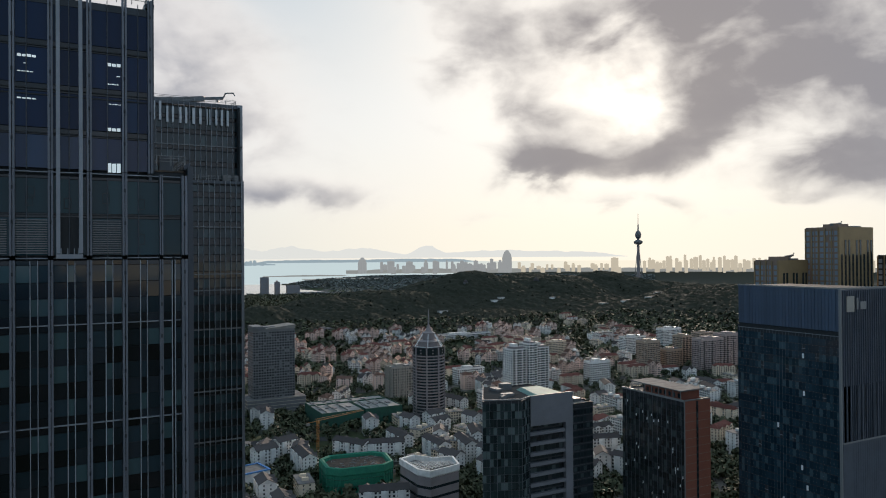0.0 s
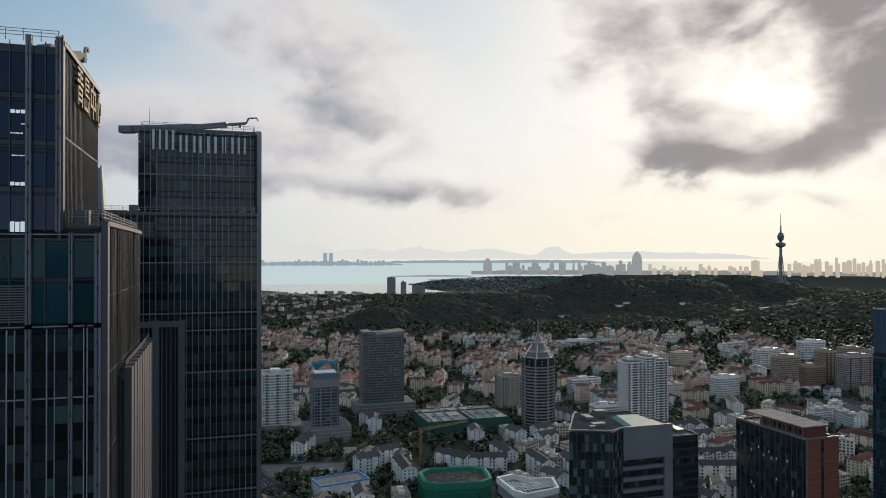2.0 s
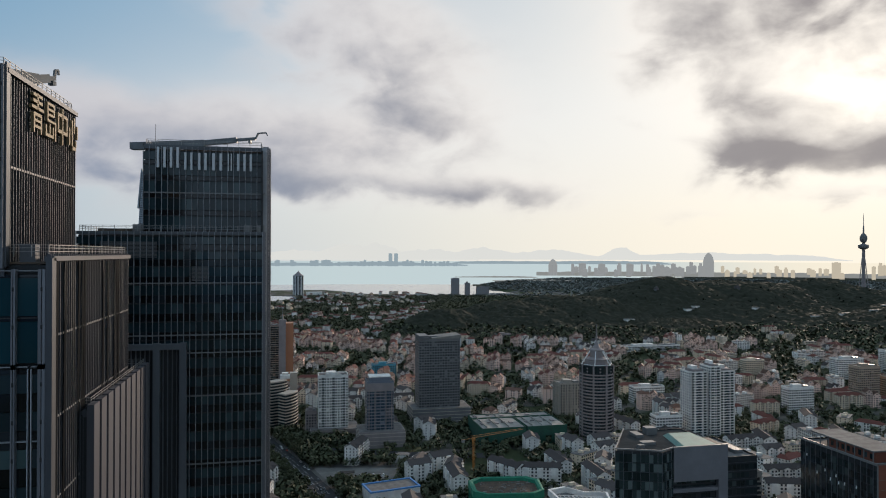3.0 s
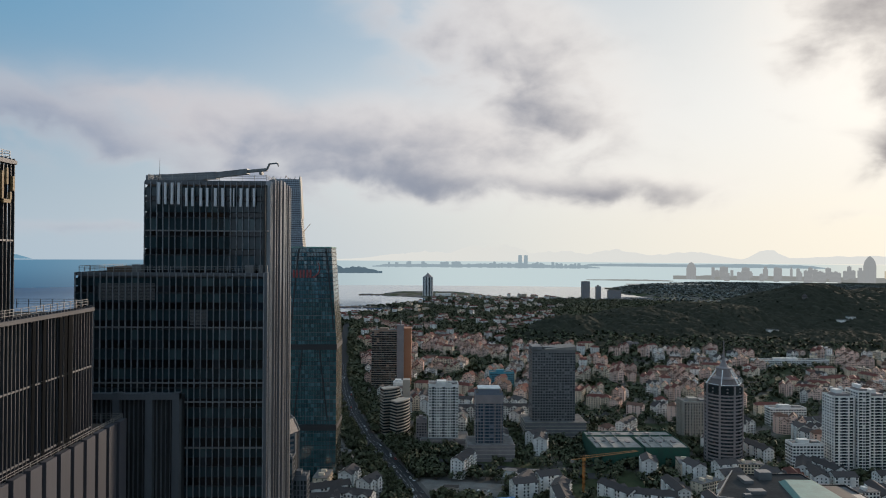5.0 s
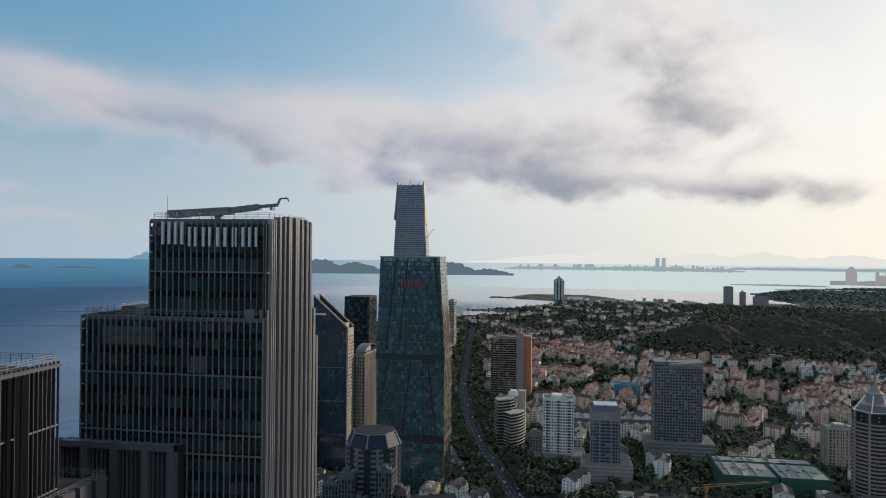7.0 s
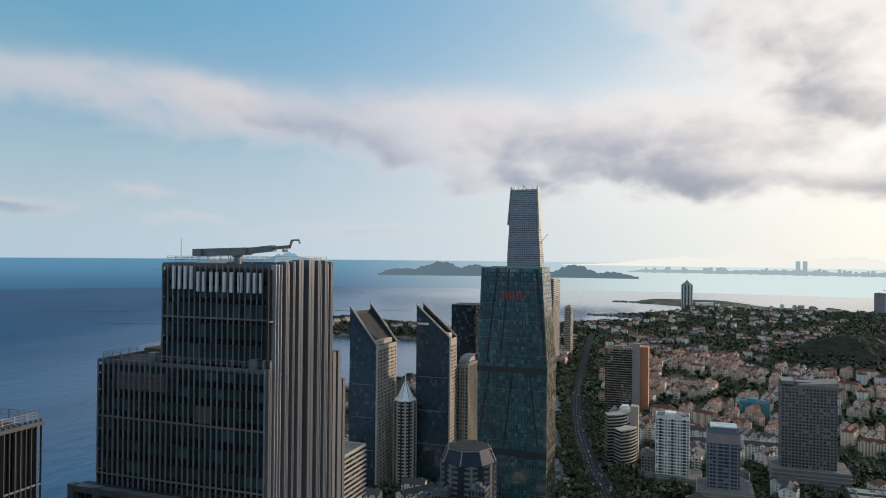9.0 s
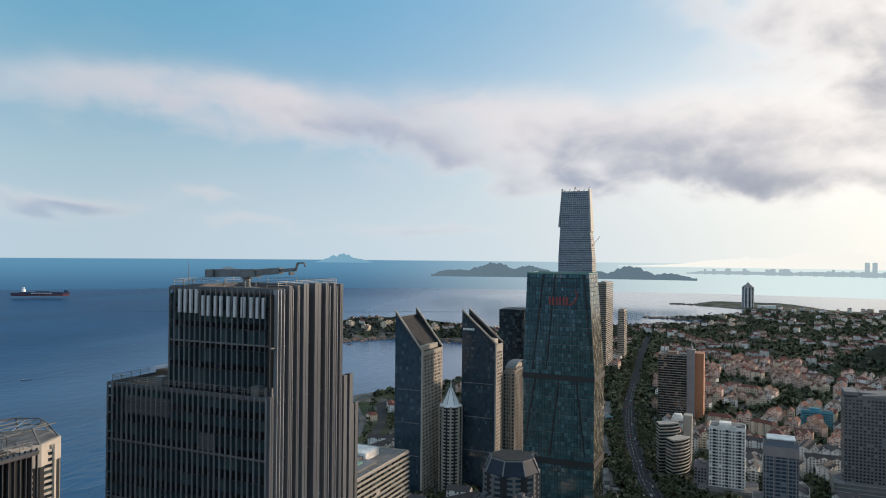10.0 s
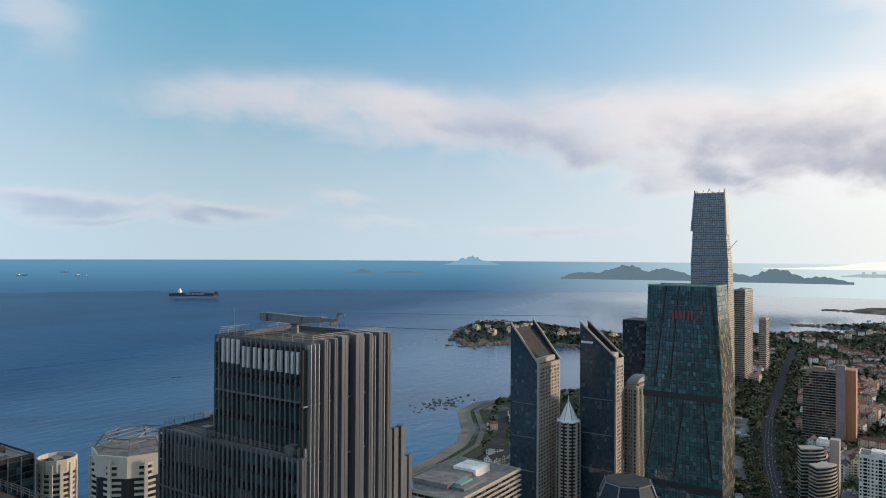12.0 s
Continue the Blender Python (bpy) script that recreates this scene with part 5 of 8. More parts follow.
for x, z, lean, h in ((-187, 256, 16, 26), (-215, 371, -6, 9)):
    c = thing("tower_crane", x, 1297, z, 0, "small tower crane fixed to a tall tower", "tower crane")
    put("mast", Shape().box(-0.7, -0.7, -14, 0.7, 0.7, 3), "orange_paint", c)
    put("jib", Shape().beam((-3, 0, 2.6), (lean, 0, h), 0.9), "orange_paint", c, "slanting crane jib")
block_tower("annex_tower", -202, 1420, -181, 1500, 186, "pale tower with close horizontal sunscreens beside a taller one", "beige_stone", "pane_j", storey=4.2, bay=4, pane=(0.9, 0.45), ledge=0.8, category="skyscraper", sides="fr")
block_tower("annex_tower", -180, 1560, -166, 1600, 120, "grey-beige tower with horizontal sunscreens", "beige_stone", "pane_j", storey=4.2, bay=4, pane=(0.9, 0.45), ledge=0.7, category="skyscraper", sides="fr")
leaning_tower("dark_tower", [(Z0, -193, 760, -160, 800), (176, -193, 760, -160, 800)], "black glass slab tower with a slanted roof", "pane_j", 4.0, 3.0, "fr")


def sail_tower(x0, x1, y0, y1, peak, low, label):
    """Tower whose roof slants from a peak on one edge down to the other, glazed in front and stone on the side."""
    t = thing("sail_tower", 0, 0, 0, 0, label, "skyscraper", "twin sail-topped towers")
    roof_z = lambda x: peak + (low - peak) * (x - x0) / (x1 - x0)
    outer = Shape()
    for y in (y0 + 0.4, y1 - 1.6):
        ring = [(x0, y, Z0), (x1, y, Z0), (x1, y, low), (x0, y, peak)]
        outer.loft(ring, [(p[0], p[1] + 1.2, p[2]) for p in ring])
    put("gable_wall", outer, "core", t)
    put("core", Shape().box(x0 + 0.3, y0 + 1.6, Z0, x1 - 0.3, y1 - 1.6, low - 3), "core", t)
    put("back_wall", Shape().box(x0, y0 + 1.6, Z0, x0 + 0.6, y1 - 1.6, peak - 6), "core", t)
    slope = [(x0 + 0.7, y0 + 1.65, peak - 9), (x1 - 0.5, y0 + 1.65, low - 2.4), (x1 - 0.5, y1 - 1.65, low - 2.4), (x0 + 0.7, y1 - 1.65, peak - 9)]
    put("sloping_roof", Shape().loft([(p[0], p[1], p[2] - 0.5) for p in slope], slope), "roof_dark", t, "dark sloping roof")
    panes = Shape()
    n, m = int((peak - Z0) / 3.9), round((x1 - x0) / 2.6)
    w = (x1 - x0 - 1.0) / m
    for j in range(n):
        for i in range(m):
            a, b = Z0 + j * 3.9 + 0.2, Z0 + j * 3.9 + 3.6
            xa, xb = x0 + 0.2 + i * w, x0 + 0.2 + (i + 1) * w - 0.15
            if b > roof_z(xb) - 0.4:
                continue
            d0, d1 = rng.uniform(-0.03, 0.03), rng.uniform(-0.03, 0.03)
            panes.face((xa, y0 + 0.3 + d0, a), (xb, y0 + 0.3 + d1, a), (xb, y0 + 0.3 - d0, b), (xa, y0 + 0.3 - d1, b))
    tagged(put("glazing", panes, "pane_blue_j", t), kind="stuff")
    for y in (y0 + 0.6, y1 - 0.8):
        put("roof_edge", Shape().beam((x0 - 0.2, y, peak + 0.8), (x1 + 0.6, y, low + 0.8), 1.5, 1.5), "beige_stone", t, "pale stone roof edge")
    put("corner_pier", Shape().box(x1 - 0.8, y0, Z0, x1 + 0.8, y0 + 2.2, low + 2), "beige_stone", t)
    put("side_wall", Shape().box(x1 - 0.4, y0 + 2.2, Z0, x1 + 0.5, y1, low), "beige_stone", t)
    holes = Shape()
    m = max(3, round((y1 - y0 - 4) / 3.6))
    for j in range(int((low - Z0) / 3.6) - 1):
        for i in range(m):
            a = y0 + 3 + i * (y1 - y0 - 4) / m
            holes.box(x1 + 0.42, a, Z0 + 1 + j * 3.6, x1 + 0.56, a + 1.5, Z0 + 3.2 + j * 3.6)
    tagged(put("side_glazing", holes, "window", t), kind="stuff")
    for k in range(3):
        z = low * (0.3 + 0.22 * k)
        put("gallery", Shape().box(x0 + 3, y0 - 0.5, z, x1 - 3, y0 + 0.4, z + 0.6), "transom", t)
    put("inner_deck", Shape().box(x0 + 1, y0 + 2, low - 3, x1 - 1, y1 - 2, low - 2.6), "roof_grey", t)
    put("lift_house", Shape().box(x1 - 9, y0 + 5, low - 2.6, x1 - 3, y1 - 5, low + 5), "beige_stone", t)
    return t


sail_tower(-226, -196, 535, 585, 187, 148, "blue glass and beige stone tower with a slanted sail top")
s2 = sail_tower(-168.5, -132, 572, 593, 188, 155, "slim blue glass tower with a slanted sail top")
for k in range(6):
    put("sign_block", Shape().box(-167 + k * 2.1, 571.4, 168.2, -165.6 + k * 2.1, 571.9, 170.4), "white_paint", s2, "white sign bar")

block_tower("cream_office", -133, 600, -121, 655, 124, "cream office tower with a curved roof screen", "beige_stone", "pane_j", storey=3.6, bay=3.0, pane=(0.55, 0.6), piers=4, ledge=0.2, sides="fr", crown=3)
arc = thing("roof_screen", -127, 627, 124, 0, "pale curved lattice screen on an office roof", "roof screen")
for k in range(9):
    a = math.radians(20 + k * 17.5)
    b = math.radians(20 + (k + 1) * 17.5)
    put("rib", Shape().beam((0, -26 * math.cos(a), 9 * math.sin(a)), (0, -26 * math.cos(b), 9 * math.sin(b)), 11, 0.4), "transom", arc)
for y in (-24, 23):
    put("post", Shape().box(-5, y, 0, 5, y + 1, 4), "beige_stone", arc)


def round_tower(name, cx, cy, r, top, label, wall, glass, storey=3.4, sides=16, cap=None, category="tower block", bands=True, base=Z0):
    t = thing(name, cx, cy, base, 0, label, category)
    h = top - base
    put("core", Shape().tube([(r - 0.5, 0), (r - 0.5, h)], sides), "core", t)
    panes = Shape()
    n = int(h / storey)
    ring = lambda rr: [(rr * math.cos(2 * math.pi * (i + 0.5) / sides), rr * math.sin(2 * math.pi * (i + 0.5) / sides)) for i in range(sides)]
    outer = ring(r - 0.35)
    for j in range(n):
        for i in range(sides):
            (ax, ay), (bx, by) = outer[i], outer[(i + 1) % sides]
            panes.face((ax, ay, j * storey + 1.0), (bx, by, j * storey + 1.0), (bx, by, j * storey + 2.9), (ax, ay, j * storey + 2.9))
    tagged(put("glazing", panes, glass, t), kind="stuff")
    band = Shape().prism(ring(r), -0.2, storey * 0.36).mesh("band")
    band.materials.append(MAT[wall])
    for j in range(n + 1):
        put("band", band, wall, t, at=pose(0, 0, j * storey - 0.4))
    for i in range(0, sides, max(1, sides // 8)):
        a = 2 * math.pi * (i + 0.5) / sides
        put("pier", Shape().box(-0.6, -0.9, 0, 0.6, 0.9, h + 1), wall, t, at=pose(r * math.cos(a), r * math.sin(a), 0, 0, 0, math.degrees(a)))
    return t, h


cone, h = round_tower("cone_tower", -176, 562, 11.5, 92, "slim cream tower with a pointed white metal cone roof", "beige_stone", "pane_j", 3.4, 8)
cone_top = put("cone_roof", Shape().tube([(11.8, h), (11.8, h + 1.2), (9.5, h + 2.5), (0.8, h + 20), (0.15, h + 26)], 8), "white_paint", cone, "white metal cone roof")
for i in range(8):
    a = 2 * math.pi * i / 8
    put("cone_rib", Shape().beam((9.7 * math.cos(a), 9.7 * math.sin(a), h + 2.4), (0.8 * math.cos(a), 0.8 * math.sin(a), h + 20.2), 0.35), "transom", cone_top)

tele, h = round_tower("spire_tower", 372, 590, 19, 90, "round pinkish tower with dark window bands and a needle spire", "lilac_stone", "pane_j", 3.6, 16)
put("crown_drum", Shape().tube([(13, h), (13, h + 5), (14, h + 5.6), (14, h + 6.6), (7.5, h + 8), (7.5, h + 15), (8.2, h + 15.6), (8.2, h + 16.4), (4.5, h + 18), (2.4, h + 22), (1.1, h + 26), (0.8, h + 33), (0.25, h + 45)], 16), "lilac_stone", tele, "stepped crown with a thin needle")
put("dark_storey", Shape().tube([(19.2, h - 8), (19.2, h - 1)], 16), "pane_j", tele, "dark glazed top storey")
for i in range(6):
    a = 2 * math.pi * i / 6
    put("crown_strut", Shape().beam((18.5 * math.cos(a), 18.5 * math.sin(a), h), (8 * math.cos(a), 8 * math.sin(a), h + 15), 0.8), "white_paint", tele)
    put("crown_arc", Shape().beam((18.5 * math.cos(a), 18.5 * math.sin(a), h + 0.6), (18.5 * math.cos(a + 1.047), 18.5 * math.sin(a + 1.047), h + 0.6), 0.6), "white_paint", tele)

octo, h = round_tower("octagon_office", -57, 394, 20.5, 88, "octagonal dark office block with a sloping glass roof", "dark_stone", "pane_blue_j", 3.8, 8)
rr = [(20.8, h), (20.8, h + 1.0), (16.5, h + 10.5), (16.0, h + 11.0)]
octo_top = put("glass_roof", Shape().tube(rr, 8), "dark_roof_glass", octo, "sloping dark glass roof")
put("roof_well", Shape().tube([(15.4, h + 10.9), (15.4, h + 11.15)], 8), "roof_dark", octo)
put("roof_rim", Shape().tube([(16.7, h + 10.2), (16.7, h + 10.8)], 8), "rail", octo, "pale roof rim")
for i in range(8):
    a = 2 * math.pi * i / 8
    put("hip_bar", Shape().beam((20.9 * math.cos(a), 20.9 * math.sin(a), h + 1), (16.6 * math.cos(a), 16.6 * math.sin(a), h + 10.8), 0.7), "rail", octo_top)
for k, (x, y, z) in enumerate(((-84, 372, 62), (-70, 366, 72), (-42, 364, 76), (-33, 372, 60), (-60, 362, 55))):
    block_tower("stone_annex", x - 6, y, x + 6, y + 14, z, "pale grey stone annex with tall glass strips", "pier", "pane_j", storey=3.6, bay=2.4, pane=(0.6, 0.8), ledge=0, sides="fr", category="office block")

# office with flat roof terraces near the shore
his = block_tower("shore_office", -205, 318, -147, 406, 88, "low wide office block with pale storey bands and roof terraces", "beige_stone", "pane_j", storey=3.8, bay=6, pane=(0.95, 0.5), ledge=0.9, sides="fr", category="office block")
put("roof_terrace", Shape().box(-20, -30, 84.3, 10, 20, 88), "roof_grey", his)
put("terrace_box", Shape().box(-8, 5, 84.3, 12, 26, 90), "white", his)
put("terrace_box", Shape().box(2, -22, 84.3, 16, -6, 87.5), "copper", his)
panel = put("sign_panel", Shape().box(-28.5, -44.9, 83.5, -10, -44.3, 90.5), "blue_paint", his, "blue sign panel with white bars")
for k in range(6):
    put("sign_block", Shape().box(-25 + k * 2.2, -45.2, 85.2, -23.6 + k * 2.2, -44.9, 88.8), "white_paint", panel, "white sign bar")


# cream octagonal tower with open roof frames
def frame_roof_tower(cx, cy, r, top, wall, label):
    t, h = round_tower("frame_roof_tower", cx, cy, r, top, label, wall, "pane_j", 3.3, 8, category="tower block")
    put("head_wall", Shape().tube([(r + 0.2, h - 9), (r + 0.2, h + 3.0)], 8), wall, t, "plain pale wall under the roof")
    put("roof", Shape().tube([(r - 1.5, h + 3.0), (r - 1.5, h + 3.3)], 8), "roof_grey", t)
    for i in range(8):
        a, b = 2 * math.pi * i / 8, 2 * math.pi * (i + 1) / 8
        put("frame_post", Shape().beam((r * 0.95 * math.cos(a), r * 0.95 * math.sin(a), h + 3), (r * 0.72 * math.cos(a), r * 0.72 * math.sin(a), h + 11), 0.8), "crane", t)
        put("frame_ring", Shape().beam((r * 0.72 * math.cos(a), r * 0.72 * math.sin(a), h + 11), (r * 0.72 * math.cos(b), r * 0.72 * math.sin(b), h + 11), 0.7), "crane", t)
        put("frame_ring", Shape().beam((r * 0.86 * math.cos(a), r * 0.86 * math.sin(a), h + 6.6), (r * 0.86 * math.cos(b), r * 0.86 * math.sin(b), h + 6.6), 0.5), "crane", t)
    for k in range(5):
        put("roof_beam", Shape().beam((-r * 0.6 + k * r * 0.3, -r * 0.65, h + 9), (-r * 0.6 + k * r * 0.3, r * 0.65, h + 10.5), 0.6), "transom", t)
    put("mast", Shape().beam((r * 0.3, -r * 0.2, h + 9), (r * 0.62, -r * 0.1, h + 16), 0.3), "white_paint", t)
    return t


frame_roof_tower(-272, 160, 25, 138, "cream_grey", "cream octagonal tower with an open steel frame roof")
dg = block_tower("glass_block_tower", -372, 98, -326, 128, 134, "dark green glass tower with grey fins and a low roof frame", "core", "pane_teal_j", storey=3.9, bay=2.4, pane=(0.94, 0.8), ledge=0.12, ledge_mat="fin_dark", piers=7, pier_mat="fin", sides="fr", category="office tower")
for k in range(4):
    put("roof_beam", Shape().box(-20, -12 + k * 7, 131.5, 21, -11.4 + k * 7, 132.2), "transom", dg)
rim, h = round_tower("shore_apartments", -336, 147, 11, 124, "cream rounded tower with a white roof rim", "cream_grey", "window", 3.3, 12)
put("roof_rim", Shape().tube([(11.4, h - 4), (11.4, h + 3.4), (10.8, h + 3.4), (10.8, h + 0.4)], 12), "cream_grey", rim, "cream parapet")
put("roof", Shape().tube([(10.7, h), (10.7, h + 0.5)], 12), "roof_dark", rim)
put("roof_plant", Shape().box(-4, -3, h + 0.5, 2, 3, h + 2.6), "transom", rim)

# ---- near offices seen below the path ----
g = block_tower("glass_office", 208, 140, 236, 180, 120, "dark glass office block with a pale stone frame and striped windows", "core", "pane_j", storey=4.2, bay=2.6, pane=(0.94, 0.82), ledge=0.0, sides="f")
for c in list(g.children):
    if c.name.startswith(("lift_house", "roof_plant")):
        bpy.data.objects.remove(c)
frame_part = put("stone_frame", Shape().box(-14.2, -22.4, 103, 14.3, -20.1, 119.2).box(9.4, -22.4, -2, 14.3, -20.1, 103), "frame_stone", g, "pale grey stone frame")
put("roof_trim", Shape().box(-14.3, -22.5, 119.2, 14.4, -22.0, 119.6), "rail", g, "bright metal roof trim")
for k in range(18):
    put("stone_stripe", Shape().box(-14.2, -21.9, 97.6 - k * 5.6, 9.4, -20.1, 99.4 - k * 5.6), "frame_stone", frame_part)
line = [(-20, 18), (-42, -18), (-22.5, -26), (-14.2, -21.5), (-14.2, 18)]
put("glass_prow", Shape().prism(line, -2, 118.5), "core", g)
put("prow_roof", Shape().prism([(-20.4, 17), (-40.6, -17.6), (-22.6, -25), (-14.6, -21), (-14.6, 17)], 118.5, 118.8), "roof_dark", g)
put("roof_deck", Shape().box(-14, -19.5, 116.3, 13.6, 19.5, 116.6), "roof_dark", g)
prow, prow_bars = Shape(), Shape()
for (ax, ay), (bx, by) in (((-42.2, -18.1), (-22.5, -26.2)), ((-22.5, -26.2), (-14.2, -21.7))):
    m = max(2, round(math.hypot(bx - ax, by - ay) / 1.9))
    for j in range(28):
        for i in range(m):
            k0, k1 = (i + 0.04) / m, (i + 0.96) / m
            o = rng.uniform(-0.05, 0.05)
            prow.face((ax + (bx - ax) * k0, ay + (by - ay) * k0 - 0.1, j * 4.2), (ax + (bx - ax) * k1, ay + (by - ay) * k1 - 0.1 + o, j * 4.2), (ax + (bx - ax) * k1, ay + (by - ay) * k1 - 0.1, j * 4.2 + 3.8), (ax + (bx - ax) * k0, ay + (by - ay) * k0 - 0.1 - o, j * 4.2 + 3.8))
        prow_bars.beam((ax, ay - 0.2, j * 4.2 - 0.2), (bx, by - 0.2, j * 4.2 - 0.2), 0.2)
    for i in range(0, m + 1, 2):
        put("mullion", Shape().beam((ax + (bx - ax) * i / m, ay + (by - ay) * i / m - 0.2, 0), (ax + (bx - ax) * i / m, ay + (by - ay) * i / m - 0.2, 118.4), 0.16), "fin", g)
tagged(put("prow_glazing", prow, "pane_prow_j", g), kind="stuff")
put("storey_bars", prow_bars, "fin_dark", g)
put("copper_deck", Shape().loft([(-8, -19, 116.6), (13, -19, 116.6), (13, 10, 116.6), (-2, 10, 116.6)], [(-6, -19, 118.2), (12.4, -19, 118.0), (12.4, 8, 118.0), (0, 8, 118.2)]), "copper", g, "green copper roof deck")
for x, y, w, d in ((-26, -14, 7, 4), (-22, 0, 4, 8), (-10, 12, 6, 5), (-30, -18, 3, 2)):
    put("roof_plant", Shape().box(x, y, 116.6, x + w, y + d, 120.2), "transom", g)
put("roof_edge", Shape().beam((-20, 18, 119.3), (-42, -18, 119.3), 0.5).beam((-42, -18, 119.3), (-22.5, -26, 119.3), 0.6).beam((-22.5, -26, 119.3), (-14.2, -21.6, 119.3), 0.6), "rail", g, "bright metal roof edge")
block_tower("dark_annex", 240, 154, 264, 192, 111, "black glass annex of an office block", "core", "pane_j", storey=4.2, bay=2.4, pane=(0.9, 0.6), ledge=0.15, ledge_mat="fin_dark", sides="fl", category="office block")

b = block_tower("brick_office", 309.5, 126, 330.5, 179, 111, "dark glass office with a red brick end and roof pavilion", "core", "pane_j", storey=3.9, bay=2.0, pane=(0.92, 0.9), ledge=0.0, sides="l")
end_wall = put("brick_end", Shape().box(-10.4, -27.4, -2, 10.6, -26.4, 108.5), "red_brick", b, "red brick end wall")
for j in range(20):
    put("brick_joint", Shape().box(-10.45, -27.5, 6 + j * 5, 10.65, -27.38, 6.25 + j * 5), "brown_stone", end_wall)
strip_part = put("dark_strip", Shape().box(-1.2, -27.55, -2, 0.4, -27.4, 108), "core", b)
for j in range(26):
    put("strip_window", Shape().box(-1.1, -27.65, 2 + j * 4.0, 0.3, -27.5, 4.6 + j * 4.0), "pane", strip_part)
put("corner_trim", Shape().box(-10.9, -27.6, -2, -10.45, -27.0, 109.5), "rail", b, "pale corner trim")
put("roof_trim", Shape().box(-11.0, -27.6, 108.0, -10.5, 26.5, 109.2).box(-10.5, -27.6, 108.5, 10.8, -27.0, 109.2), "rail", b)
pavilion = put("roof_pavilion", Shape().box(-5, -20, 107.3, 9.5, 12, 112.4), "red_brick", b, "red brick roof pavilion")
put("pavilion_roof", Shape().box(-8, -22, 113, 10.2, 22, 113.7), "roof_grey", b)
for k in range(8):
    put("pavilion_post", Shape().box(-7.4, -21 + k * 6, 107.3, -7.0, -20.6 + k * 6, 113), "rail", b)
    put("pavilion_window", Shape().box(-5.2, -18.4 + k * 3.8, 108.6, -4.98, -16.6 + k * 3.8, 111.2), "pane", pavilion)
for k in range(34):
    z, y = rng.uniform(20, 105), -25.5 + 1.96 * rng.randrange(26)
    put("window_flap", Shape().loft([(-10.85, y - 0.3, z), (-10.55, y - 0.3, z), (-10.55, y + 0.3, z), (-10.85, y + 0.3, z)], [(-10.58, y - 0.3, z + 1.5), (-10.5, y - 0.3, z + 1.5), (-10.5, y + 0.3, z + 1.5), (-10.58, y + 0.3, z + 1.5)]), "white_paint", b, "pale tilted window flap")
strip = Shape().box(-10.8, -0.07, 0, -10.5, 0.07, 108).mesh("mullion")
strip.materials.append(MAT["fin"])
for k in range(13):
    put("mullion", strip, "fin", b, at=pose(0, -24.5 + k * 3.92, 0))

bl = block_tower("blue_office", 326, 44, 372, 98, 158, "blue glass tower with tall screen top and dark metal side", "core", "pane_lattice_j", storey=4.1, bay=1.7, pane=(0.93, 0.9), ledge=0.0, sides="l", turn=0)
put("screen_top", Shape().box(-22.4, -26.6, 154, 22.6, 26.6, 177.5), "core", bl)
upright = Shape().box(-0.5, -0.75, 156, 0.1, 0.75, 178).mesh("screen_panel")
upright.materials.append(MAT["screen_glass"])
for k in range(32):
    put("screen_panel", upright, "screen_glass", bl, at=pose(-22.5, -25.8 + k * 1.66, 0, 0, 0, rng.uniform(-1, 1)))
put("screen_edge", Shape().box(-23.2, -27.4, -2, -22.2, -26.4, 178.4).box(-23.2, -26.4, 177.6, -22.4, 26.8, 178.4).box(-22.2, -27.3, 177.6, 22.8, -26.6, 178.4), "rail", bl, "pale metal edge")
put("metal_side", Shape().box(-22.2, -27.2, 128, 22.6, -26.5, 177.5), "side_metal", bl, "dark ribbed metal side")
put("metal_side", Shape().box(-22.2, -27.6, -2, 22.6, -26.5, 99), "side_metal", bl)
put("corner_glass", Shape().box(-22.2, -27.0, 99.2, 22.4, -26.6, 127.8), "pane_teal", bl, "dark corner glazing")
for k in range(14):
    put("window_bar", Shape().box(-22 + k * 3.3, -27.5, 99.2, -21.3 + k * 3.3, -27.0, 127.8), "side_metal", bl)
put("metal_rim", Shape().box(-22.4, -27.9, 98.6, 22.9, -27.6, 99.4), "rail", bl)
for k in range(24):
    put("side_rib", Shape().box(-21.5 + k * 1.9, -27.7, 128 if k < 4 else -2, -21.1 + k * 1.9, -27.1, 177), "side_metal", bl)
put("logo_panel", Shape().box(-19, -28.1, 166, -13, -27.7, 174), "beige_stone", bl, "pale square sign plate")
put("logo_bar", Shape().box(-11, -28.1, 167, -9.5, -27.7, 173).box(-8, -28.1, 167, -3, -27.7, 171), "rail", bl, "grey sign bars")
bl.matrix_basis = pose(356.8, 75.5, Z0) @ Matrix.Diagonal((1, 1.167, 1, 1))
grid = Shape().box(-23.05, -26.6, -0.14, -22.9, 26.6, 0.14).mesh("cross_bar")
grid.materials.append(MAT["fin_pale"])
for k in range(38):
    put("cross_bar", grid, "fin" if k % 3 == 0 else "fin_dark", bl, at=pose(0, 0, 4.1 * k + 1.8))
up = Shape().box(-23.05, -0.06, -2, -22.9, 0.06, 154).mesh("mullion")
up.materials.append(MAT["fin"])
for k in range(31):
    put("mullion", up, "fin", bl, at=pose(0, -26 + k * 1.73, 0))
for k in range(6):
    z, y = 60 + 20 * k % 90, rng.uniform(-20, 5)
    put("window_flap", Shape().box(-23.3, y, z, -22.9, y + 0.9, z + 2.6), "white_paint", bl, "pale tilted window flap")
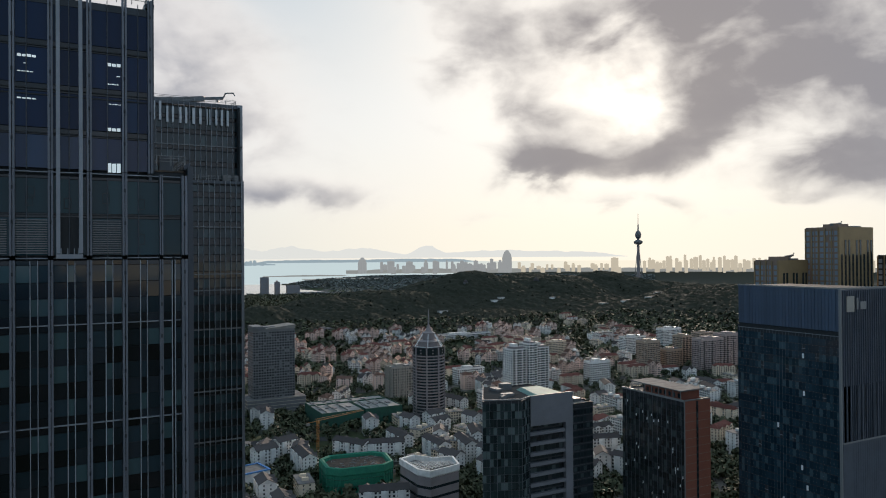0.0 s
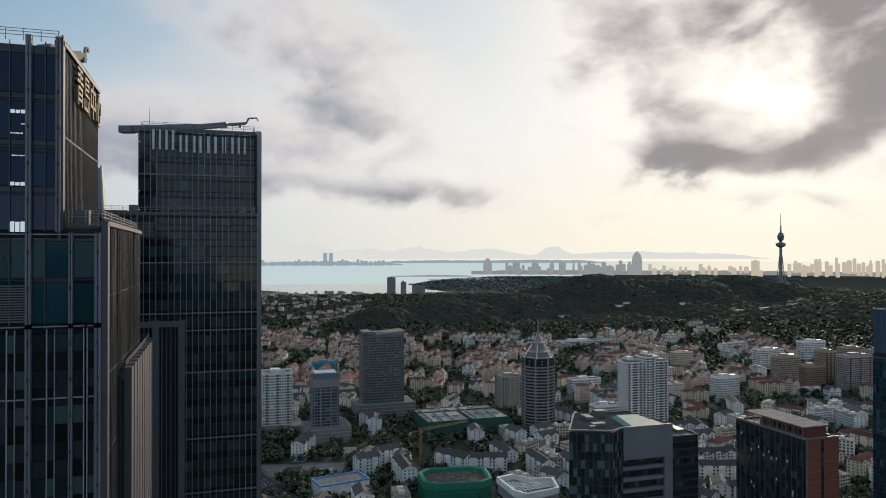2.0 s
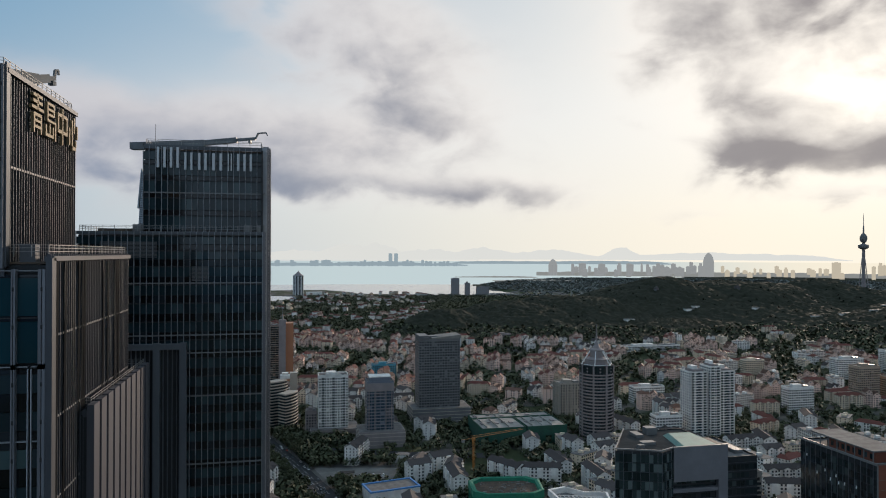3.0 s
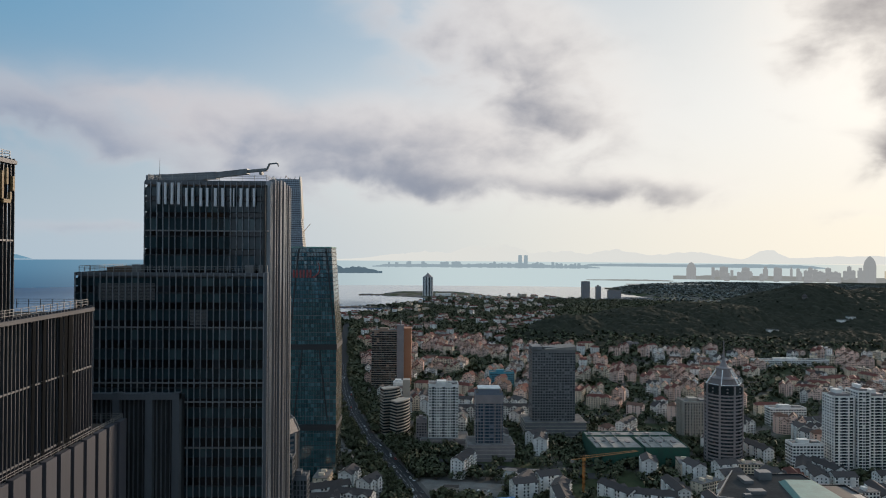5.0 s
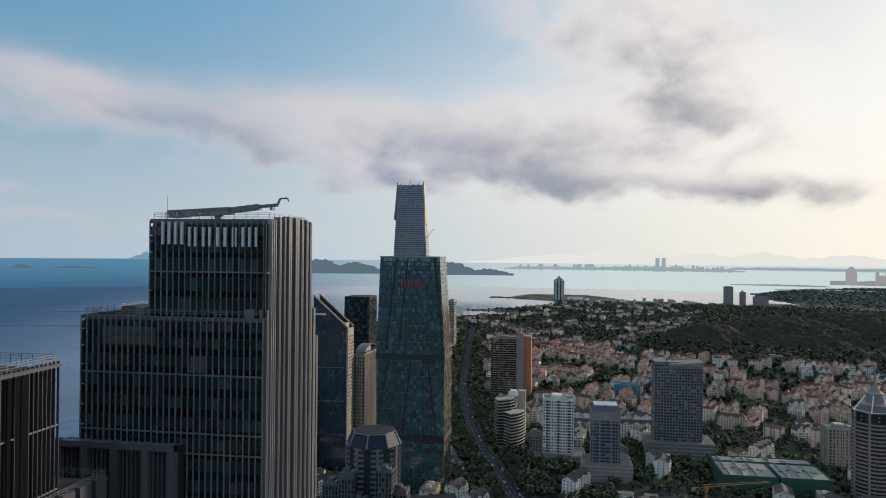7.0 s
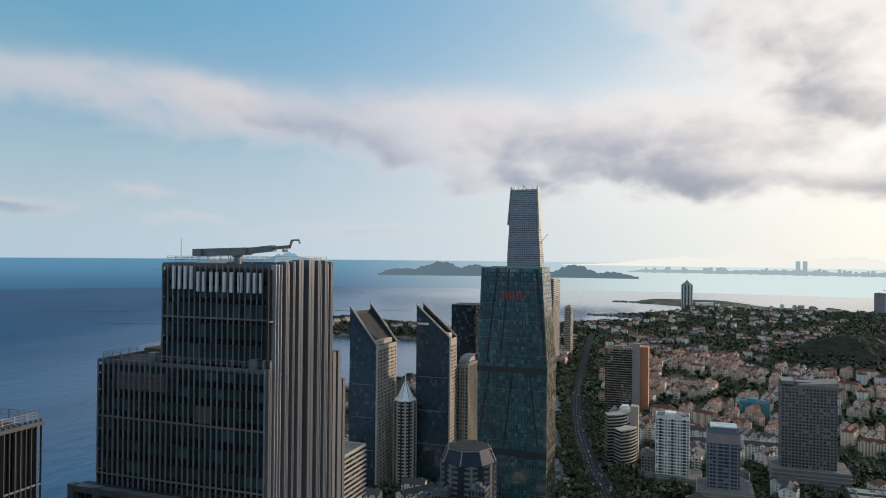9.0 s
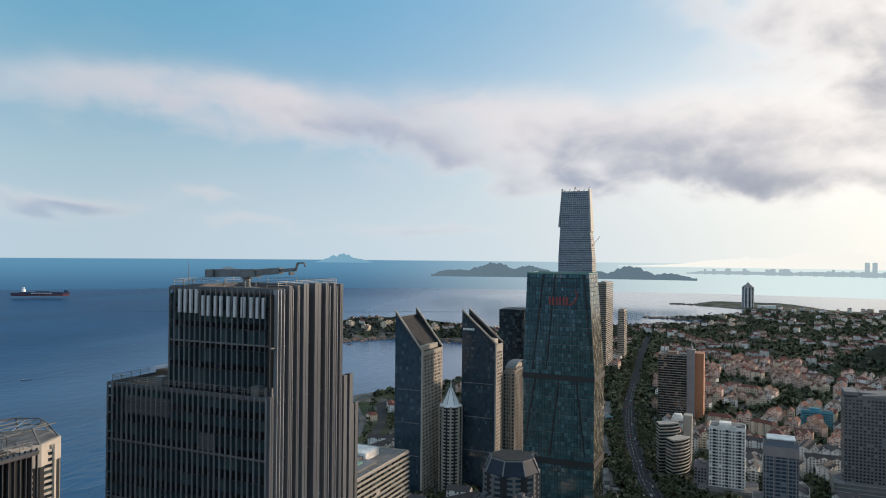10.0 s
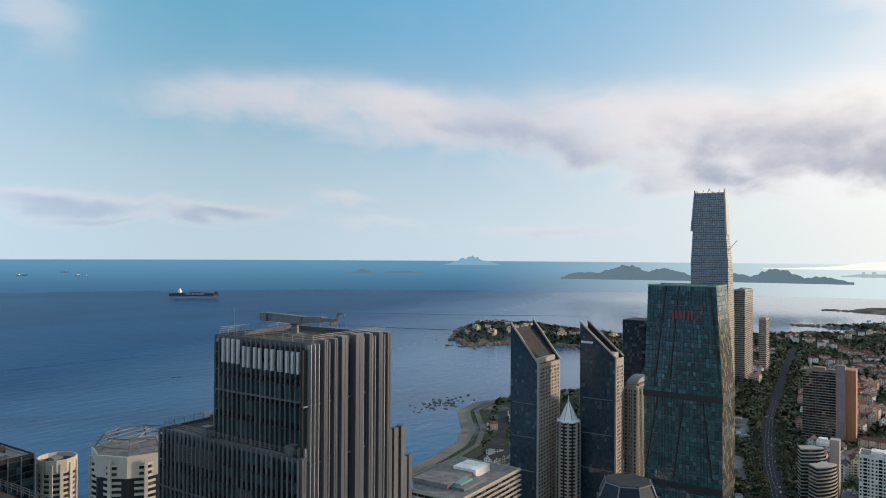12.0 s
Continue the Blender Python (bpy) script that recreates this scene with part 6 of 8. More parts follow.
for x0, y0, x1, y1, z, mat in ((426, 150, 457, 169, 194, "beige_stone"), (459, 127, 497, 152, 217, "beige_stone"), (504, 98, 540, 127, 197, "dark_stone")):
    tw = block_tower("gold_office", x0, y0, x1, y1, z, "bronze glass office tower with gold-brown top frame", "brown_stone" if mat == "beige_stone" else "core", "pane_slate_j", storey=4.0, bay=3.5, pane=(0.7, 0.7), piers=5, ledge=0.3, sides="l", pier_mat="gold_panel")
    put("gold_front", Shape().box(-(x1 - x0) / 2 - 0.3, -(y1 - y0) / 2 - 0.8, -2, (x1 - x0) / 2 + 0.3, -(y1 - y0) / 2 - 0.1, z - 3.0), "gold_panel" if mat == "beige_stone" else "core", tw, "gold-brown metal front")
    for k in range(9):
        u = -(x1 - x0) / 2 + (k + 0.5) * (x1 - x0) / 9
        put("front_slot", Shape().box(u - 0.9, -(y1 - y0) / 2 - 1.0, -2, u + 0.9, -(y1 - y0) / 2 - 0.75, z - (12 if k % 3 else 22)), "pane_j", tw)
roof_crane(449, 158, 194.5, 10, 12, "grey roof crane on a bronze office tower")
roof_crane(476, 140, 217.3, 10, 16, "grey roof crane on a bronze office tower")

# ---- towers of the middle distance ----
at_ = block_tower("apartment_tower", 64, 668, 98, 692, 73, "white slab tower with a grid of small windows", "white", storey=3.2, bay=3.0, pane=(0.5, 0.5), ledge=0.12, podium=9, podium_mat="lilac_stone")
balconies(at_, [(-13.5, -10.5), (-1.5, 1.5), (10.5, 13.5)], -12, 3.2, 21)
put("roof_arch", Shape().box(-9, -12.2, 69, 9, -11.2, 71.5).box(-5, -12.2, 71.5, 5, -11.2, 73), "white", at_)
block_tower("office_wing", 50, 672, 62, 690, 32, "grey low wing beside a white slab tower", "lilac_stone", storey=3.2, bay=3.0, category="office block")
w2 = block_tower("banded_tower", 114, 612, 143, 634, 74, "blue-grey glass tower with pale bands above a stone base", "slate_wall", "pane_blue_j", storey=3.4, bay=4.5, pane=(0.86, 0.6), ledge=0.35, ledge_mat="lilac_stone", podium=18, podium_mat="lilac_stone")
put("upper_cladding", Shape().box(-14.9, -11.4, 60, 14.9, 11.4, 69), "lilac_stone", w2, "plain blue-grey upper storeys")
put("roof_box", Shape().box(-11, -8, 70, 11, 8, 75), "slate_wall", w2)
put("roof_cap", Shape().box(-12, -9, 75, 12, 9, 76), "white", w2)
for x in (-12.5, -6, 6, 12.5):
    put("front_pier", Shape().box(x - 0.5, -12.0, 0, x + 0.5, -10.9, 60), "lilac_stone", w2)
dk = block_tower("concrete_tower", 188, 704, 240, 732, 108, "unfinished dark grey slab tower with open window grid", "dark_stone", storey=3.3, bay=3.3, pane=(0.6, 0.55), ledge=0.25, podium=20, podium_mat="dark_stone")
put("roof_wave", Shape().loft([(-10, -15, 105), (27, -15, 105), (27, 15, 105), (-10, 15, 105)], [(-10, -15, 106), (27, -15, 109.5), (27, 15, 109.5), (-10, 15, 106)]), "concrete", dk, "wavy concrete roof edge")
put("stair_head", Shape().box(-26, -14, 104, -14, 14, 109), "dark_stone", dk)
block_tower("office_block", 362, 676, 392, 700, 52, "beige office block with upright piers", "beige_stone", storey=3.4, bay=3.2, pane=(0.6, 0.6), piers=4, ledge=0.1, category="office block")
for x0, x1, y, z in ((470, 490, 556, 82), (492, 504, 552, 88), (506, 524, 556, 82)):
    rt = block_tower("residential_tower", x0, y, x1, y + 22, z, "white residential tower with bay windows and roof terraces", "white", "pane_blue_j", storey=3.0, bay=4.5, pane=(0.55, 0.5), ledge=0.2, crown=3)
    half = (x1 - x0) / 2
    balconies(rt, [(-half + 0.8, -half + 4.2), (half - 4.2, half - 0.8)] + ([(-1.8, 1.8)] if half > 8 else []), -11, 3.0, int((z - Z0) / 3))
    put("corner_pier", Shape().box(-half - 0.5, -11.8, 0, -half + 0.4, -10.6, z - Z0 + 2), "white", rt)
    put("corner_pier", Shape().box(half - 0.4, -11.8, 0, half + 0.5, -10.6, z - Z0 + 2), "white", rt)
    put("roof_terrace", Shape().box(-half * 0.7, -9, z - Z0, half * 0.7, 6, z - Z0 + 3.2), "lilac_stone", rt)
bt = block_tower("brown_tower", -26, 1010, 18, 1040, 98, "brown tower with white window bands and an orange wing", "brown_stone", "pane_j", storey=3.6, bay=4, pane=(0.95, 0.7), ledge=0.3, ledge_mat="beige_stone", sides="fr")
put("orange_wing", Shape().box(24, -12, -2, 42, 15, 98), "orange_stone", bt, "orange stone wing")
put("slim_shaft", Shape().box(19, -19, -2, 30, -6, 104), "lilac_stone", bt, "slim grey shaft")
for x, y, z in ((-14, -6, 94), (25, -12, 104)):
    put("horn_mast", Shape().tube([(1.6, z), (1.3, z + 4), (0.4, z + 9), (0.15, z + 20)], 8, x, y), "rail", bt)
def terraced_hotel():
    """Two curved wings that step down to the street, each storey a pale slab over a dark window band."""
    t = thing("terraced_hotel", 28, 740, Z0, 0, "cream curved hotel stepping down in rounded terraces", "hotel")
    for sx, cx, cy, rad, start, sweep, top in ((1, -30, 10, 34, -70, 75, 15), (1, -26, -14, 40, -52, 60, 12)):
        for j in range(top):
            cut = sweep * (1 - 0.045 * max(0, j - 5))
            inner, outer = [], []
            for i in range(11):
                a = math.radians(start + cut * i / 10)
                outer.append((cx + rad * math.cos(a), cy + rad * math.sin(a)))
                inner.append((cx + (rad - 14) * math.cos(a), cy + (rad - 14) * math.sin(a)))
            line = outer + inner[::-1]
            put("storey_slab", Shape().prism(line, j * 3.6 - (2 if j == 0 else 0), j * 3.6 + 1.5, 1.0), "beige_stone", t)
            put("window_band", Shape().prism(line, j * 3.6 + 1.5, j * 3.6 + 3.6, 0.985), "pane_j", t)
        put("roof_cap", Shape().prism(line, top * 3.6, top * 3.6 + 1.4, 1.0), "beige_stone", t)
    put("stair_shaft", Shape().box(4, 14, -2, 13, 26, 60), "beige_stone", t)
    put("roof_frame", Shape().box(-8, 8, 54, 4, 22, 58).box(-6, 10, 58, 2, 18, 61), "white", t)
    return t


terraced_hotel()
for name, x0, y0, x1, y1, z, mat, lab in (
        ("slab_block", 884, 640, 935, 660, 61, "mauve_wall", "pale pink slab block with small windows"), ("slab_block", 825, 705, 860, 725, 54, "tan_wall", "beige slab block with balconies"),
        ("slab_block", 925, 860, 975, 880, 40, "white", "white slab block with window bands"), ("slab_block", 870, 700, 905, 720, 38, "tan_wall", "beige apartment slab with flat roof"),
        ("slab_block", 918, 712, 940, 735, 57, "tan_wall", "beige tower block with rounded balconies"), ("slab_block", 950, 650, 990, 675, 64, "mauve_wall", "pink apartment tower in low sun"),
        ("slab_block", 676, 660, 714, 676, 38, "white", "white apartment slab with flat roof"), ("slab_block", 340, 285, 362, 305, 58, "concrete", "grey office block with flat roof"),
        ("slab_block", 700, 1219, 845, 1240, 21, "white", "long low white school building"), ("slab_block", 495, 1405, 530, 1425, 30, "lilac_stone", "blue-grey block at the foot of a hill"),
        ("slab_block", 430, 560, 462, 575, 34, "white", "white apartment block with flat roof"), ("slab_block", 505, 760, 552, 776, 27, "white", "white apartment block with flat roof"),
        ("slab_block", 168, 1030, 208, 1046, 28, "teal_paint", "building wrapped in blue-green sheeting"), ("slab_block", 1010, 760, 1050, 780, 52, "tan_wall", "beige tower block among houses"),
        ("slab_block", 1060, 900, 1110, 920, 45, "white", "white tower block among houses"), ("slab_block", 780, 900, 815, 916, 36, "cream", "cream apartment slab among houses"), ("slab_block", 640, 780, 690, 795, 33, "white", "white apartment slab with window bands")):
    sb = block_tower(name, x0, y0, x1, y1, z, lab, mat, storey=3.2, bay=3.4, pane=(0.68, 0.55), ledge=0.35, category="apartment block")
    if z > 56:
        half = (x1 - x0) / 2
        balconies(sb, [(-half * q - 1.6, -half * q + 1.6) for q in (0.7, 0.0, -0.7)], -(y1 - y0) / 2, 3.2, int((z - Z0) / 3.2), mat=mat)

# green-netted building and building site
gn = thing("netted_building", 205, 396, Z0 - 13, -8, "low building wrapped in green safety net with rubble roof", "building site")
outline = [(-28, -14), (-18, -22), (18, -22), (28, -14), (29, 12), (20, 21), (-20, 21), (-29, 12)]
net = put("net_wall", Shape().prism(outline, -2, 27), "net_green", gn, "green safety net")
ringed = lambda q, z: [(x * q, y * q, z) for x, y in outline]
put("net_rim", Shape().loft(ringed(1.0, 27), ringed(1.035, 28.5), ringed(1.03, 34.0), ringed(0.97, 34.4), ringed(0.9, 33.6), ringed(0.89, 30.95)), "net_green", gn, "rolled green net rim")
for (ax, ay), (bx, by) in zip(outline, outline[1:] + outline[:1]):
    n = max(2, round(math.hypot(bx - ax, by - ay) / 3.2))
    for i in range(n):
        k = i / n
        put("net_fold", Shape().beam(((ax + (bx - ax) * k) * 1.012, (ay + (by - ay) * k) * 1.012, -2), ((ax + (bx - ax) * k) * 1.012, (ay + (by - ay) * k) * 1.012, 29), 0.5), "net_green", net)
for z in (6, 12, 18, 24):
    put("net_tie", Shape().loft(ringed(1.0, z), ringed(1.018, z + 0.3), ringed(1.0, z + 0.6)), "net_dark", net)
put("rubble_roof", Shape().prism([(x * 0.93, y * 0.93) for x, y in outline], 30.4, 31.0), "roof_brown", gn, "bare rubble roof")
for k in range(60):
    x, y = rng.uniform(-21, 21), rng.uniform(-15, 15)
    put("rubble_heap", Shape().box(x, y, 30.7, x + rng.uniform(0.6, 3), y + rng.uniform(0.4, 1.2), 31.2 + rng.random() * 0.8), "concrete", gn)
for k in range(16):
    a = 2 * math.pi * k / 16
    put("scaffold_pole", Shape().box(-0.12, -0.12, -2, 0.12, 0.12, 32), "rail", gn, at=pose(29.6 * math.cos(a), 21.8 * math.sin(a), 0))
for x, y, wx, wy in ((262, 610, 50, 48), (312, 610, 46, 48), (286, 646, 96, 18)):
    st = thing("building_site", x, y, Z0, 0, "netted building site with pale concrete decks", "building site")
    put("net_wall", Shape().box(-wx / 2, -wy / 2, -2, wx / 2, wy / 2, 19), "net_dark", st)
    put("edge_board", Shape().box(-wx / 2, -wy / 2, 19, wx / 2, -wy / 2 + 0.6, 20.0).box(-wx / 2, wy / 2 - 0.6, 19, wx / 2, wy / 2, 20.0).box(-wx / 2, -wy / 2 + 0.6, 19, -wx / 2 + 0.6, wy / 2 - 0.6, 20.0).box(wx / 2 - 0.6, -wy / 2 + 0.6, 19, wx / 2, wy / 2 - 0.6, 20.0), "net_dark", st, "green edge netting")
    for k in range(3):
        put("deck_wall", Shape().box(-wx / 2 + 6 + k * wx / 4, -wy / 2 + 3, 19.4, -wx / 2 + 6.4 + k * wx / 4, wy / 2 - 3, 21.2), "deck_concrete", st)
    put("deck", Shape().box(-wx / 2 + 1.5, -wy / 2 + 1.5, 19, wx / 2 - 1.5, wy / 2 - 1.5, 19.4), "deck_concrete", st)
    for k in range(5):
        put("deck_block", Shape().box(-wx / 2 + 4 + k * wx / 6, -4 + 5 * (k % 2), 19.4, -wx / 2 + 8 + k * wx / 6, 3, 20.6), "roof_grey" if k % 2 else "lilac_stone", st)
fan = thing("fan_roof_hall", 243, 322, Z0 - 9, 0, "white hall with a fan-shaped roof rim and lattice", "hall")
fan_line = [(-20, -10), (-14, -20), (14, -14), (20, 8), (4, 12), (-6, 26), (-20, 22)]
put("wall", Shape().prism(fan_line, -2, 36), "lilac_stone", fan)
ringed = lambda q, z: [(x * q, y * q, z) for x, y in fan_line]
put("rim", Shape().loft(ringed(1.0, 36), ringed(1.04, 37), ringed(1.04, 41.5), ringed(0.95, 41.5), ringed(0.94, 37.4)), "white", fan, "white parapet rim")
fan_top = put("roof", Shape().prism([(x * 0.95, y * 0.95) for x, y in fan_line], 36.8, 37.5), "roof_grey", fan)
for k in range(9):
    put("lattice_bar", Shape().beam((-17 + k * 3.4, -12 + k * 0.8, 39.5), (-15 + k * 3.0, 14 - k * 1.0, 39.5), 0.5), "white", fan_top)
for k in range(6):
    put("lattice_bar", Shape().beam((-17, -8 + k * 4, 39.9), (15, -6 + k * 2.4, 39.9), 0.4), "white", fan_top)
for k in range(3):
    put("window_band", Shape().prism([(x * 1.004, y * 1.004) for x, y in fan_line], 12 + k * 7.6, 14.0 + k * 7.6), "pane_j", fan)
tc = thing("tower_crane", 206, 505, Z0, 22, "orange tower crane over a building site", "tower crane")
mastm = Shape()
for k in range(12):
    mastm.beam((-0.8, -0.8, k * 2.6), (0.8, -0.8, k * 2.6 + 2.6), 0.2).beam((0.8, 0.8, k * 2.6), (-0.8, 0.8, k * 2.6 + 2.6), 0.2)
for x, y in ((-0.8, -0.8), (0.8, -0.8), (0.8, 0.8), (-0.8, 0.8)):
    mastm.box(x - 0.16, y - 0.16, -2, x + 0.16, y + 0.16, 33)
put("mast", mastm, "orange_paint", tc)
jib = Shape().beam((-14, 0, 32), (62, 0, 32), 0.45).beam((-4, 0, 34.2), (60, 0, 33), 0.35)
for k in range(24):
    jib.beam((-2 + k * 2.6, 0, 32), (-0.7 + k * 2.6, 0, 33.8), 0.18)
put("jib", jib, "orange_paint", tc)
put("cab", Shape().box(-1.2, -1.4, 29.5, 1.2, 1.4, 32), "orange_paint", tc)
put("counterweight", Shape().box(-14, -1, 29.5, -11, 1, 32), "concrete", tc)
lb = thing("blue_roof_block", 116, 440, Z0, 12, "low block with a blue sheet-metal roof edge", "low building")
put("wall", Shape().box(-22, -12, -2, 22, 12, 12), "white", lb)
put("roof_edge", Shape().box(-22.5, -12.5, 12, 22.5, -10.8, 13.2).box(-22.5, 10.8, 12, 22.5, 12.5, 13.2).box(-22.5, -10.8, 12, -20.8, 10.8, 13.2).box(20.8, -10.8, 12, 22.5, 10.8, 13.2), "blue_paint", lb, "blue sheet-metal roof edge")
put("roof", Shape().box(-20.8, -10.8, 11.9, 20.8, 10.8, 12.4), "roof_grey", lb)

# paved yards that stay clear of trees: x, y, half length, half width, turn
YARDS = [(-44, 655, 46, 17, 107), (-74, 800, 62, 16, 104), (-108, 1010, 80, 16, 99), (92, 512, 42, 26, -12), (150, 560, 20, 16, -12)]


def in_yard(x, y, grow=0.0):
    for cx, cy, a, b, turn in YARDS:
        c, s_ = math.cos(math.radians(turn)), math.sin(math.radians(turn))
        u, v = (x - cx) * c + (y - cy) * s_, -(x - cx) * s_ + (y - cy) * c
        if abs(u) < a + grow and abs(v) < b + grow:
            return True
    return False


# ---- streets ----
AVENUE = [(68, 430), (60, 468), (36, 556), (-8, 701), (-40, 840), (-60, 950), (-82, 1100), (-101, 1280), (-125, 1500), (-150, 1750), (-180, 2100)]
CROSS = [(-160, 690), (-60, 655), (0, 634), (60, 612), (150, 575), (260, 545)]
SHORE_ROAD = [(-300, 420), (-330, 560), (-345, 700), (-380, 800), (-440, 905), (-430, 1000), (-360, 1120)]


def along(line, step):
    """Places and headings every few metres on a line."""
    out = []
    for (ax, ay), (bx, by) in zip(line, line[1:]):
        n = max(1, int(math.hypot(bx - ax, by - ay) / step))
        for i in range(n):
            out.append((ax + (bx - ax) * i / n, ay + (by - ay) * i / n, math.atan2(by - ay, bx - ax)))
    return out


def ribbon(name, line, off0, off1, lift, mat, label, category, step=12.0, parent=None):
    s = along(line, step)
    pts = []
    for x, y, a in s:
        nx, ny = -math.sin(a), math.cos(a)
        for o in (off0, off1):
            px, py = x + nx * o, y + ny * o
            pts.append((px, py, max(ground_z(px, py), 3.2) + lift))
    shape = Shape()
    shape.v = pts
    shape.f = [(2 * i, 2 * i + 2, 2 * i + 3, 2 * i + 1) for i in range(len(s) - 1)]
    return tagged(put(name, shape, mat, parent), label, category, kind="structure")


road = ribbon("road", AVENUE, -10, 10, 0.35, "asphalt", "wide grey asphalt avenue with several lanes", "road")
ribbon("pavement", AVENUE, 10, 14, 0.5, "paving", "grey paved footway along an avenue", "pavement")
ribbon("pavement_2", AVENUE, -14, -10, 0.5, "paving", "grey paved footway along an avenue", "pavement")
ribbon("road_2", CROSS, -9, 9, 0.42, "asphalt", "grey asphalt cross street", "road")
ribbon("road_3", SHORE_ROAD, -7, 7, 0.4, "asphalt", "asphalt road along the shore", "road")
for off in (-4.0, -0.3, 0.3, 4.0):
    for x, y, a in along(AVENUE[:8], 14.0):
        d = Shape().box(-4.5, off - 0.14, 0, 4.5, off + 0.14, 0.01)
        if abs(off) > 1 or rng.random() < 0.9:
            put("lane_mark", d, "lane", road, at=pose(x, y, ground_z(x, y) + 0.42, 0, 0, math.degrees(a)))


for k, (cx, cy, a, b, turn) in enumerate(YARDS):
    s = Shape()
    n, m = int(a / 5), int(b / 5)
    place = pose(cx, cy, 0, 0, 0, turn)
    corners = lambda u, v: (lambda p: (p.x, p.y, max(ground_z(p.x, p.y), 3.2) + 0.3))(place @ Vector((u, v, 0)))
    for i in range(n):
        for j in range(m):
            u0, u1, v0, v1 = -a + 2 * a * i / n, -a + 2 * a * (i + 1) / n, -b + 2 * b * j / m, -b + 2 * b * (j + 1) / m
            s.face(corners(u0, v0), corners(u1, v0), corners(u1, v1), corners(u0, v1))
    tagged(put("paved_yard_%d" % (k + 1), s, "yard"), "grey concrete yard beside the avenue", "yard", kind="structure")
    for q in range(9 if k < 3 else 3):
        u, v = rng.uniform(-a * 0.9, a * 0.9), rng.uniform(-b * 0.8, b * 0.8)
        if k == 3:
            u = -abs(u)
        x, y, z = corners(u, v)
        w, d, h = rng.uniform(3, 9), rng.uniform(3, 6), rng.uniform(2.6, 6.5)
        shed = thing("site_shed", x, y, z, turn + rng.uniform(-8, 8), "low grey flat-roofed shed in a paved yard", "shed", "sheds in the yards")
        wall = put("wall", Shape().box(-w, -d, -1.5, w, d, h), rng.choice(("concrete", "beige_stone", "white")), shed)
        put("roof", Shape().box(-w - 0.3, -d - 0.3, h, w + 0.3, d + 0.3, h + 0.3), rng.choice(("roof_grey", "roof_dark", "teal_paint" if q == 4 else "roof_grey")), shed)
        put("door", Shape().box(-1.2, -d - 0.08, 0, 1.2, -d, 2.4), "black", wall)


def near_line(x, y, line, reach):
    for (ax, ay), (bx, by) in zip(line, line[1:]):
        ex, ey = bx - ax, by - ay
        k = max(0.0, min(1.0, ((x - ax) * ex + (y - ay) * ey) / (ex * ex + ey * ey)))
        if math.hypot(x - ax - k * ex, y - ay - k * ey) < reach:
            return True
    return False


# footprints that houses and trees keep clear of
TAKEN = []
for ob in list(scene.objects):
    if ob.parent is None and ob.type == "EMPTY":
        xs, ys = [], []
        for c in ob.children:
            if c.type == "MESH" and len(c.data.vertices) < 4000:
                for p in c.bound_box:
                    q = ob.matrix_basis @ c.matrix_basis @ Vector(p)
                    xs.append(q.x)
                    ys.append(q.y)
        if xs:
            TAKEN.append((min(xs) - 6, min(ys) - 6, max(xs) + 6, max(ys) + 6))


def free_many(x, y):
    """The same for arrays of tree places."""
    ok = np.ones(len(x), bool)
    for a, b, c, d in TAKEN:
        ok &= ~((x > a + 3) & (x < c - 3) & (y > b + 3) & (y < d - 3))
    for line, reach in ((AVENUE, 11.0), (CROSS, 9.0), (SHORE_ROAD, 8.0)):
        for (ax, ay), (bx, by) in zip(line, line[1:]):
            ex, ey = bx - ax, by - ay
            k = np.clip(((x - ax) * ex + (y - ay) * ey) / (ex * ex + ey * ey), 0, 1)
            ok &= np.hypot(x - ax - k * ex, y - ay - k * ey) > reach
    return ok


def free(x, y, reach=0.0):
    return not any(a - reach < x < c + reach and b - reach < y < d + reach for a, b, c, d in TAKEN) and not near_line(x, y, AVENUE, 16 + reach) and not near_line(x, y, CROSS, 10 + reach)


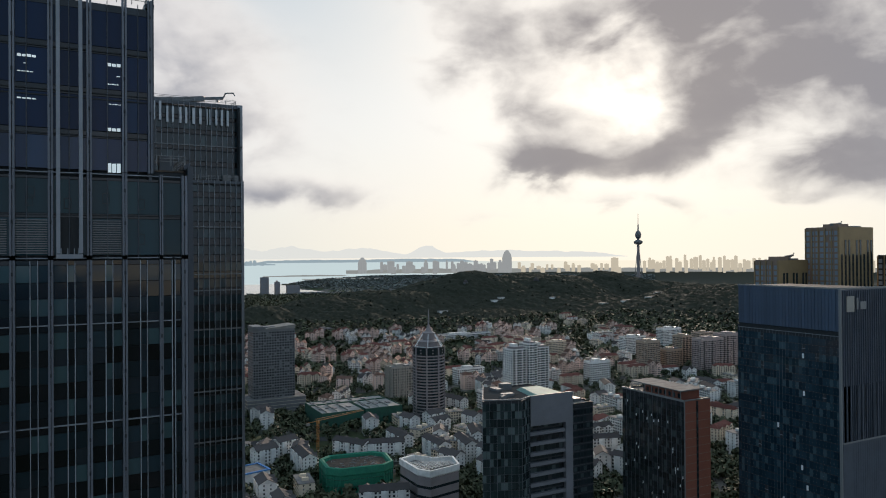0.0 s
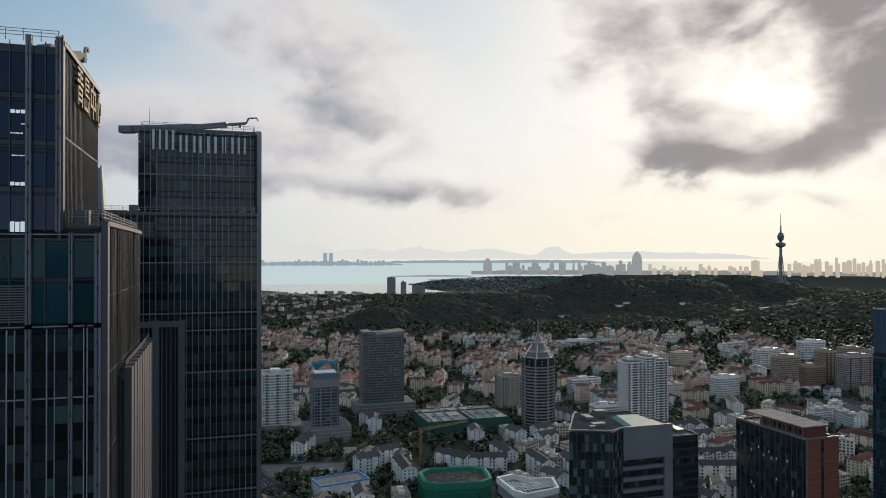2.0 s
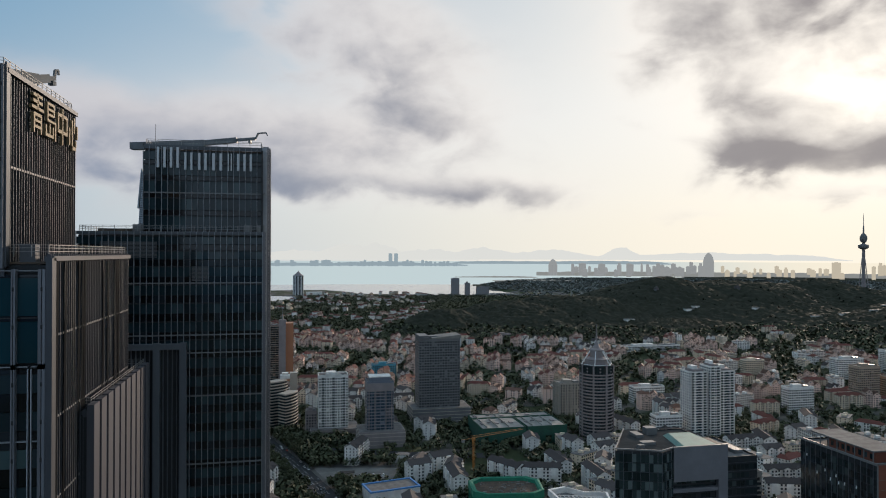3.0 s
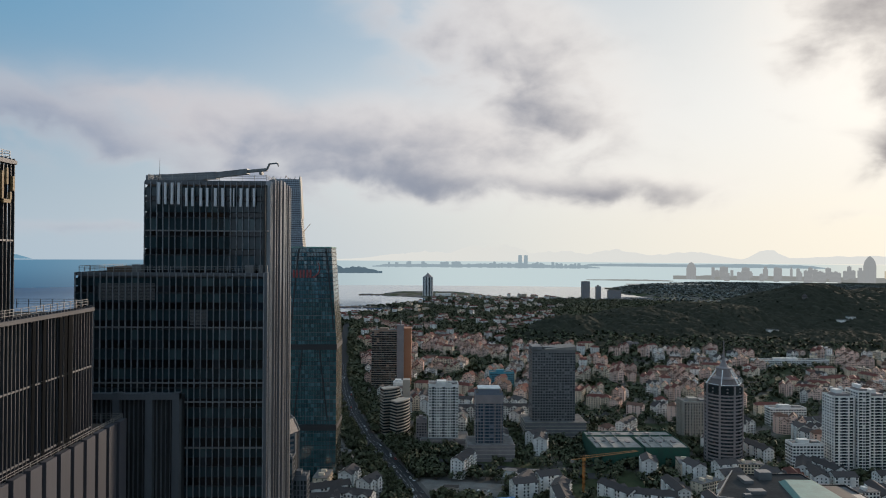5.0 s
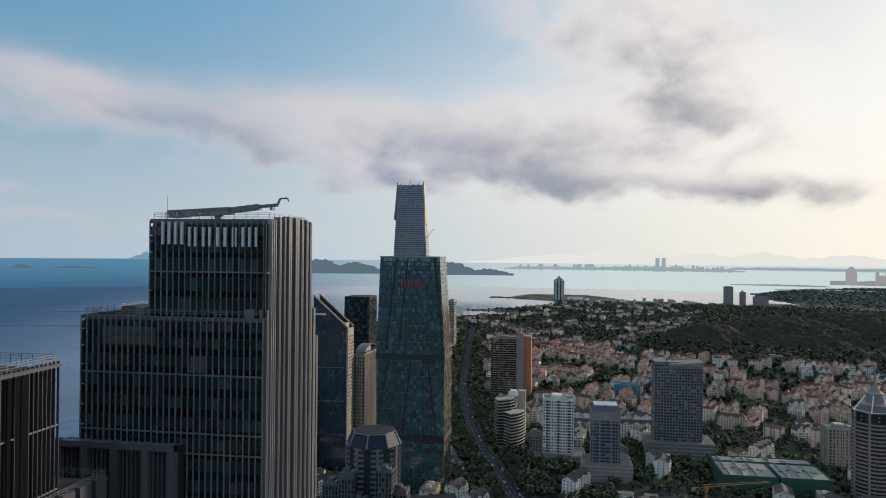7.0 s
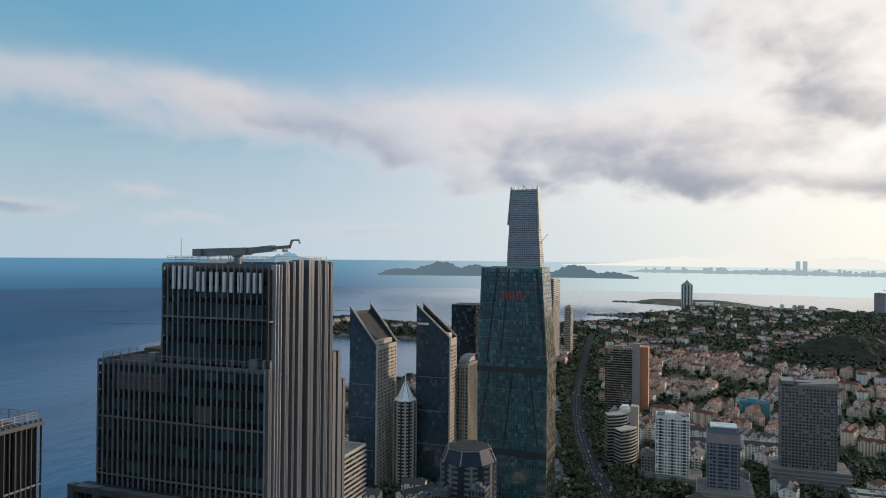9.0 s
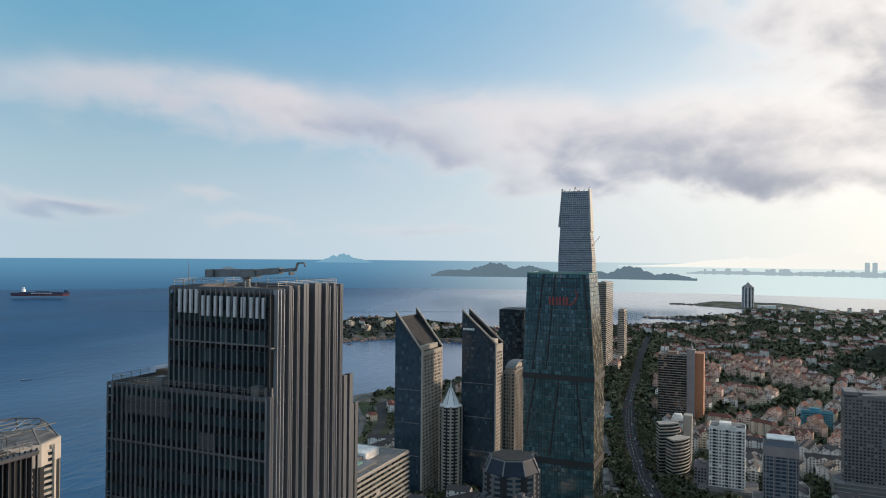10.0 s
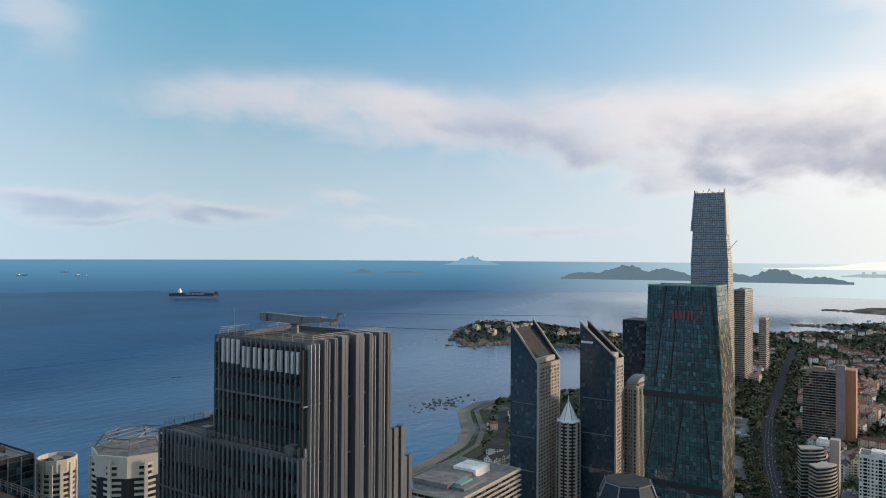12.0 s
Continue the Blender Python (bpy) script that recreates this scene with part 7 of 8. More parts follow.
# ---- houses ----
def house_shapes(length, width, storeys, roof, storey=3.0, step=0, win=0.5):
    """Walls, roof and windows of a house centred on its foot; step: how often the front juts out."""
    h = storeys * storey
    a, b = length / 2, width / 2
    front, back, jut = [], [], length / max(step, 1) * 0.28
    tops, panes = [], Shape()
    gables = []
    for k in range(step):
        u = -a + (k + 0.5) * length / step
        front += [(u - jut, -b), (u - jut, -b - 1.6), (u + jut, -b - 1.6), (u + jut, -b)]
        back += [(u - jut * 0.8, b), (u - jut * 0.8, b + 1.2), (u + jut * 0.8, b + 1.2), (u + jut * 0.8, b)]
        if roof != "flat":
            w, r = length / step * 0.32, 2.0
            gables.append((u, w, r))
            vee = lambda y: [(u - w - 0.3, y, h - 0.2), (u, y, h + r), (u + w + 0.3, y, h - 0.2), (u + w + 0.3, y, h + 0.2), (u, y, h + r + 0.4), (u - w - 0.3, y, h + 0.2)]
            tops.append(("dormer_roof", Shape().loft(vee(-b - 2.0), vee(0))))
    walls = Shape().prism([(-a, -b), *front, (a, -b), (a, b), *reversed(back), (-a, b)], -6, h)
    for u, w, r in gables:
        walls.loft([(u - w, -b - 1.6, h - 0.05), (u + w, -b - 1.6, h - 0.05), (u, -b - 1.6, h + r)], [(u - w, 0, h - 0.05), (u + w, 0, h - 0.05), (u, 0, h + r)])
    if roof == "gable":
        r = width * 0.27
        walls.loft([(-a, -b, h - 0.05), (-a, b, h - 0.05), (-a, 0, h + r)], [(a, -b, h - 0.05), (a, b, h - 0.05), (a, 0, h + r)])
        vee = lambda x: [(x, -b - 0.6, h - 0.25), (x, 0, h + r), (x, b + 0.6, h - 0.25), (x, b + 0.6, h + 0.15), (x, 0, h + r + 0.4), (x, -b - 0.6, h + 0.15)]
        tops.append(("roof", Shape().loft(vee(-a - 0.5), vee(a + 0.5))))
    elif roof == "hip":
        r = width * 0.32
        tops.append(("roof", Shape().loft([(-a - 0.6, -b - 0.6, h), (a + 0.6, -b - 0.6, h), (a + 0.6, b + 0.6, h), (-a - 0.6, b + 0.6, h)], [(-a + b * 0.8, -0.1, h + r), (a - b * 0.8, -0.1, h + r), (a - b * 0.8, 0.1, h + r), (-a + b * 0.8, 0.1, h + r)])))
    else:
        tops.append(("roof", Shape().box(-a - 0.3, -b - 0.3, h, a + 0.3, b + 0.3, h + 0.5)))
        for q in (-0.5, 0.3):
            tops.append(("stair_head", Shape().box(a * q, -b * 0.4, h + 0.5, a * (q + 0.2), b * 0.4, h + 2.9)))
    n = max(2, round(length / 3.4))
    for side in (-1, 1):
        for j in range(storeys):
            for i in range(n):
                u = -a + (i + 0.5) * length / n
                inset = 0.0
                for k in range(step):
                    c = -a + (k + 0.5) * length / step
                    if side < 0 and abs(u - c) < length / step * 0.28:
                        inset = 1.6
                y = side * (b + inset + 0.05)
                panes.face((u - win * side * -1, y, j * storey + 0.8), (u + win * side * -1, y, j * storey + 0.8), (u + win * side * -1, y, j * storey + 2.5), (u - win * side * -1, y, j * storey + 2.5))
    for side in (-1, 1):
        for j in range(storeys):
            for v in (-b * 0.62, 0, b * 0.62) if width < 12.5 else (-b * 0.4, b * 0.4):
                x = side * (a + 0.05)
                panes.face((x, v - 0.6 * side, j * storey + 0.9), (x, v + 0.6 * side, j * storey + 0.9), (x, v + 0.6 * side, j * storey + 2.3), (x, v - 0.6 * side, j * storey + 2.3))
    return walls, tops, panes


def house_kind(key, length, width, storeys, roof, wall, tile, label, step=0, win=0.85, group=""):
    walls, tops, panes = house_shapes(length, width, storeys, roof, 3.0, step, win)
    ob = put("apartment_house" if storeys > 3 else "villa", walls, wall)
    tagged(ob, label, "apartment house" if storeys > 3 else "villa", group or "houses of the old town")
    cover = Shape()
    for name, s in tops:
        if name == "stair_head":
            put(name, s, wall, ob)
            continue
        n = len(cover.v)
        cover.v += s.v
        cover.f += [tuple(n + i for i in f) for f in s.f]
    put("roof", cover, tile, ob)
    tagged(put("glazing", panes, "window", ob), kind="stuff")
    if storeys > 3:
        rails, n = Shape(), max(2, round(length / 6.8))
        for j in range(1, storeys):
            for i in range(n):
                u, front = (i + 0.5) * length / n - length / 2, -width / 2 - (1.6 if step else 0)
                rails.box(u - 1.5, front - 1.0, j * 3.0 - 0.1, u + 1.5, front, j * 3.0 + 0.08).box(u - 1.5, front - 1.0, j * 3.0 + 0.08, u + 1.5, front - 0.9, j * 3.0 + 0.85)
                if (i + j) % 3 == 0:
                    rails.box(u + 1.9, front - 0.5, j * 3.0 + 0.3, u + 2.7, front, j * 3.0 + 0.9)
        tagged(put("balcony_rail", rails, wall, ob), kind="stuff")
    return ob, length, width


def cluster_kind(seed, units, storeys, wall, tile, label, wide=9.5, deep=13.0):
    """Gabled units side by side, stepped in depth and height, gables to the street."""
    g = random.Random(seed)
    unit_walls, unit_roofs, panes = [], [], Shape()
    for k in range(units):
        u, off, n = (k - (units - 1) / 2) * wide, g.uniform(-3.5, 3.5), storeys + g.choice((-1, 0, 0, 1))
        h, a, b, r = n * 3.0, wide / 2, deep / 2, wide * g.uniform(0.42, 0.55)
        end = lambda y: [(u - a, y, -8), (u + a, y, -8), (u + a, y, h), (u, y, h + r), (u - a, y, h)]
        unit_walls.append(Shape().loft(end(off - b), end(off + b)))
        eave = lambda y: [(u - a - 0.4, y, h - 0.3), (u, y, h + r + 0.02), (u + a + 0.4, y, h - 0.3), (u + a + 0.4, y, h + 0.1), (u, y, h + r + 0.45), (u - a - 0.4, y, h + 0.1)]
        unit_roofs.append(Shape().loft(eave(off - b - 0.5), eave(off + b + 0.5)))
        for j in range(n):
            z = j * 3.0
            for y, c in ((off - b - 0.04, 0.0), (off - b - 0.04, -a * 0.72), (off - b - 0.04, a * 0.72)):
                if c == 0.0 and j > n - 2:
                    continue
                w = 1.5 if c == 0.0 else 0.65
                panes.face((u + c - w, y, z + 0.9), (u + c + w, y, z + 0.9), (u + c + w, y, z + 2.4), (u + c - w, y, z + 2.4))
            for q in (-1, 1):
                for v in (-b * 0.55, 0.0, b * 0.55):
                    x = u + q * (a + 0.04)
                    panes.face((x, off + v - 0.7 * q, z + 0.9), (x, off + v + 0.7 * q, z + 0.9), (x, off + v + 0.7 * q, z + 2.3), (x, off + v - 0.7 * q, z + 2.3))
        panes.face((u - 0.8, off - b - 0.04, h + 0.3), (u + 0.8, off - b - 0.04, h + 0.3), (u + 0.8, off - b - 0.04, h + 1.7), (u - 0.8, off - b - 0.04, h + 1.7))
    ob = thing("apartment_house", 0, 0, 0, 0, label, "apartment house", "houses of the old town")
    for w_, r_ in zip(unit_walls, unit_roofs):
        put("gabled_wing", w_, wall, ob)
        put("roof", r_, tile, ob)
    tagged(put("glazing", panes, "window", ob), kind="stuff")
    return ob, units * wide, deep + 5


KINDS = {
    "row_white": house_kind("a", 38, 12, 6, "gable", "white", "tile_dark", "long white apartment house with a dark pitched roof", 3),
    "row_cream": house_kind("b", 34, 12, 6, "hip", "cream", "tile_red", "cream apartment house with a red tiled roof", 3),
    "short_white": house_kind("c", 22, 13, 6, "gable", "white", "tile_dark", "white apartment house with stepped gables", 2),
    "pink_gable": cluster_kind(1, 3, 6, "pink", "tile_orange", "stepped row of pink gabled apartment houses"),
    "pink_tall": cluster_kind(2, 2, 7, "pink", "tile_red", "tall pair of pink gabled apartment houses"),
    "pink_low": house_kind("d2", 22, 11, 5, "gable", "pink", "tile_orange", "pink apartment house with a steep gable", 2),
    "cream_gable": cluster_kind(3, 3, 5, "cream", "tile_red", "stepped row of cream gabled apartment houses"),
    "white_gable": cluster_kind(4, 2, 6, "white", "tile_dark", "pair of white gabled apartment houses"),
    "pink_block": house_kind("e", 15, 13, 7, "hip", "pink", "tile_orange", "tall pink apartment house with orange hip roof", 1),
    "white_block": house_kind("f", 16, 13, 6, "hip", "white", "tile_red", "white apartment house with red hip roof", 1),
    "flat_white": house_kind("g", 34, 13, 7, "flat", "white", "roof_grey", "white flat-roofed apartment house with rows of windows", 0, 1.0),
    "flat_cream": house_kind("h", 26, 13, 5, "flat", "cream", "roof_grey", "cream flat-roofed house with rows of windows", 0, 1.0),
    "red_row": house_kind("i", 30, 11, 4, "hip", "white", "tile_red", "low white row house with a bright red roof", 2),
    "villa": house_kind("j", 13, 11, 3, "hip", "cream", "tile_red", "cream villa with a red hip roof among trees", 1),
}
used = {k: 0 for k in KINDS}


def place_house(key, x, y, turn):
    ob = KINDS[key][0]
    m = pose(x, y, ground_z(x, y), 0, 0, turn)
    if used[key] == 0:
        ob.matrix_basis = m
    else:
        copy_thing(ob, m)
    used[key] += 1


def grove(x, y):
    """Where trees stand in place of houses, in winding belts."""
    return 0.5 + 0.3 * math.sin(x * 0.021 + 2.2 * math.sin(y * 0.009)) + 0.3 * math.sin(y * 0.024 + 1.7 * math.sin(x * 0.013 + 1.0)) * math.cos(x * 0.008 + 0.4)


def zone(x, y):
    """What stands where: kinds of houses, spacing along and across, share built, heading."""
    dx, dy = x - EYE[0], y - EYE[1]
    d, a = math.hypot(dx, dy), math.degrees(math.atan2(dx, dy))
    if d < 480 or a < -24 or a > 62 or x < -330:
        return None
    if d > 1690 and 10.5 < a < 36.5 and d > 1690 + 60 * abs(a - 22) / 10:
        return None
    if grove(x, y) > (0.42 if d > 1900 else (0.56 if d > 820 else 0.85)):
        return None
    if a > 30 and d > 640:
        if d < 1000:
            return ("row_white", "flat_white", "red_row", "row_cream", "short_white", "flat_cream"), 42, 36, 0.8, 12
        return ("flat_white", "row_cream", "pink_gable", "white_gable", "pink_gable", "flat_cream", "red_row"), 34, 42, 0.88, -10
    if d < 820:
        return ("row_white", "row_white", "short_white", "short_white", "flat_cream"), 35, 30, 0.92, 8
    if d < 1000:
        return ("short_white", "row_white", "white_gable", "pink_block"), 32, 36, 0.78, 4
    if d < 1750:
        return ("pink_gable", "pink_tall", "white_gable", "pink_low", "cream_gable", "pink_tall", "white_gable", "white_block", "row_cream"), 29, 38, 0.84, -14
    if d < 2400:
        return ("villa", "red_row", "pink_low", "white_block", "villa"), 30, 40, 0.6, 20
    return ("villa", "flat_cream", "red_row", "white_block"), 38, 44, 0.42, 0


SPOTS = []
seen_cells = set()
for gx in range(-40, 130):
    for gy in range(0, 215):
        x, y = gx * 9.0 + 4, 300 + gy * 15.0
        found = zone(x, y)
        if not found:
            continue
        kinds, lengthwise, across, share, turn = found
        c, s_ = math.cos(math.radians(turn)), math.sin(math.radians(turn))
        u, v = x * c + y * s_, -x * s_ + y * c
        cell = (turn, lengthwise, round(u / lengthwise), round(v / across))
        if cell in seen_cells:
            continue
        seen_cells.add(cell)
        if rng.random() > share:
            continue
        u, v = (cell[2] + rng.uniform(-0.28, 0.28)) * lengthwise, (cell[3] + rng.uniform(-0.34, 0.34)) * across
        x, y = u * c - v * s_, u * s_ + v * c
        key = rng.choice(kinds)
        SPOTS.append((x, y, key, turn + (75 if ("row_white" in key or "short" in key) and rng.random() < 0.6 else 0 if "gable" in key or "tall" in key else rng.choice((0, 90, 180))) + rng.uniform(-28, 28)))
xs, ys = np.array([p[0] for p in SPOTS]), np.array([p[1] for p in SPOTS])
heights, shore = land_height(xs, ys), coast_distance(xs, ys)
HOUSES = [(x, y, k, t_) for (x, y, k, t_), h, s_ in zip(SPOTS, heights, shore) if s_ > 40 and h < (16 if x < 1150 else 34) and free(x, y, KINDS[k][1] * 0.38) and not near_line(x, y, AVENUE, 42) and not in_yard(x, y, 14)]
HOUSES.sort(key=lambda p: math.hypot(p[0] - EYE[0], p[1] - EYE[1]))
SINGLE = 250
for x, y, key, turn in HOUSES[:SINGLE]:
    place_house(key, x, y, turn)
# the farther houses, too small to pick apart, one sheet for each surface
joined = {}
for x, y, key, turn in HOUSES[SINGLE:]:
    ob = KINDS[key][0]
    m = pose(x, y, ground_z(x, y), 0, 0, turn)
    for o in (ob, *ob.children):
        if o.type != "MESH":
            continue
        joined.setdefault(o.data.materials[0].name, []).append((o.data, m))
cache = {}
for mat_name, items in joined.items():
    vs, fs, base = [], [], 0
    for data, m in items:
        if data.name not in cache:
            co = np.empty(len(data.vertices) * 3)
            data.vertices.foreach_get("co", co)
            cache[data.name] = (co.reshape(-1, 3), [tuple(p.vertices) for p in data.polygons])
        co, polys = cache[data.name]
        mm = np.array(m)
        vs.append(co @ mm[:3, :3].T + mm[:3, 3])
        fs += [tuple(base + i for i in p) for p in polys]
        base += len(co)
    me = bpy.data.meshes.new("far_houses")
    me.from_pydata(np.concatenate(vs).tolist(), [], fs)
    me.materials.append(bpy.data.materials[mat_name])
    tagged(new("far_houses", me), "far crowded houses of the old town", "houses", kind="stuff")
for key, (ob, _, _) in KINDS.items():
    if used[key] == 0:
        place_house(key, 560 + 40 * len(key), 1010, 0)

# ---- cars on the avenue ----
def car_kind(mat, label):
    t = thing("car", 0, 0, 0, 0, label, "car", "cars on the avenue")
    body = Shape().loft([(-2.3, -0.9, 0.35), (2.3, -0.9, 0.35), (2.3, 0.9, 0.35), (-2.3, 0.9, 0.35)], [(-2.35, -0.92, 0.75), (2.35, -0.92, 0.7), (2.35, 0.92, 0.7), (-2.35, 0.92, 0.75)], [(-2.2, -0.85, 0.98), (2.2, -0.85, 0.9), (2.2, 0.85, 0.9), (-2.2, 0.85, 0.98)])
    put("body", body, mat, t)
    put("cabin", Shape().loft([(-1.7, -0.8, 0.95), (1.2, -0.8, 0.93), (1.2, 0.8, 0.93), (-1.7, 0.8, 0.95)], [(-1.2, -0.68, 1.48), (0.5, -0.68, 1.48), (0.5, 0.68, 1.48), (-1.2, 0.68, 1.48)]), "pane", t)
    put("roof_panel", Shape().box(-1.15, -0.66, 1.47, 0.45, 0.66, 1.52), mat, t)
    wheel = Shape().tube([(0.33, -0.1), (0.33, 0.1)], 10).mesh("wheel")
    wheel.materials.append(MAT["black"])
    for x in (-1.4, 1.4):
        for y in (-0.86, 0.86):
            put("wheel", wheel, "black", t, at=pose(x, y, 0.33, 90))
    return t


CARS = [car_kind("white_paint", "white car on a grey avenue"), car_kind("crane", "dark grey car on a grey avenue"), car_kind("rail", "silver car on a grey avenue"), car_kind("red_paint", "red car on a grey avenue")]
fresh = [True] * len(CARS)
for x, y, a in along(AVENUE[:8], 9.0):
    for off in (-8.6, -5.6, -2.2, 2.2, 5.6, 8.6):
        if rng.random() < (0.17 if y < 760 else 0.05):
            k = rng.choice((0, 0, 1, 1, 2, 2, 3) if rng.random() < 0.5 else (0, 1, 2))
            px, py = x - math.sin(a) * off + rng.uniform(-2, 2), y + math.cos(a) * off
            m = pose(px, py, max(ground_z(px, py), 3.2) + 0.36, 0, 0, math.degrees(a) + (180 if off < 0 else 0))
            if fresh[k]:
                CARS[k].matrix_basis, fresh[k] = m, False
            else:
                copy_thing(CARS[k], m)
for q in range(22):
    cx, cy, a, b, turn = YARDS[3] if q < 16 else YARDS[0]
    p = pose(cx, cy, 0, 0, 0, turn) @ Vector((a * 0.1 + (q % 8) * 3.2 if q < 16 else -20 + (q % 8) * 6.0, -12 + 14 * (q // 8) if q < 16 else 10, 0))
    copy_thing(CARS[q % 3], pose(p.x, p.y, max(ground_z(p.x, p.y), 3.2) + 0.3, 0, 0, turn + 90))
for k, ob in enumerate(CARS):
    if fresh[k]:
        ob.matrix_basis = pose(10 + 6 * k, 640, ground_z(10, 640) + 0.43)

# ---- trees ----
def leaf_cloud(centres, radii, leaves, size, seed, squash=0.8, level=1.0):
    """Many small tilted leaf clumps in ragged crowns: arrays of points and quads."""
    g = np.random.default_rng(seed)
    n = len(centres)
    way = g.normal(size=(n, leaves, 3))
    way /= np.linalg.norm(way, axis=2, keepdims=True)
    lobes = 0.62 + 0.38 * np.sin(way[..., 0:1] * 3.1 + g.uniform(0, 6, (n, 1, 1))) * np.cos(way[..., 1:2] * 2.7 + g.uniform(0, 6, (n, 1, 1)))
    out = way * (g.uniform(0.35, 1.0, (n, leaves, 1)) ** 0.5) * lobes * 1.25
    out[..., 2] *= squash
    mid = centres[:, None, :] + out * radii[:, None, None]
    u = g.normal(size=(n, leaves, 3)) * (1.0, 1.0, level)
    u /= np.linalg.norm(u, axis=2, keepdims=True)
    v = np.cross(u, way + 0.3 * g.normal(size=way.shape))
    v *= (1.0, 1.0, level)
    v /= np.linalg.norm(v, axis=2, keepdims=True) + 1e-9
    s = (size * g.uniform(0.6, 1.3, (n, leaves, 1))) * (radii[:, None, None] / radii.mean())
    quad = np.stack([mid - u * s - v * s * 0.7, mid + u * s - v * s * 0.5, mid + u * s * 0.8 + v * s, mid - u * s * 0.7 + v * s * 0.8], 2)
    return quad.reshape(-1, 3)


def leaf_object(name, pts, mat, label, category, level=None):
    """Leaf quads as one mesh; level: how far the leaves are shaded like an even canopy, 0 to 1."""
    n = len(pts) // 4
    if level is not None:
        quads = pts.reshape(-1, 4, 3)
        down = np.cross(quads[:, 1] - quads[:, 0], quads[:, 2] - quads[:, 0])[:, 2] < 0
        quads[down] = quads[down][:, ::-1]
        pts = quads.reshape(-1, 3)
    me = bpy.data.meshes.new(name)
    me.vertices.add(len(pts))
    me.vertices.foreach_set("co", pts.astype(np.float32).ravel())
    me.loops.add(4 * n)
    me.loops.foreach_set("vertex_index", np.arange(4 * n, dtype=np.int32))
    me.polygons.add(n)
    me.polygons.foreach_set("loop_start", np.arange(0, 4 * n, 4, dtype=np.int32))
    me.update(calc_edges=True)
    me.materials.append(MAT[mat])
    if level is not None:
        own = np.empty(3 * n)
        me.polygons.foreach_get("normal", own)
        own = own.reshape(-1, 3)
        own[own[:, 2] < 0] *= -1
        own = own * (1 - level) + np.array((0, 0, level))
        own /= np.linalg.norm(own, axis=1, keepdims=True)
        me.polygons.foreach_set("use_smooth", [True] * n)
        me.normals_split_custom_set_from_vertices(np.repeat(own, 4, axis=0).tolist())
    return tagged(new(name, me), label, category, kind="stuff")


gen = np.random.default_rng(11)


def scattered(count, r0, r1, a0, a1):
    d = np.sqrt(gen.uniform(r0 * r0, r1 * r1, count))
    a = np.radians(gen.uniform(a0, a1, count))
    return EYE[0] + np.sin(a) * d, EYE[1] + np.cos(a) * d


# town trees between the houses
houses_xy = np.array([(p[0], p[1]) for p in HOUSES])
x, y = scattered(48000, 470, 3450, -26, 62)
x2, y2 = scattered(5200, 440, 900, -26, 62)
x, y = np.concatenate([x, x2]), np.concatenate([y, y2])
extra = along(AVENUE, 2.2)
ex = np.array([(p[0] - math.sin(p[2]) * o, p[1] + math.cos(p[2]) * o) for p in extra for o in (rng.choice((-1, 1)) * rng.uniform(14, 44), rng.choice((-1, 1)) * rng.uniform(13, 30))])
x, y = np.concatenate([x, ex[:, 0]]), np.concatenate([y, ex[:, 1]])
keep = coast_distance(x, y) > 18
x, y = x[keep], y[keep]
cells = {}
for i, (hx, hy) in enumerate(houses_xy):
    cells.setdefault((int(hx // 30), int(hy // 30)), []).append(i)


def clear_of_houses(px, py):
    cx, cy = int(px // 30), int(py // 30)
    for i in (-1, 0, 1):
        for j in (-1, 0, 1):
            for k in cells.get((cx + i, cy + j), ()):
                hx, hy, key, turn = HOUSES[k]
                c, s_ = math.cos(math.radians(turn)), math.sin(math.radians(turn))
                u, v = (px - hx) * c + (py - hy) * s_, -(px - hx) * s_ + (py - hy) * c
                if abs(u) < KINDS[key][1] / 2 + 1.5 and abs(v) < KINDS[key][2] / 2 + 2.5:
                    return False
    return True


keep = free_many(x, y) & np.array([not in_yard(px, py) for px, py in zip(x, y)])
x, y = x[keep], y[keep]
keep = np.array([clear_of_houses(px, py) for px, py in zip(x, y)])
x, y = x[keep], y[keep]
z = land_height(x, y)
town = z < 30
r = gen.uniform(3.6, 6.6, town.sum())
near = np.hypot(x[town] - EYE[0], y[town] - EYE[1]) < 1150
c = np.stack([x[town], y[town], z[town] + r * 1.15], 1)
leaf_object("town_trees", leaf_cloud(c[near], r[near], 44, 1.2, 3, 0.8, 0.8), "leaf", "dense green town trees between houses", "trees", 0.45)
leaf_object("town_trees", leaf_cloud(c[~near], r[~near] * 1.15, 13, 2.4, 4, 0.7, 0.7), "leaf", "dense green town trees between far houses", "trees", 0.6)
stems = Shape()
for px, py, pz, pr in zip(x[town][near], y[town][near], z[town][near], r[near]):
    stems.loft([(px - 0.25, py - 0.2, pz - 1), (px + 0.25, py - 0.2, pz - 1), (px, py + 0.28, pz - 1)], [(px - 0.12, py - 0.1, pz + pr), (px + 0.12, py - 0.1, pz + pr), (px, py + 0.14, pz + pr)])
tagged(put("tree_stems", stems, "bark"), "thin brown stems of town trees", "trees", kind="stuff")

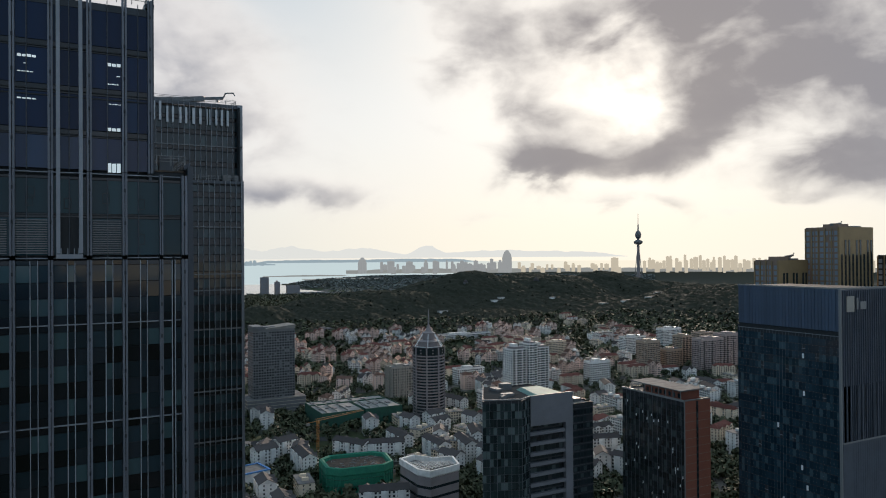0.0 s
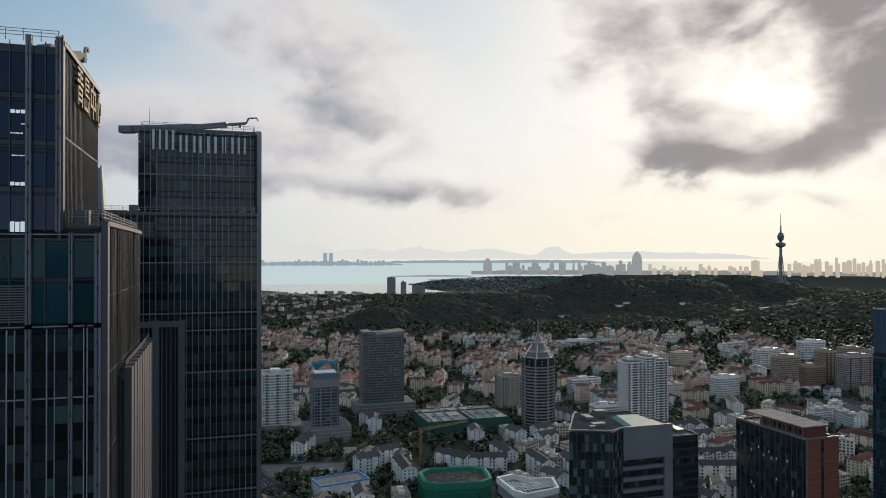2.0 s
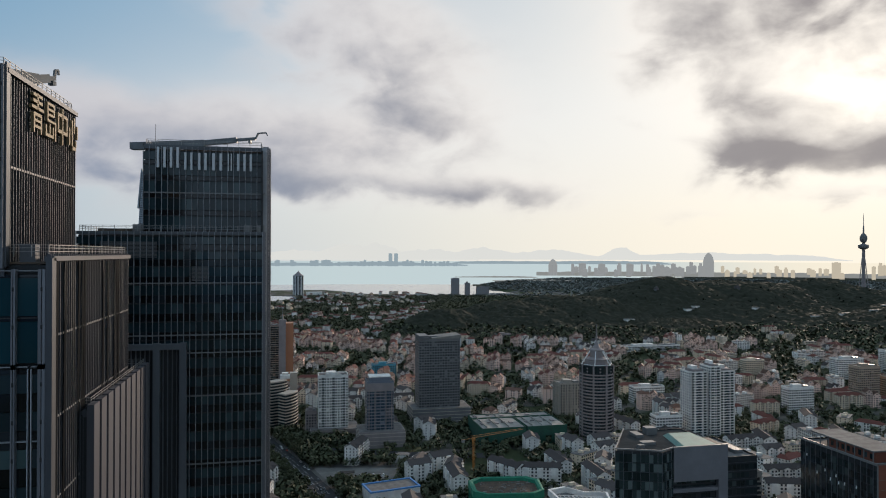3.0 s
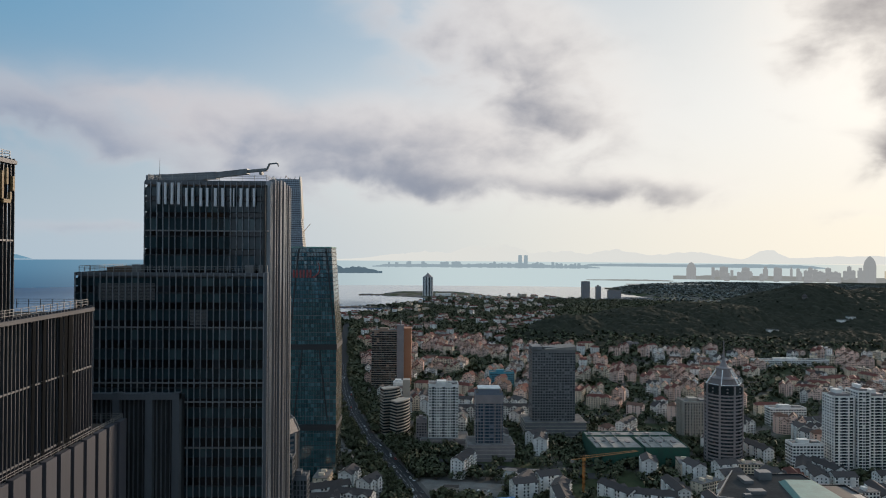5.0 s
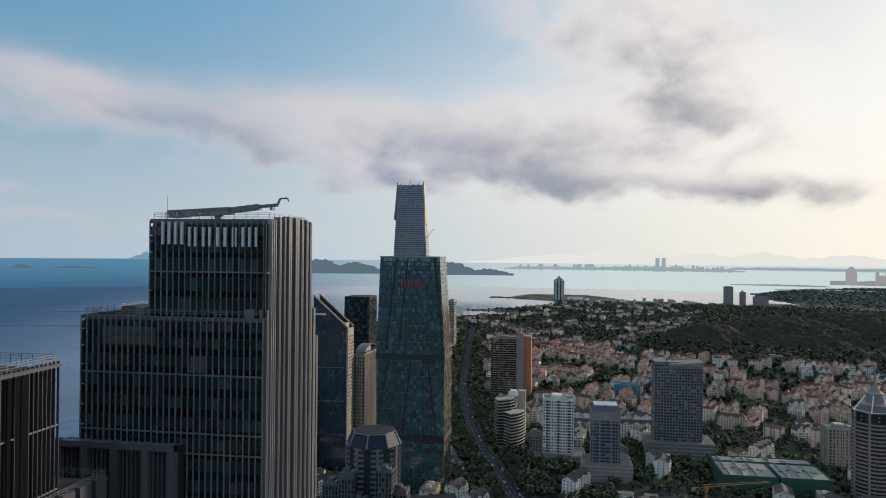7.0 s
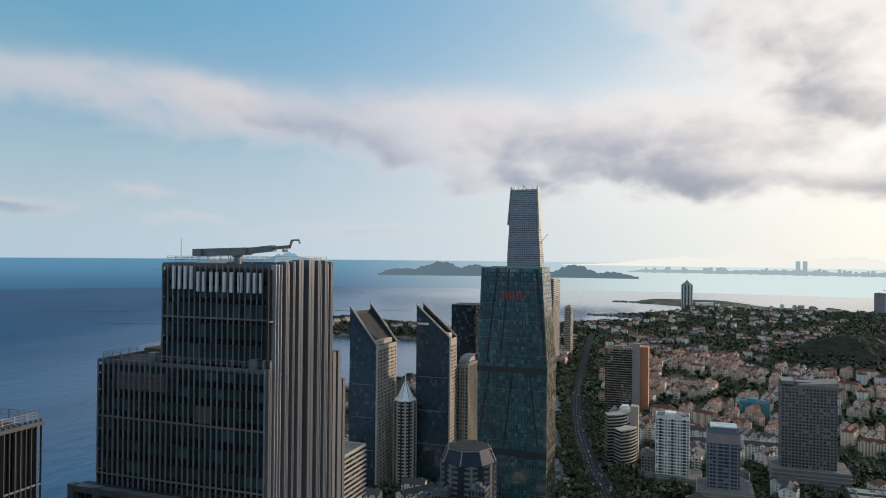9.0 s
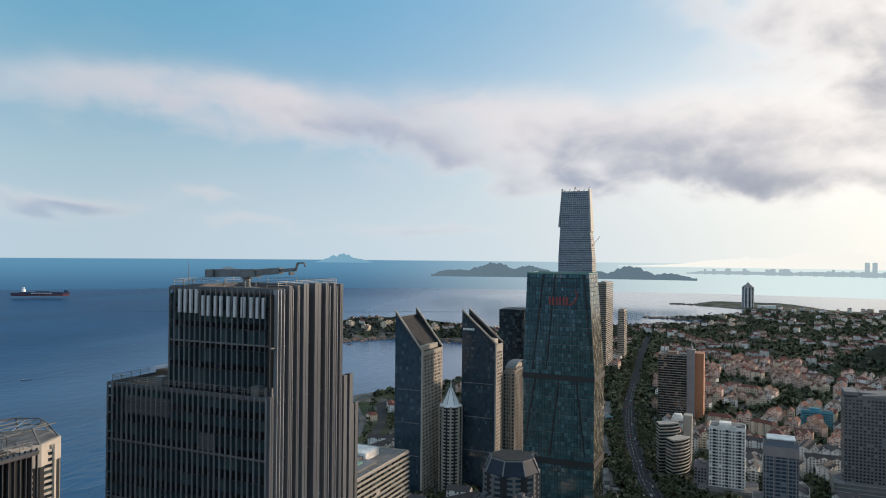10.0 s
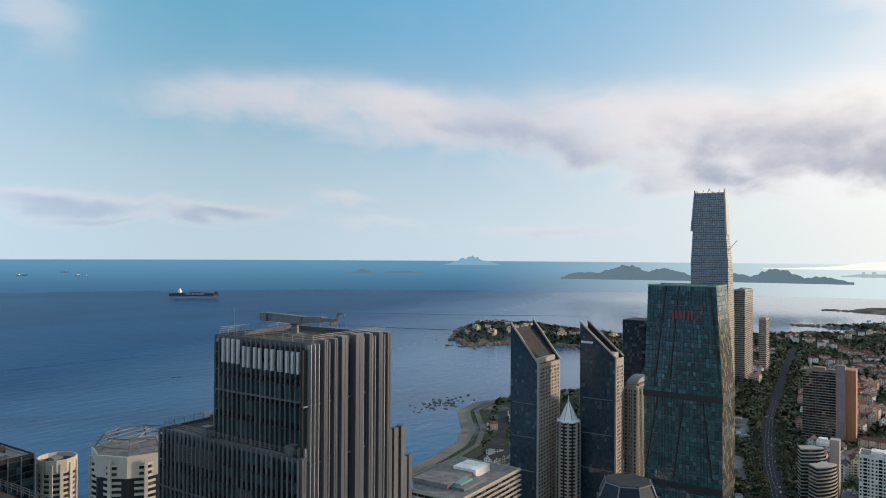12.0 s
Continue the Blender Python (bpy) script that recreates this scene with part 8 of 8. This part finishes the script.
# woods on the hills and along the shore
x, y = scattered(52000, 1150, 3000, -28, 66)
h = land_height(x, y)
wooded = (h > 17) & (coast_distance(x, y) > 8)
x, y, h = x[wooded], y[wooded], h[wooded]
x, y, h = x[:1200], y[:1200], h[:1200]
r = gen.uniform(2.4, 4.6, len(x))
leaf_object("hill_woods", leaf_cloud(np.stack([x, y, h + 4.0 + r * 0.25], 1), r, 12, 1.9, 5, 0.7, 0.6), "pine", "dark pine woods covering the hills", "woods", 0.75)
rings = np.arange(1180, 3000, 6.0)
angles = np.arange(4, 62, 0.18)
pts, h = polar_sheet(angles, rings, land_height)
lump = gen.uniform(-4.6, 4.2, h.shape) + 2.0 * np.sin(pts[..., 0] * 0.11 + 3 * np.sin(pts[..., 1] * 0.05)) * np.sin(pts[..., 1] * 0.13)
edge = np.clip((h - 15.0) / 4.0, -1, 1)
pts[..., 2] = h + edge * 4.5 + np.where(edge > 0, edge * lump, 0)
tagged(sheet_object("hill_canopy", pts, grid_faces(len(rings), len(angles), False, (h > 15.5).ravel())[:, ::-1], "pine"), "dark pine woods covering the hills", "woods", kind="stuff")
x, y = scattered(16000, 1900, 3560, -36, 30)
s_ = coast_distance(x, y)
h = land_height(x, y)
keep = (s_ > 8) & (s_ < 260) & (h < 30)
x, y, h = x[keep][:4200], y[keep][:4200], h[keep][:4200]
r = gen.uniform(4.5, 8.0, len(x))
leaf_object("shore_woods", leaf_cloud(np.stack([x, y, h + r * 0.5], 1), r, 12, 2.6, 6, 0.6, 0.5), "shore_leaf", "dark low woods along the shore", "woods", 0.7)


# trees on the low land across the bay
x, y = scattered(26000, 3000, 6200, 10, 44)
s_ = coast_distance(x, y)
h = land_height(x, y)
keep = (s_ > 10) & (h < 30)
x, y, h = x[keep][:6000], y[keep][:6000], h[keep][:6000]
c = np.array([drawn_in(px, py, pz + 3) for px, py, pz in zip(x, y, h)])
r = gen.uniform(6.0, 11.0, len(x)) * np.hypot(c[:, 0] - EYE[0], c[:, 1] - EYE[1]) / np.hypot(x - EYE[0], y - EYE[1])
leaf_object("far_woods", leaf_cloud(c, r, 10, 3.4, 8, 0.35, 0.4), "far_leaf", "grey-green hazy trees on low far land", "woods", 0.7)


# street trees along the avenue, each a thing
def street_tree(seed, high, spread):
    g = random.Random(seed)
    t = thing("street_tree", 0, 0, 0, 0, "green street tree beside the avenue", "tree", "trees along the avenue")
    trunk = Shape().tube([(0.32, -0.5), (0.24, high * 0.3), (0.15, high * 0.6), (0.06, high * 0.85)], 7)
    for k in range(6):
        a, z0 = k * 1.1 + g.random(), high * g.uniform(0.3, 0.55)
        trunk.beam((0, 0, z0), (math.cos(a) * spread * 0.6, math.sin(a) * spread * 0.6, z0 + high * 0.22), 0.14)
    put("trunk", trunk, "bark", t)
    centres = np.array([(g.uniform(-1, 1) * spread * 0.5, g.uniform(-1, 1) * spread * 0.5, high * g.uniform(0.5, 0.85)) for _ in range(7)])
    pts = leaf_cloud(centres, np.array([spread * g.uniform(0.4, 0.6) for _ in range(7)]), 42, 0.55, seed)
    crown = leaf_object("crown", pts, "leaf", "", "")
    crown.parent = t
    for key in ("label", "category", "kind"):
        if key in crown:
            del crown[key]
    return t


TREES = [street_tree(21, 12.5, 5.6), street_tree(22, 11.0, 5.0), street_tree(23, 14.0, 6.2)]
fresh = [True] * 3
for x, y, a in along(AVENUE, 11.0):
    for off in (-20, -12.5, 12.5, 19):
        if rng.random() < 0.6:
            k = rng.randrange(3)
            px, py = x - math.sin(a) * off + rng.uniform(-2, 2), y + math.cos(a) * off + rng.uniform(-2, 2)
            if y > 1700 or in_yard(px, py) or any(p < px < r_ and q < py < s2_ for p, q, r_, s2_ in TAKEN):
                continue
            m = pose(px, py, max(ground_z(px, py), 3.2), 0, 0, rng.uniform(0, 360))
            if fresh[k]:
                TREES[k].matrix_basis, fresh[k] = m, False
            else:
                copy_thing(TREES[k], m)

# ---- shore ----
BEACH = [(-372, 520), (-383, 588), (-390, 650), (-400, 720), (-436, 795), (-508, 895), (-516, 965), (-488, 1030), (-438, 1120), (-394, 1290)]
ribbon("beach", BEACH, -16, 8, -2.2, "sand", "pale brown sandy beach curving along a bay", "beach")
ribbon("promenade", [(p[0] + 26, p[1]) for p in BEACH], -4, 4, 0.9, "paving", "grey paved shore promenade", "pavement")
rocks = Shape()
for k in range(260):
    if k < 60:
        cx, cy, sp = -570 + rng.gauss(0, 16), 930 + rng.gauss(0, 34), 2.6
    elif k < 160:
        i = rng.randrange(16, 22)
        cx, cy, sp = COAST[i][0] + rng.gauss(0, 26), COAST[i][1] + rng.gauss(0, 26), 5.0
    else:
        u = rng.random()
        cx, cy, sp = -60 - 230 * u + rng.gauss(0, 10), 2830 - 10 * u + rng.gauss(0, 12), 7.0
        if k > 215:
            cx, cy = -150 - 120 * u + rng.gauss(0, 12), 3715 + rng.gauss(0, 14)
    r = sp * rng.uniform(0.5, 1.4)
    n = 6
    ring = lambda q, z: [(cx + q * r * (1 + 0.3 * math.sin(i * 2.3 + k)) * math.cos(i * 6.283 / n), cy + q * r * (1 + 0.3 * math.cos(i * 1.7 + k)) * math.sin(i * 6.283 / n), z) for i in range(n)]
    rocks.loft(ring(1.2, -1.0), ring(1.0, r * 0.25), ring(0.45, r * 0.5))
tagged(put("shore_rocks", rocks, "rock"), "brown rocks scattered along the shore", "rocks", kind="stuff")
bank = Shape()
for (ax, ay), (bx, by) in zip(COAST[15:23], COAST[16:24]):
    for i in range(14):
        k = i / 14
        px, py = ax + (bx - ax) * k + rng.gauss(0, 5), ay + (by - ay) * k + rng.gauss(0, 5)
        r = rng.uniform(5, 12)
        ring = lambda q, z: [(px + q * r * math.cos(j * 1.0472) * rng.uniform(0.8, 1.2), py + q * r * math.sin(j * 1.0472) * rng.uniform(0.8, 1.2), z) for j in range(6)]
        bank.loft(ring(1.2, -1), ring(1.0, rng.uniform(2, 5)), ring(0.5, rng.uniform(5, 9)))
tagged(put("shore_rocks", bank, "rock"), "reddish rocky bank round a headland", "rocks", kind="stuff")
for k in range(70):
    i = rng.randrange(3)
    px, py = (-1010 + rng.gauss(0, 110), 1900 + rng.gauss(0, 90)) if i == 0 else ((-700 + rng.gauss(0, 110), 1900 + rng.gauss(0, 60)) if i == 1 else (-430 + rng.gauss(0, 25), 960 + rng.gauss(0, 90)))
    if coast_distance(np.array([px]), np.array([py]))[0] > 25 and not near_line(px, py, SHORE_ROAD, 12):
        place_house(rng.choice(("villa", "flat_cream", "villa", "red_row")), px, py, rng.uniform(0, 180))

# ---- broadcasting tower on the hill ----
def tv_tower(x, y):
    z = ground_z(x, y) - 2
    t = thing("broadcast_tower", x, y, z, 0, "slim grey broadcasting tower with round pod on a hill", "broadcast tower")
    H = 365 - z
    put("shaft", Shape().tube([(9, 0), (6.5, H * 0.16), (5.2, H * 0.5), (4.6, H * 0.62)], 10), "lilac_stone", t)
    for i in range(4):
        a = i * math.pi / 2 + 0.6
        put("leg", Shape().beam((17 * math.cos(a), 17 * math.sin(a), -2), (5 * math.cos(a), 5 * math.sin(a), H * 0.42), 2.2), "lilac_stone", t)
    put("lower_pod", Shape().tube([(5, H * 0.535), (16, H * 0.555), (18, H * 0.575), (17, H * 0.595), (5, H * 0.61)], 18), "dark_stone", t, "dark disc-shaped viewing deck")
    put("upper_pod", Shape().tube([(4.6, H * 0.62), (10, H * 0.64), (12.5, H * 0.67), (12, H * 0.70), (8, H * 0.73), (3, H * 0.745)], 18), "dark_stone", t, "dark round pod")
    put("needle", Shape().tube([(3.2, H * 0.74), (2.4, H * 0.83), (1.3, H * 0.84), (1.1, H * 0.93), (0.4, H)], 8), "rail", t)
    put("foot_hall", Shape().tube([(30, -8), (30, 8), (26, 10), (10, 13)], 18), "white", t, "low white round hall at the foot")


tv_tower(2086, 2073)
for x, y, r in ((1381, 1800, 9), (1103, 1790, 7)):
    z = ground_z(x, y)
    t = thing("hill_pavilion", x, y, z, 0, "dark round pavilion with a domed roof on a hilltop", "pavilion")
    put("drum", Shape().tube([(r, -8), (r, 7)], 14), "dark_stone", t)
    put("dome", Shape().tube([(r + 2, 7), (r, 8.5), (r * 0.8, 12), (r * 0.4, 15), (0.4, 18)], 14), "tile_dark", t)
for x, y, w, turn in ((1560, 1560, 60, 20), (1620, 1520, 40, 10), (1120, 1640, 26, 0), (1150, 1655, 18, 5), (1420, 1510, 30, 12), (1720, 1590, 50, 30), (900, 1560, 26, 0), (1300, 1600, 20, 40)):
    z = ground_z(x, y)
    t = thing("hillside_hall", x, y, z, turn, "pale low hall on a wooded hillside", "hall")
    put("wall", Shape().box(-w / 2, -7, -8, w / 2, 7, 7), "white", t)
    put("roof", Shape().box(-w / 2 - 1, -8, 7, w / 2 + 1, 8, 8), "paving", t)

# ---- towers on the far shore of the bay ----
block_tower("shore_tower", 845, 3395, 884, 3420, 88, "grey slab tower alone on a far shore", "lilac_stone", "pane_slate_j", storey=3.5, bay=4, ledge=0.2, sides="f")
block_tower("shore_tower", 912, 3380, 936, 3400, 64, "grey tower with an overhanging top on a far shore", "lilac_stone", "pane_slate_j", storey=3.5, bay=4, ledge=0.2, sides="f", crown=5)
block_tower("shore_hall", 965, 3355, 1030, 3375, 46, "low grey building on a far shore", "lilac_stone", "pane_slate_j", storey=3.5, bay=4, ledge=0.2, sides="f", category="building")
isl, h = round_tower("cape_tower", 80, 3560, 27, 100, "round white tower with pointed roof on a rocky cape", "white", "pane_slate_j", 4.0, 10)
put("pointed_roof", Shape().tube([(27, h), (20, h + 6), (12, h + 12), (2, h + 22), (0.4, h + 27)], 10), "lilac_stone", isl)
put("shore_wing", Shape().box(40, -15, -4, 120, 15, 14), "white", isl, "low white wing")

# ---- far city, islands and mountains ----
def far_ridge(name, az0, az1, dist, crest, depth, mat, label, category, n=60, foot=0.0):
    """A long far rise: crest(k) is its height along it."""
    rows = [[], [], [], []]
    for i in range(n + 1):
        k = i / n
        a = math.radians(az0 + (az1 - az0) * k)
        h = crest(k)
        for row, (dd, zz) in zip(rows, ((0, foot - 1), (depth * 0.3, h * 0.62), (depth * 0.6, h), (depth, 0))):
            q = dist + dd
            row.append(drawn_in(EYE[0] + math.sin(a) * q, EYE[1] + math.cos(a) * q, zz))
    s = Shape()
    s.v = [p for row in rows for p in row]
    m = n + 1
    s.f = [(j * m + i, j * m + i + 1, (j + 1) * m + i + 1, (j + 1) * m + i) for j in range(3) for i in range(n)]
    return tagged(put(name, s, mat), label, category, kind="structure")


def bumps(*peaks, rough=0.22, seed=1):
    """Crest made of several peaks (place, height, width)."""
    def crest(k):
        h = max(ph * math.exp(-((k - pk) / pw) ** 2) for pk, ph, pw in peaks)
        return max(1.0, h * (1 + rough * noise.noise((k * 14, seed, 0)) + rough * 0.8 * noise.noise((k * 41, seed, 3)) + rough * 0.5 * noise.noise((k * 90, seed, 7))) * min(1, k * 18, (1 - k) * 18))
    return crest


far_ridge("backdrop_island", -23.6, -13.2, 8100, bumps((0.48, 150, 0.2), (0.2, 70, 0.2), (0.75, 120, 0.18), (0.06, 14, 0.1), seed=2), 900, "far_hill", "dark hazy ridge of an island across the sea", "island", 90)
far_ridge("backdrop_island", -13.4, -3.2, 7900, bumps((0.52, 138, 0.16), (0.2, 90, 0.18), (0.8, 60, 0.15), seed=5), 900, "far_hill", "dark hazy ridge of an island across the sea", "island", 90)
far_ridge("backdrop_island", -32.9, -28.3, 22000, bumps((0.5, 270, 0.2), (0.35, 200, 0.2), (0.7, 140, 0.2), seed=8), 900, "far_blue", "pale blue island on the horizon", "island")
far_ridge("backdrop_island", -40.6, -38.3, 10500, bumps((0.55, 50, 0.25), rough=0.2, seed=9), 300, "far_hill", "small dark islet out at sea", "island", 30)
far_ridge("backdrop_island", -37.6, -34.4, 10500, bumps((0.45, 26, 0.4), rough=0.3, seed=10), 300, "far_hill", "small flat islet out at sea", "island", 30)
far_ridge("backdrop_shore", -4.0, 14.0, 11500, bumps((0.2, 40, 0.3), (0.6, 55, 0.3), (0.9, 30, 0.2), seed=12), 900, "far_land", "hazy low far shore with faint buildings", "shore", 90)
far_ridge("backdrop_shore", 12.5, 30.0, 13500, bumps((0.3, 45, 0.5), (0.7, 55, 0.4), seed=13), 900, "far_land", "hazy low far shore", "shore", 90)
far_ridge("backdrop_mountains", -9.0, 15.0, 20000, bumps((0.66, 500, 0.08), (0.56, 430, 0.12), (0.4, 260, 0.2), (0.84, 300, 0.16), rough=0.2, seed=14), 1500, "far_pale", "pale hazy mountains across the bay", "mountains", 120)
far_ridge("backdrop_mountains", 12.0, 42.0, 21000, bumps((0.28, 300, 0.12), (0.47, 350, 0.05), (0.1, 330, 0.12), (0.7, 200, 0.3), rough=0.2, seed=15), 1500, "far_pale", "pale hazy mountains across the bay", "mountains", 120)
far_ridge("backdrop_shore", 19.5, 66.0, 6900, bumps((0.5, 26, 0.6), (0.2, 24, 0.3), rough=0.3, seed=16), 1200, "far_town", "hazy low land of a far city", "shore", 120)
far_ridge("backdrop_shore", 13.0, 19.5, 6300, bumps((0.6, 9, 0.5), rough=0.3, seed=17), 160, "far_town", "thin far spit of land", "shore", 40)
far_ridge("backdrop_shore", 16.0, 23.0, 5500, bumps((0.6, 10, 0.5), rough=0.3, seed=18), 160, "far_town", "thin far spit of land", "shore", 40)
g = random.Random(77)


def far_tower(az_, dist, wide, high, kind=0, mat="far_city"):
    # towers towards the sun take a brighter, warmer haze glow
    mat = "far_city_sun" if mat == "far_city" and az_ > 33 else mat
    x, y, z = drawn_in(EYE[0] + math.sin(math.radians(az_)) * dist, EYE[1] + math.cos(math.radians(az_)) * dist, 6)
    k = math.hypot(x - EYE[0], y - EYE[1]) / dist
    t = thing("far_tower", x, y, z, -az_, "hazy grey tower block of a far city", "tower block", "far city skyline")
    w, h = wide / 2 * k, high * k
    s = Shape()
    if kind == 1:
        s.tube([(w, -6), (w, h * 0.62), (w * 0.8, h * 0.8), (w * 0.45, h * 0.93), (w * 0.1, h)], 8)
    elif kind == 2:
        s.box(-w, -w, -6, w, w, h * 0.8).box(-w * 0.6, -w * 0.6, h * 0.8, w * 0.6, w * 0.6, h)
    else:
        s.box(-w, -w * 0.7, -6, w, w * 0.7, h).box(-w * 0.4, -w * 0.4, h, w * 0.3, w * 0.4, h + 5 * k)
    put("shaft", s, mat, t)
    wins = Shape()
    for j in range(int(h / 7)):
        wins.box(-w - 0.2, -w * 0.72, j * 7.0, w + 0.2, w * 0.72, j * 7.0 + 2)
    if kind == 0 and mat == "far_city":
        put("cladding", wins, "far_city_dark", t)
    return t


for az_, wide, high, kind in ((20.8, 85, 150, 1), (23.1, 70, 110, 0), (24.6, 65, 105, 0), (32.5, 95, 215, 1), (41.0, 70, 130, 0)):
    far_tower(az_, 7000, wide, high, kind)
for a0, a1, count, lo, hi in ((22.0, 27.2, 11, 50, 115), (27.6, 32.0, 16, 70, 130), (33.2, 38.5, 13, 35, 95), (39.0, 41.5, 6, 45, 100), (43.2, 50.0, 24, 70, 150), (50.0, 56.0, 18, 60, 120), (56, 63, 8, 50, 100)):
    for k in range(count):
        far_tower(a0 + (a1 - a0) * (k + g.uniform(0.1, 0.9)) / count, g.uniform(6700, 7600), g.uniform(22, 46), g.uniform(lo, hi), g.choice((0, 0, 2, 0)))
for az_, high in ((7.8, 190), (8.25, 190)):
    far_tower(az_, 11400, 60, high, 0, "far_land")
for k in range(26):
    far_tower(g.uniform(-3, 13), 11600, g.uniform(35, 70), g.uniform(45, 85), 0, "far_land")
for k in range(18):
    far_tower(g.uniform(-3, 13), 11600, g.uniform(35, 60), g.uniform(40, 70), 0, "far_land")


# ---- ships ----
def ship(az_, dist, length, hull, label, turn, category="ship"):
    x, y, z = drawn_in(EYE[0] + math.sin(math.radians(az_)) * dist, EYE[1] + math.cos(math.radians(az_)) * dist, 0)
    k = math.hypot(x - EYE[0], y - EYE[1]) / dist
    t = thing("cargo_ship" if length > 60 else "boat", x, y, z, turn, label, category, kind="structure" if dist > 6000 else "")
    a, b, h = length * k / 2, length * k * 0.075, length * k * 0.048
    deck = lambda q, zz: [(-a * q, -b, zz), (a * 0.8 * q, -b, zz), (a * q, 0, zz), (a * 0.8 * q, b, zz), (-a * q, b, zz)]
    put("hull", Shape().loft(deck(0.96, -h * 0.3), deck(0.98, h * 0.4), deck(1.0, h * 0.95)), hull, t)
    put("boot_top", Shape().loft(deck(0.966, -h * 0.3), deck(0.985, h * 0.25)), "sign_red", t, "red waterline band")
    put("bridge", Shape().box(-a * 0.64, -b * 0.8, h * 0.9, -a * 0.55, b * 0.8, h * 2.1).box(-a * 0.62, -b * 0.3, h * 2.1, -a * 0.57, b * 0.3, h * 2.9), "white_paint", t, "white bridge house")
    put("deck", Shape().box(-a * 0.7, -b * 0.8, h * 0.95, a * 0.72, b * 0.8, h * 1.15), "dark_hull", t)
    for q in (-0.3, -0.18, -0.06, 0.08, 0.2, 0.31):
        put("hull_mark", Shape().box(a * q, -b - 0.12 * h, h * 0.55, a * (q + 0.09), -b * 0.96, h * 0.85), "white_paint", t, "white bar of hull lettering")
    put("deck_gear", Shape().box(-a * 0.2, -b * 0.3, h * 1.15, a * 0.3, b * 0.3, h * 1.4).box(a * 0.80, -b * 0.3, h * 0.9, a * 0.94, b * 0.3, h * 1.7), "dark_hull", t)
    return t


ship(-51.9, 4450, 290, "dark_hull", "dark blue cargo ship with red waterline at anchor", -3 + 40)
ship(-63.4, 9400, 130, "orange_paint", "orange and white ship far out at sea", 30)
ship(-60.8, 11000, 120, "red_paint", "red ship far out at sea", 30)
ship(-59.7, 9000, 150, "white_paint", "white ship far out at sea", 30)
ship(-2.0, 3300, 46, "dark_hull", "small dark ferry off a rocky cape", 80)
for x, y in ((-1148, 820),):
    d = math.hypot(x - EYE[0], y - EYE[1])
    ship(math.degrees(math.atan2(x - EYE[0], y - EYE[1])), d, 18, "dark_hull", "small dark motor boat on open water", 60, "boat")


def wake(points, wide, label):
    s = Shape()
    pts = []
    for i, (x, y) in enumerate(points):
        k = i / (len(points) - 1)
        w = wide * (0.5 + 0.5 * math.sin(k * 3.1)) * (0.7 + 0.6 * rng.random())
        a, b = points[max(0, i - 1)], points[min(len(points) - 1, i + 1)]
        n = Vector((-(b[1] - a[1]), b[0] - a[0])).normalized()
        pts += [(x + n.x * w, y + n.y * w, 0.25), (x - n.x * w, y - n.y * w, 0.25)]
    s.v = pts
    s.f = [(2 * i, 2 * i + 1, 2 * i + 3, 2 * i + 2) for i in range(len(points) - 1)]
    tagged(put("wake_line", s, "slick"), label, "wake", kind="structure")


wake([(-1505 + 45 * k / 30 - 14 * math.sin(k / 30 * 3.1), 560 + 390 * k / 30) for k in range(31)], 3.5, "dark wake line left on the sea")
wake([(-1750 + 900 * k / 40 + 10 * math.sin(k * 0.4), 1750 + 260 * k / 40) for k in range(41)], 9, "smooth slick on the sea")
wake([(-2300 + 1300 * k / 40 + 20 * math.sin(k * 0.3), 2000 + 700 * k / 40) for k in range(41)], 8, "smooth slick on the sea")
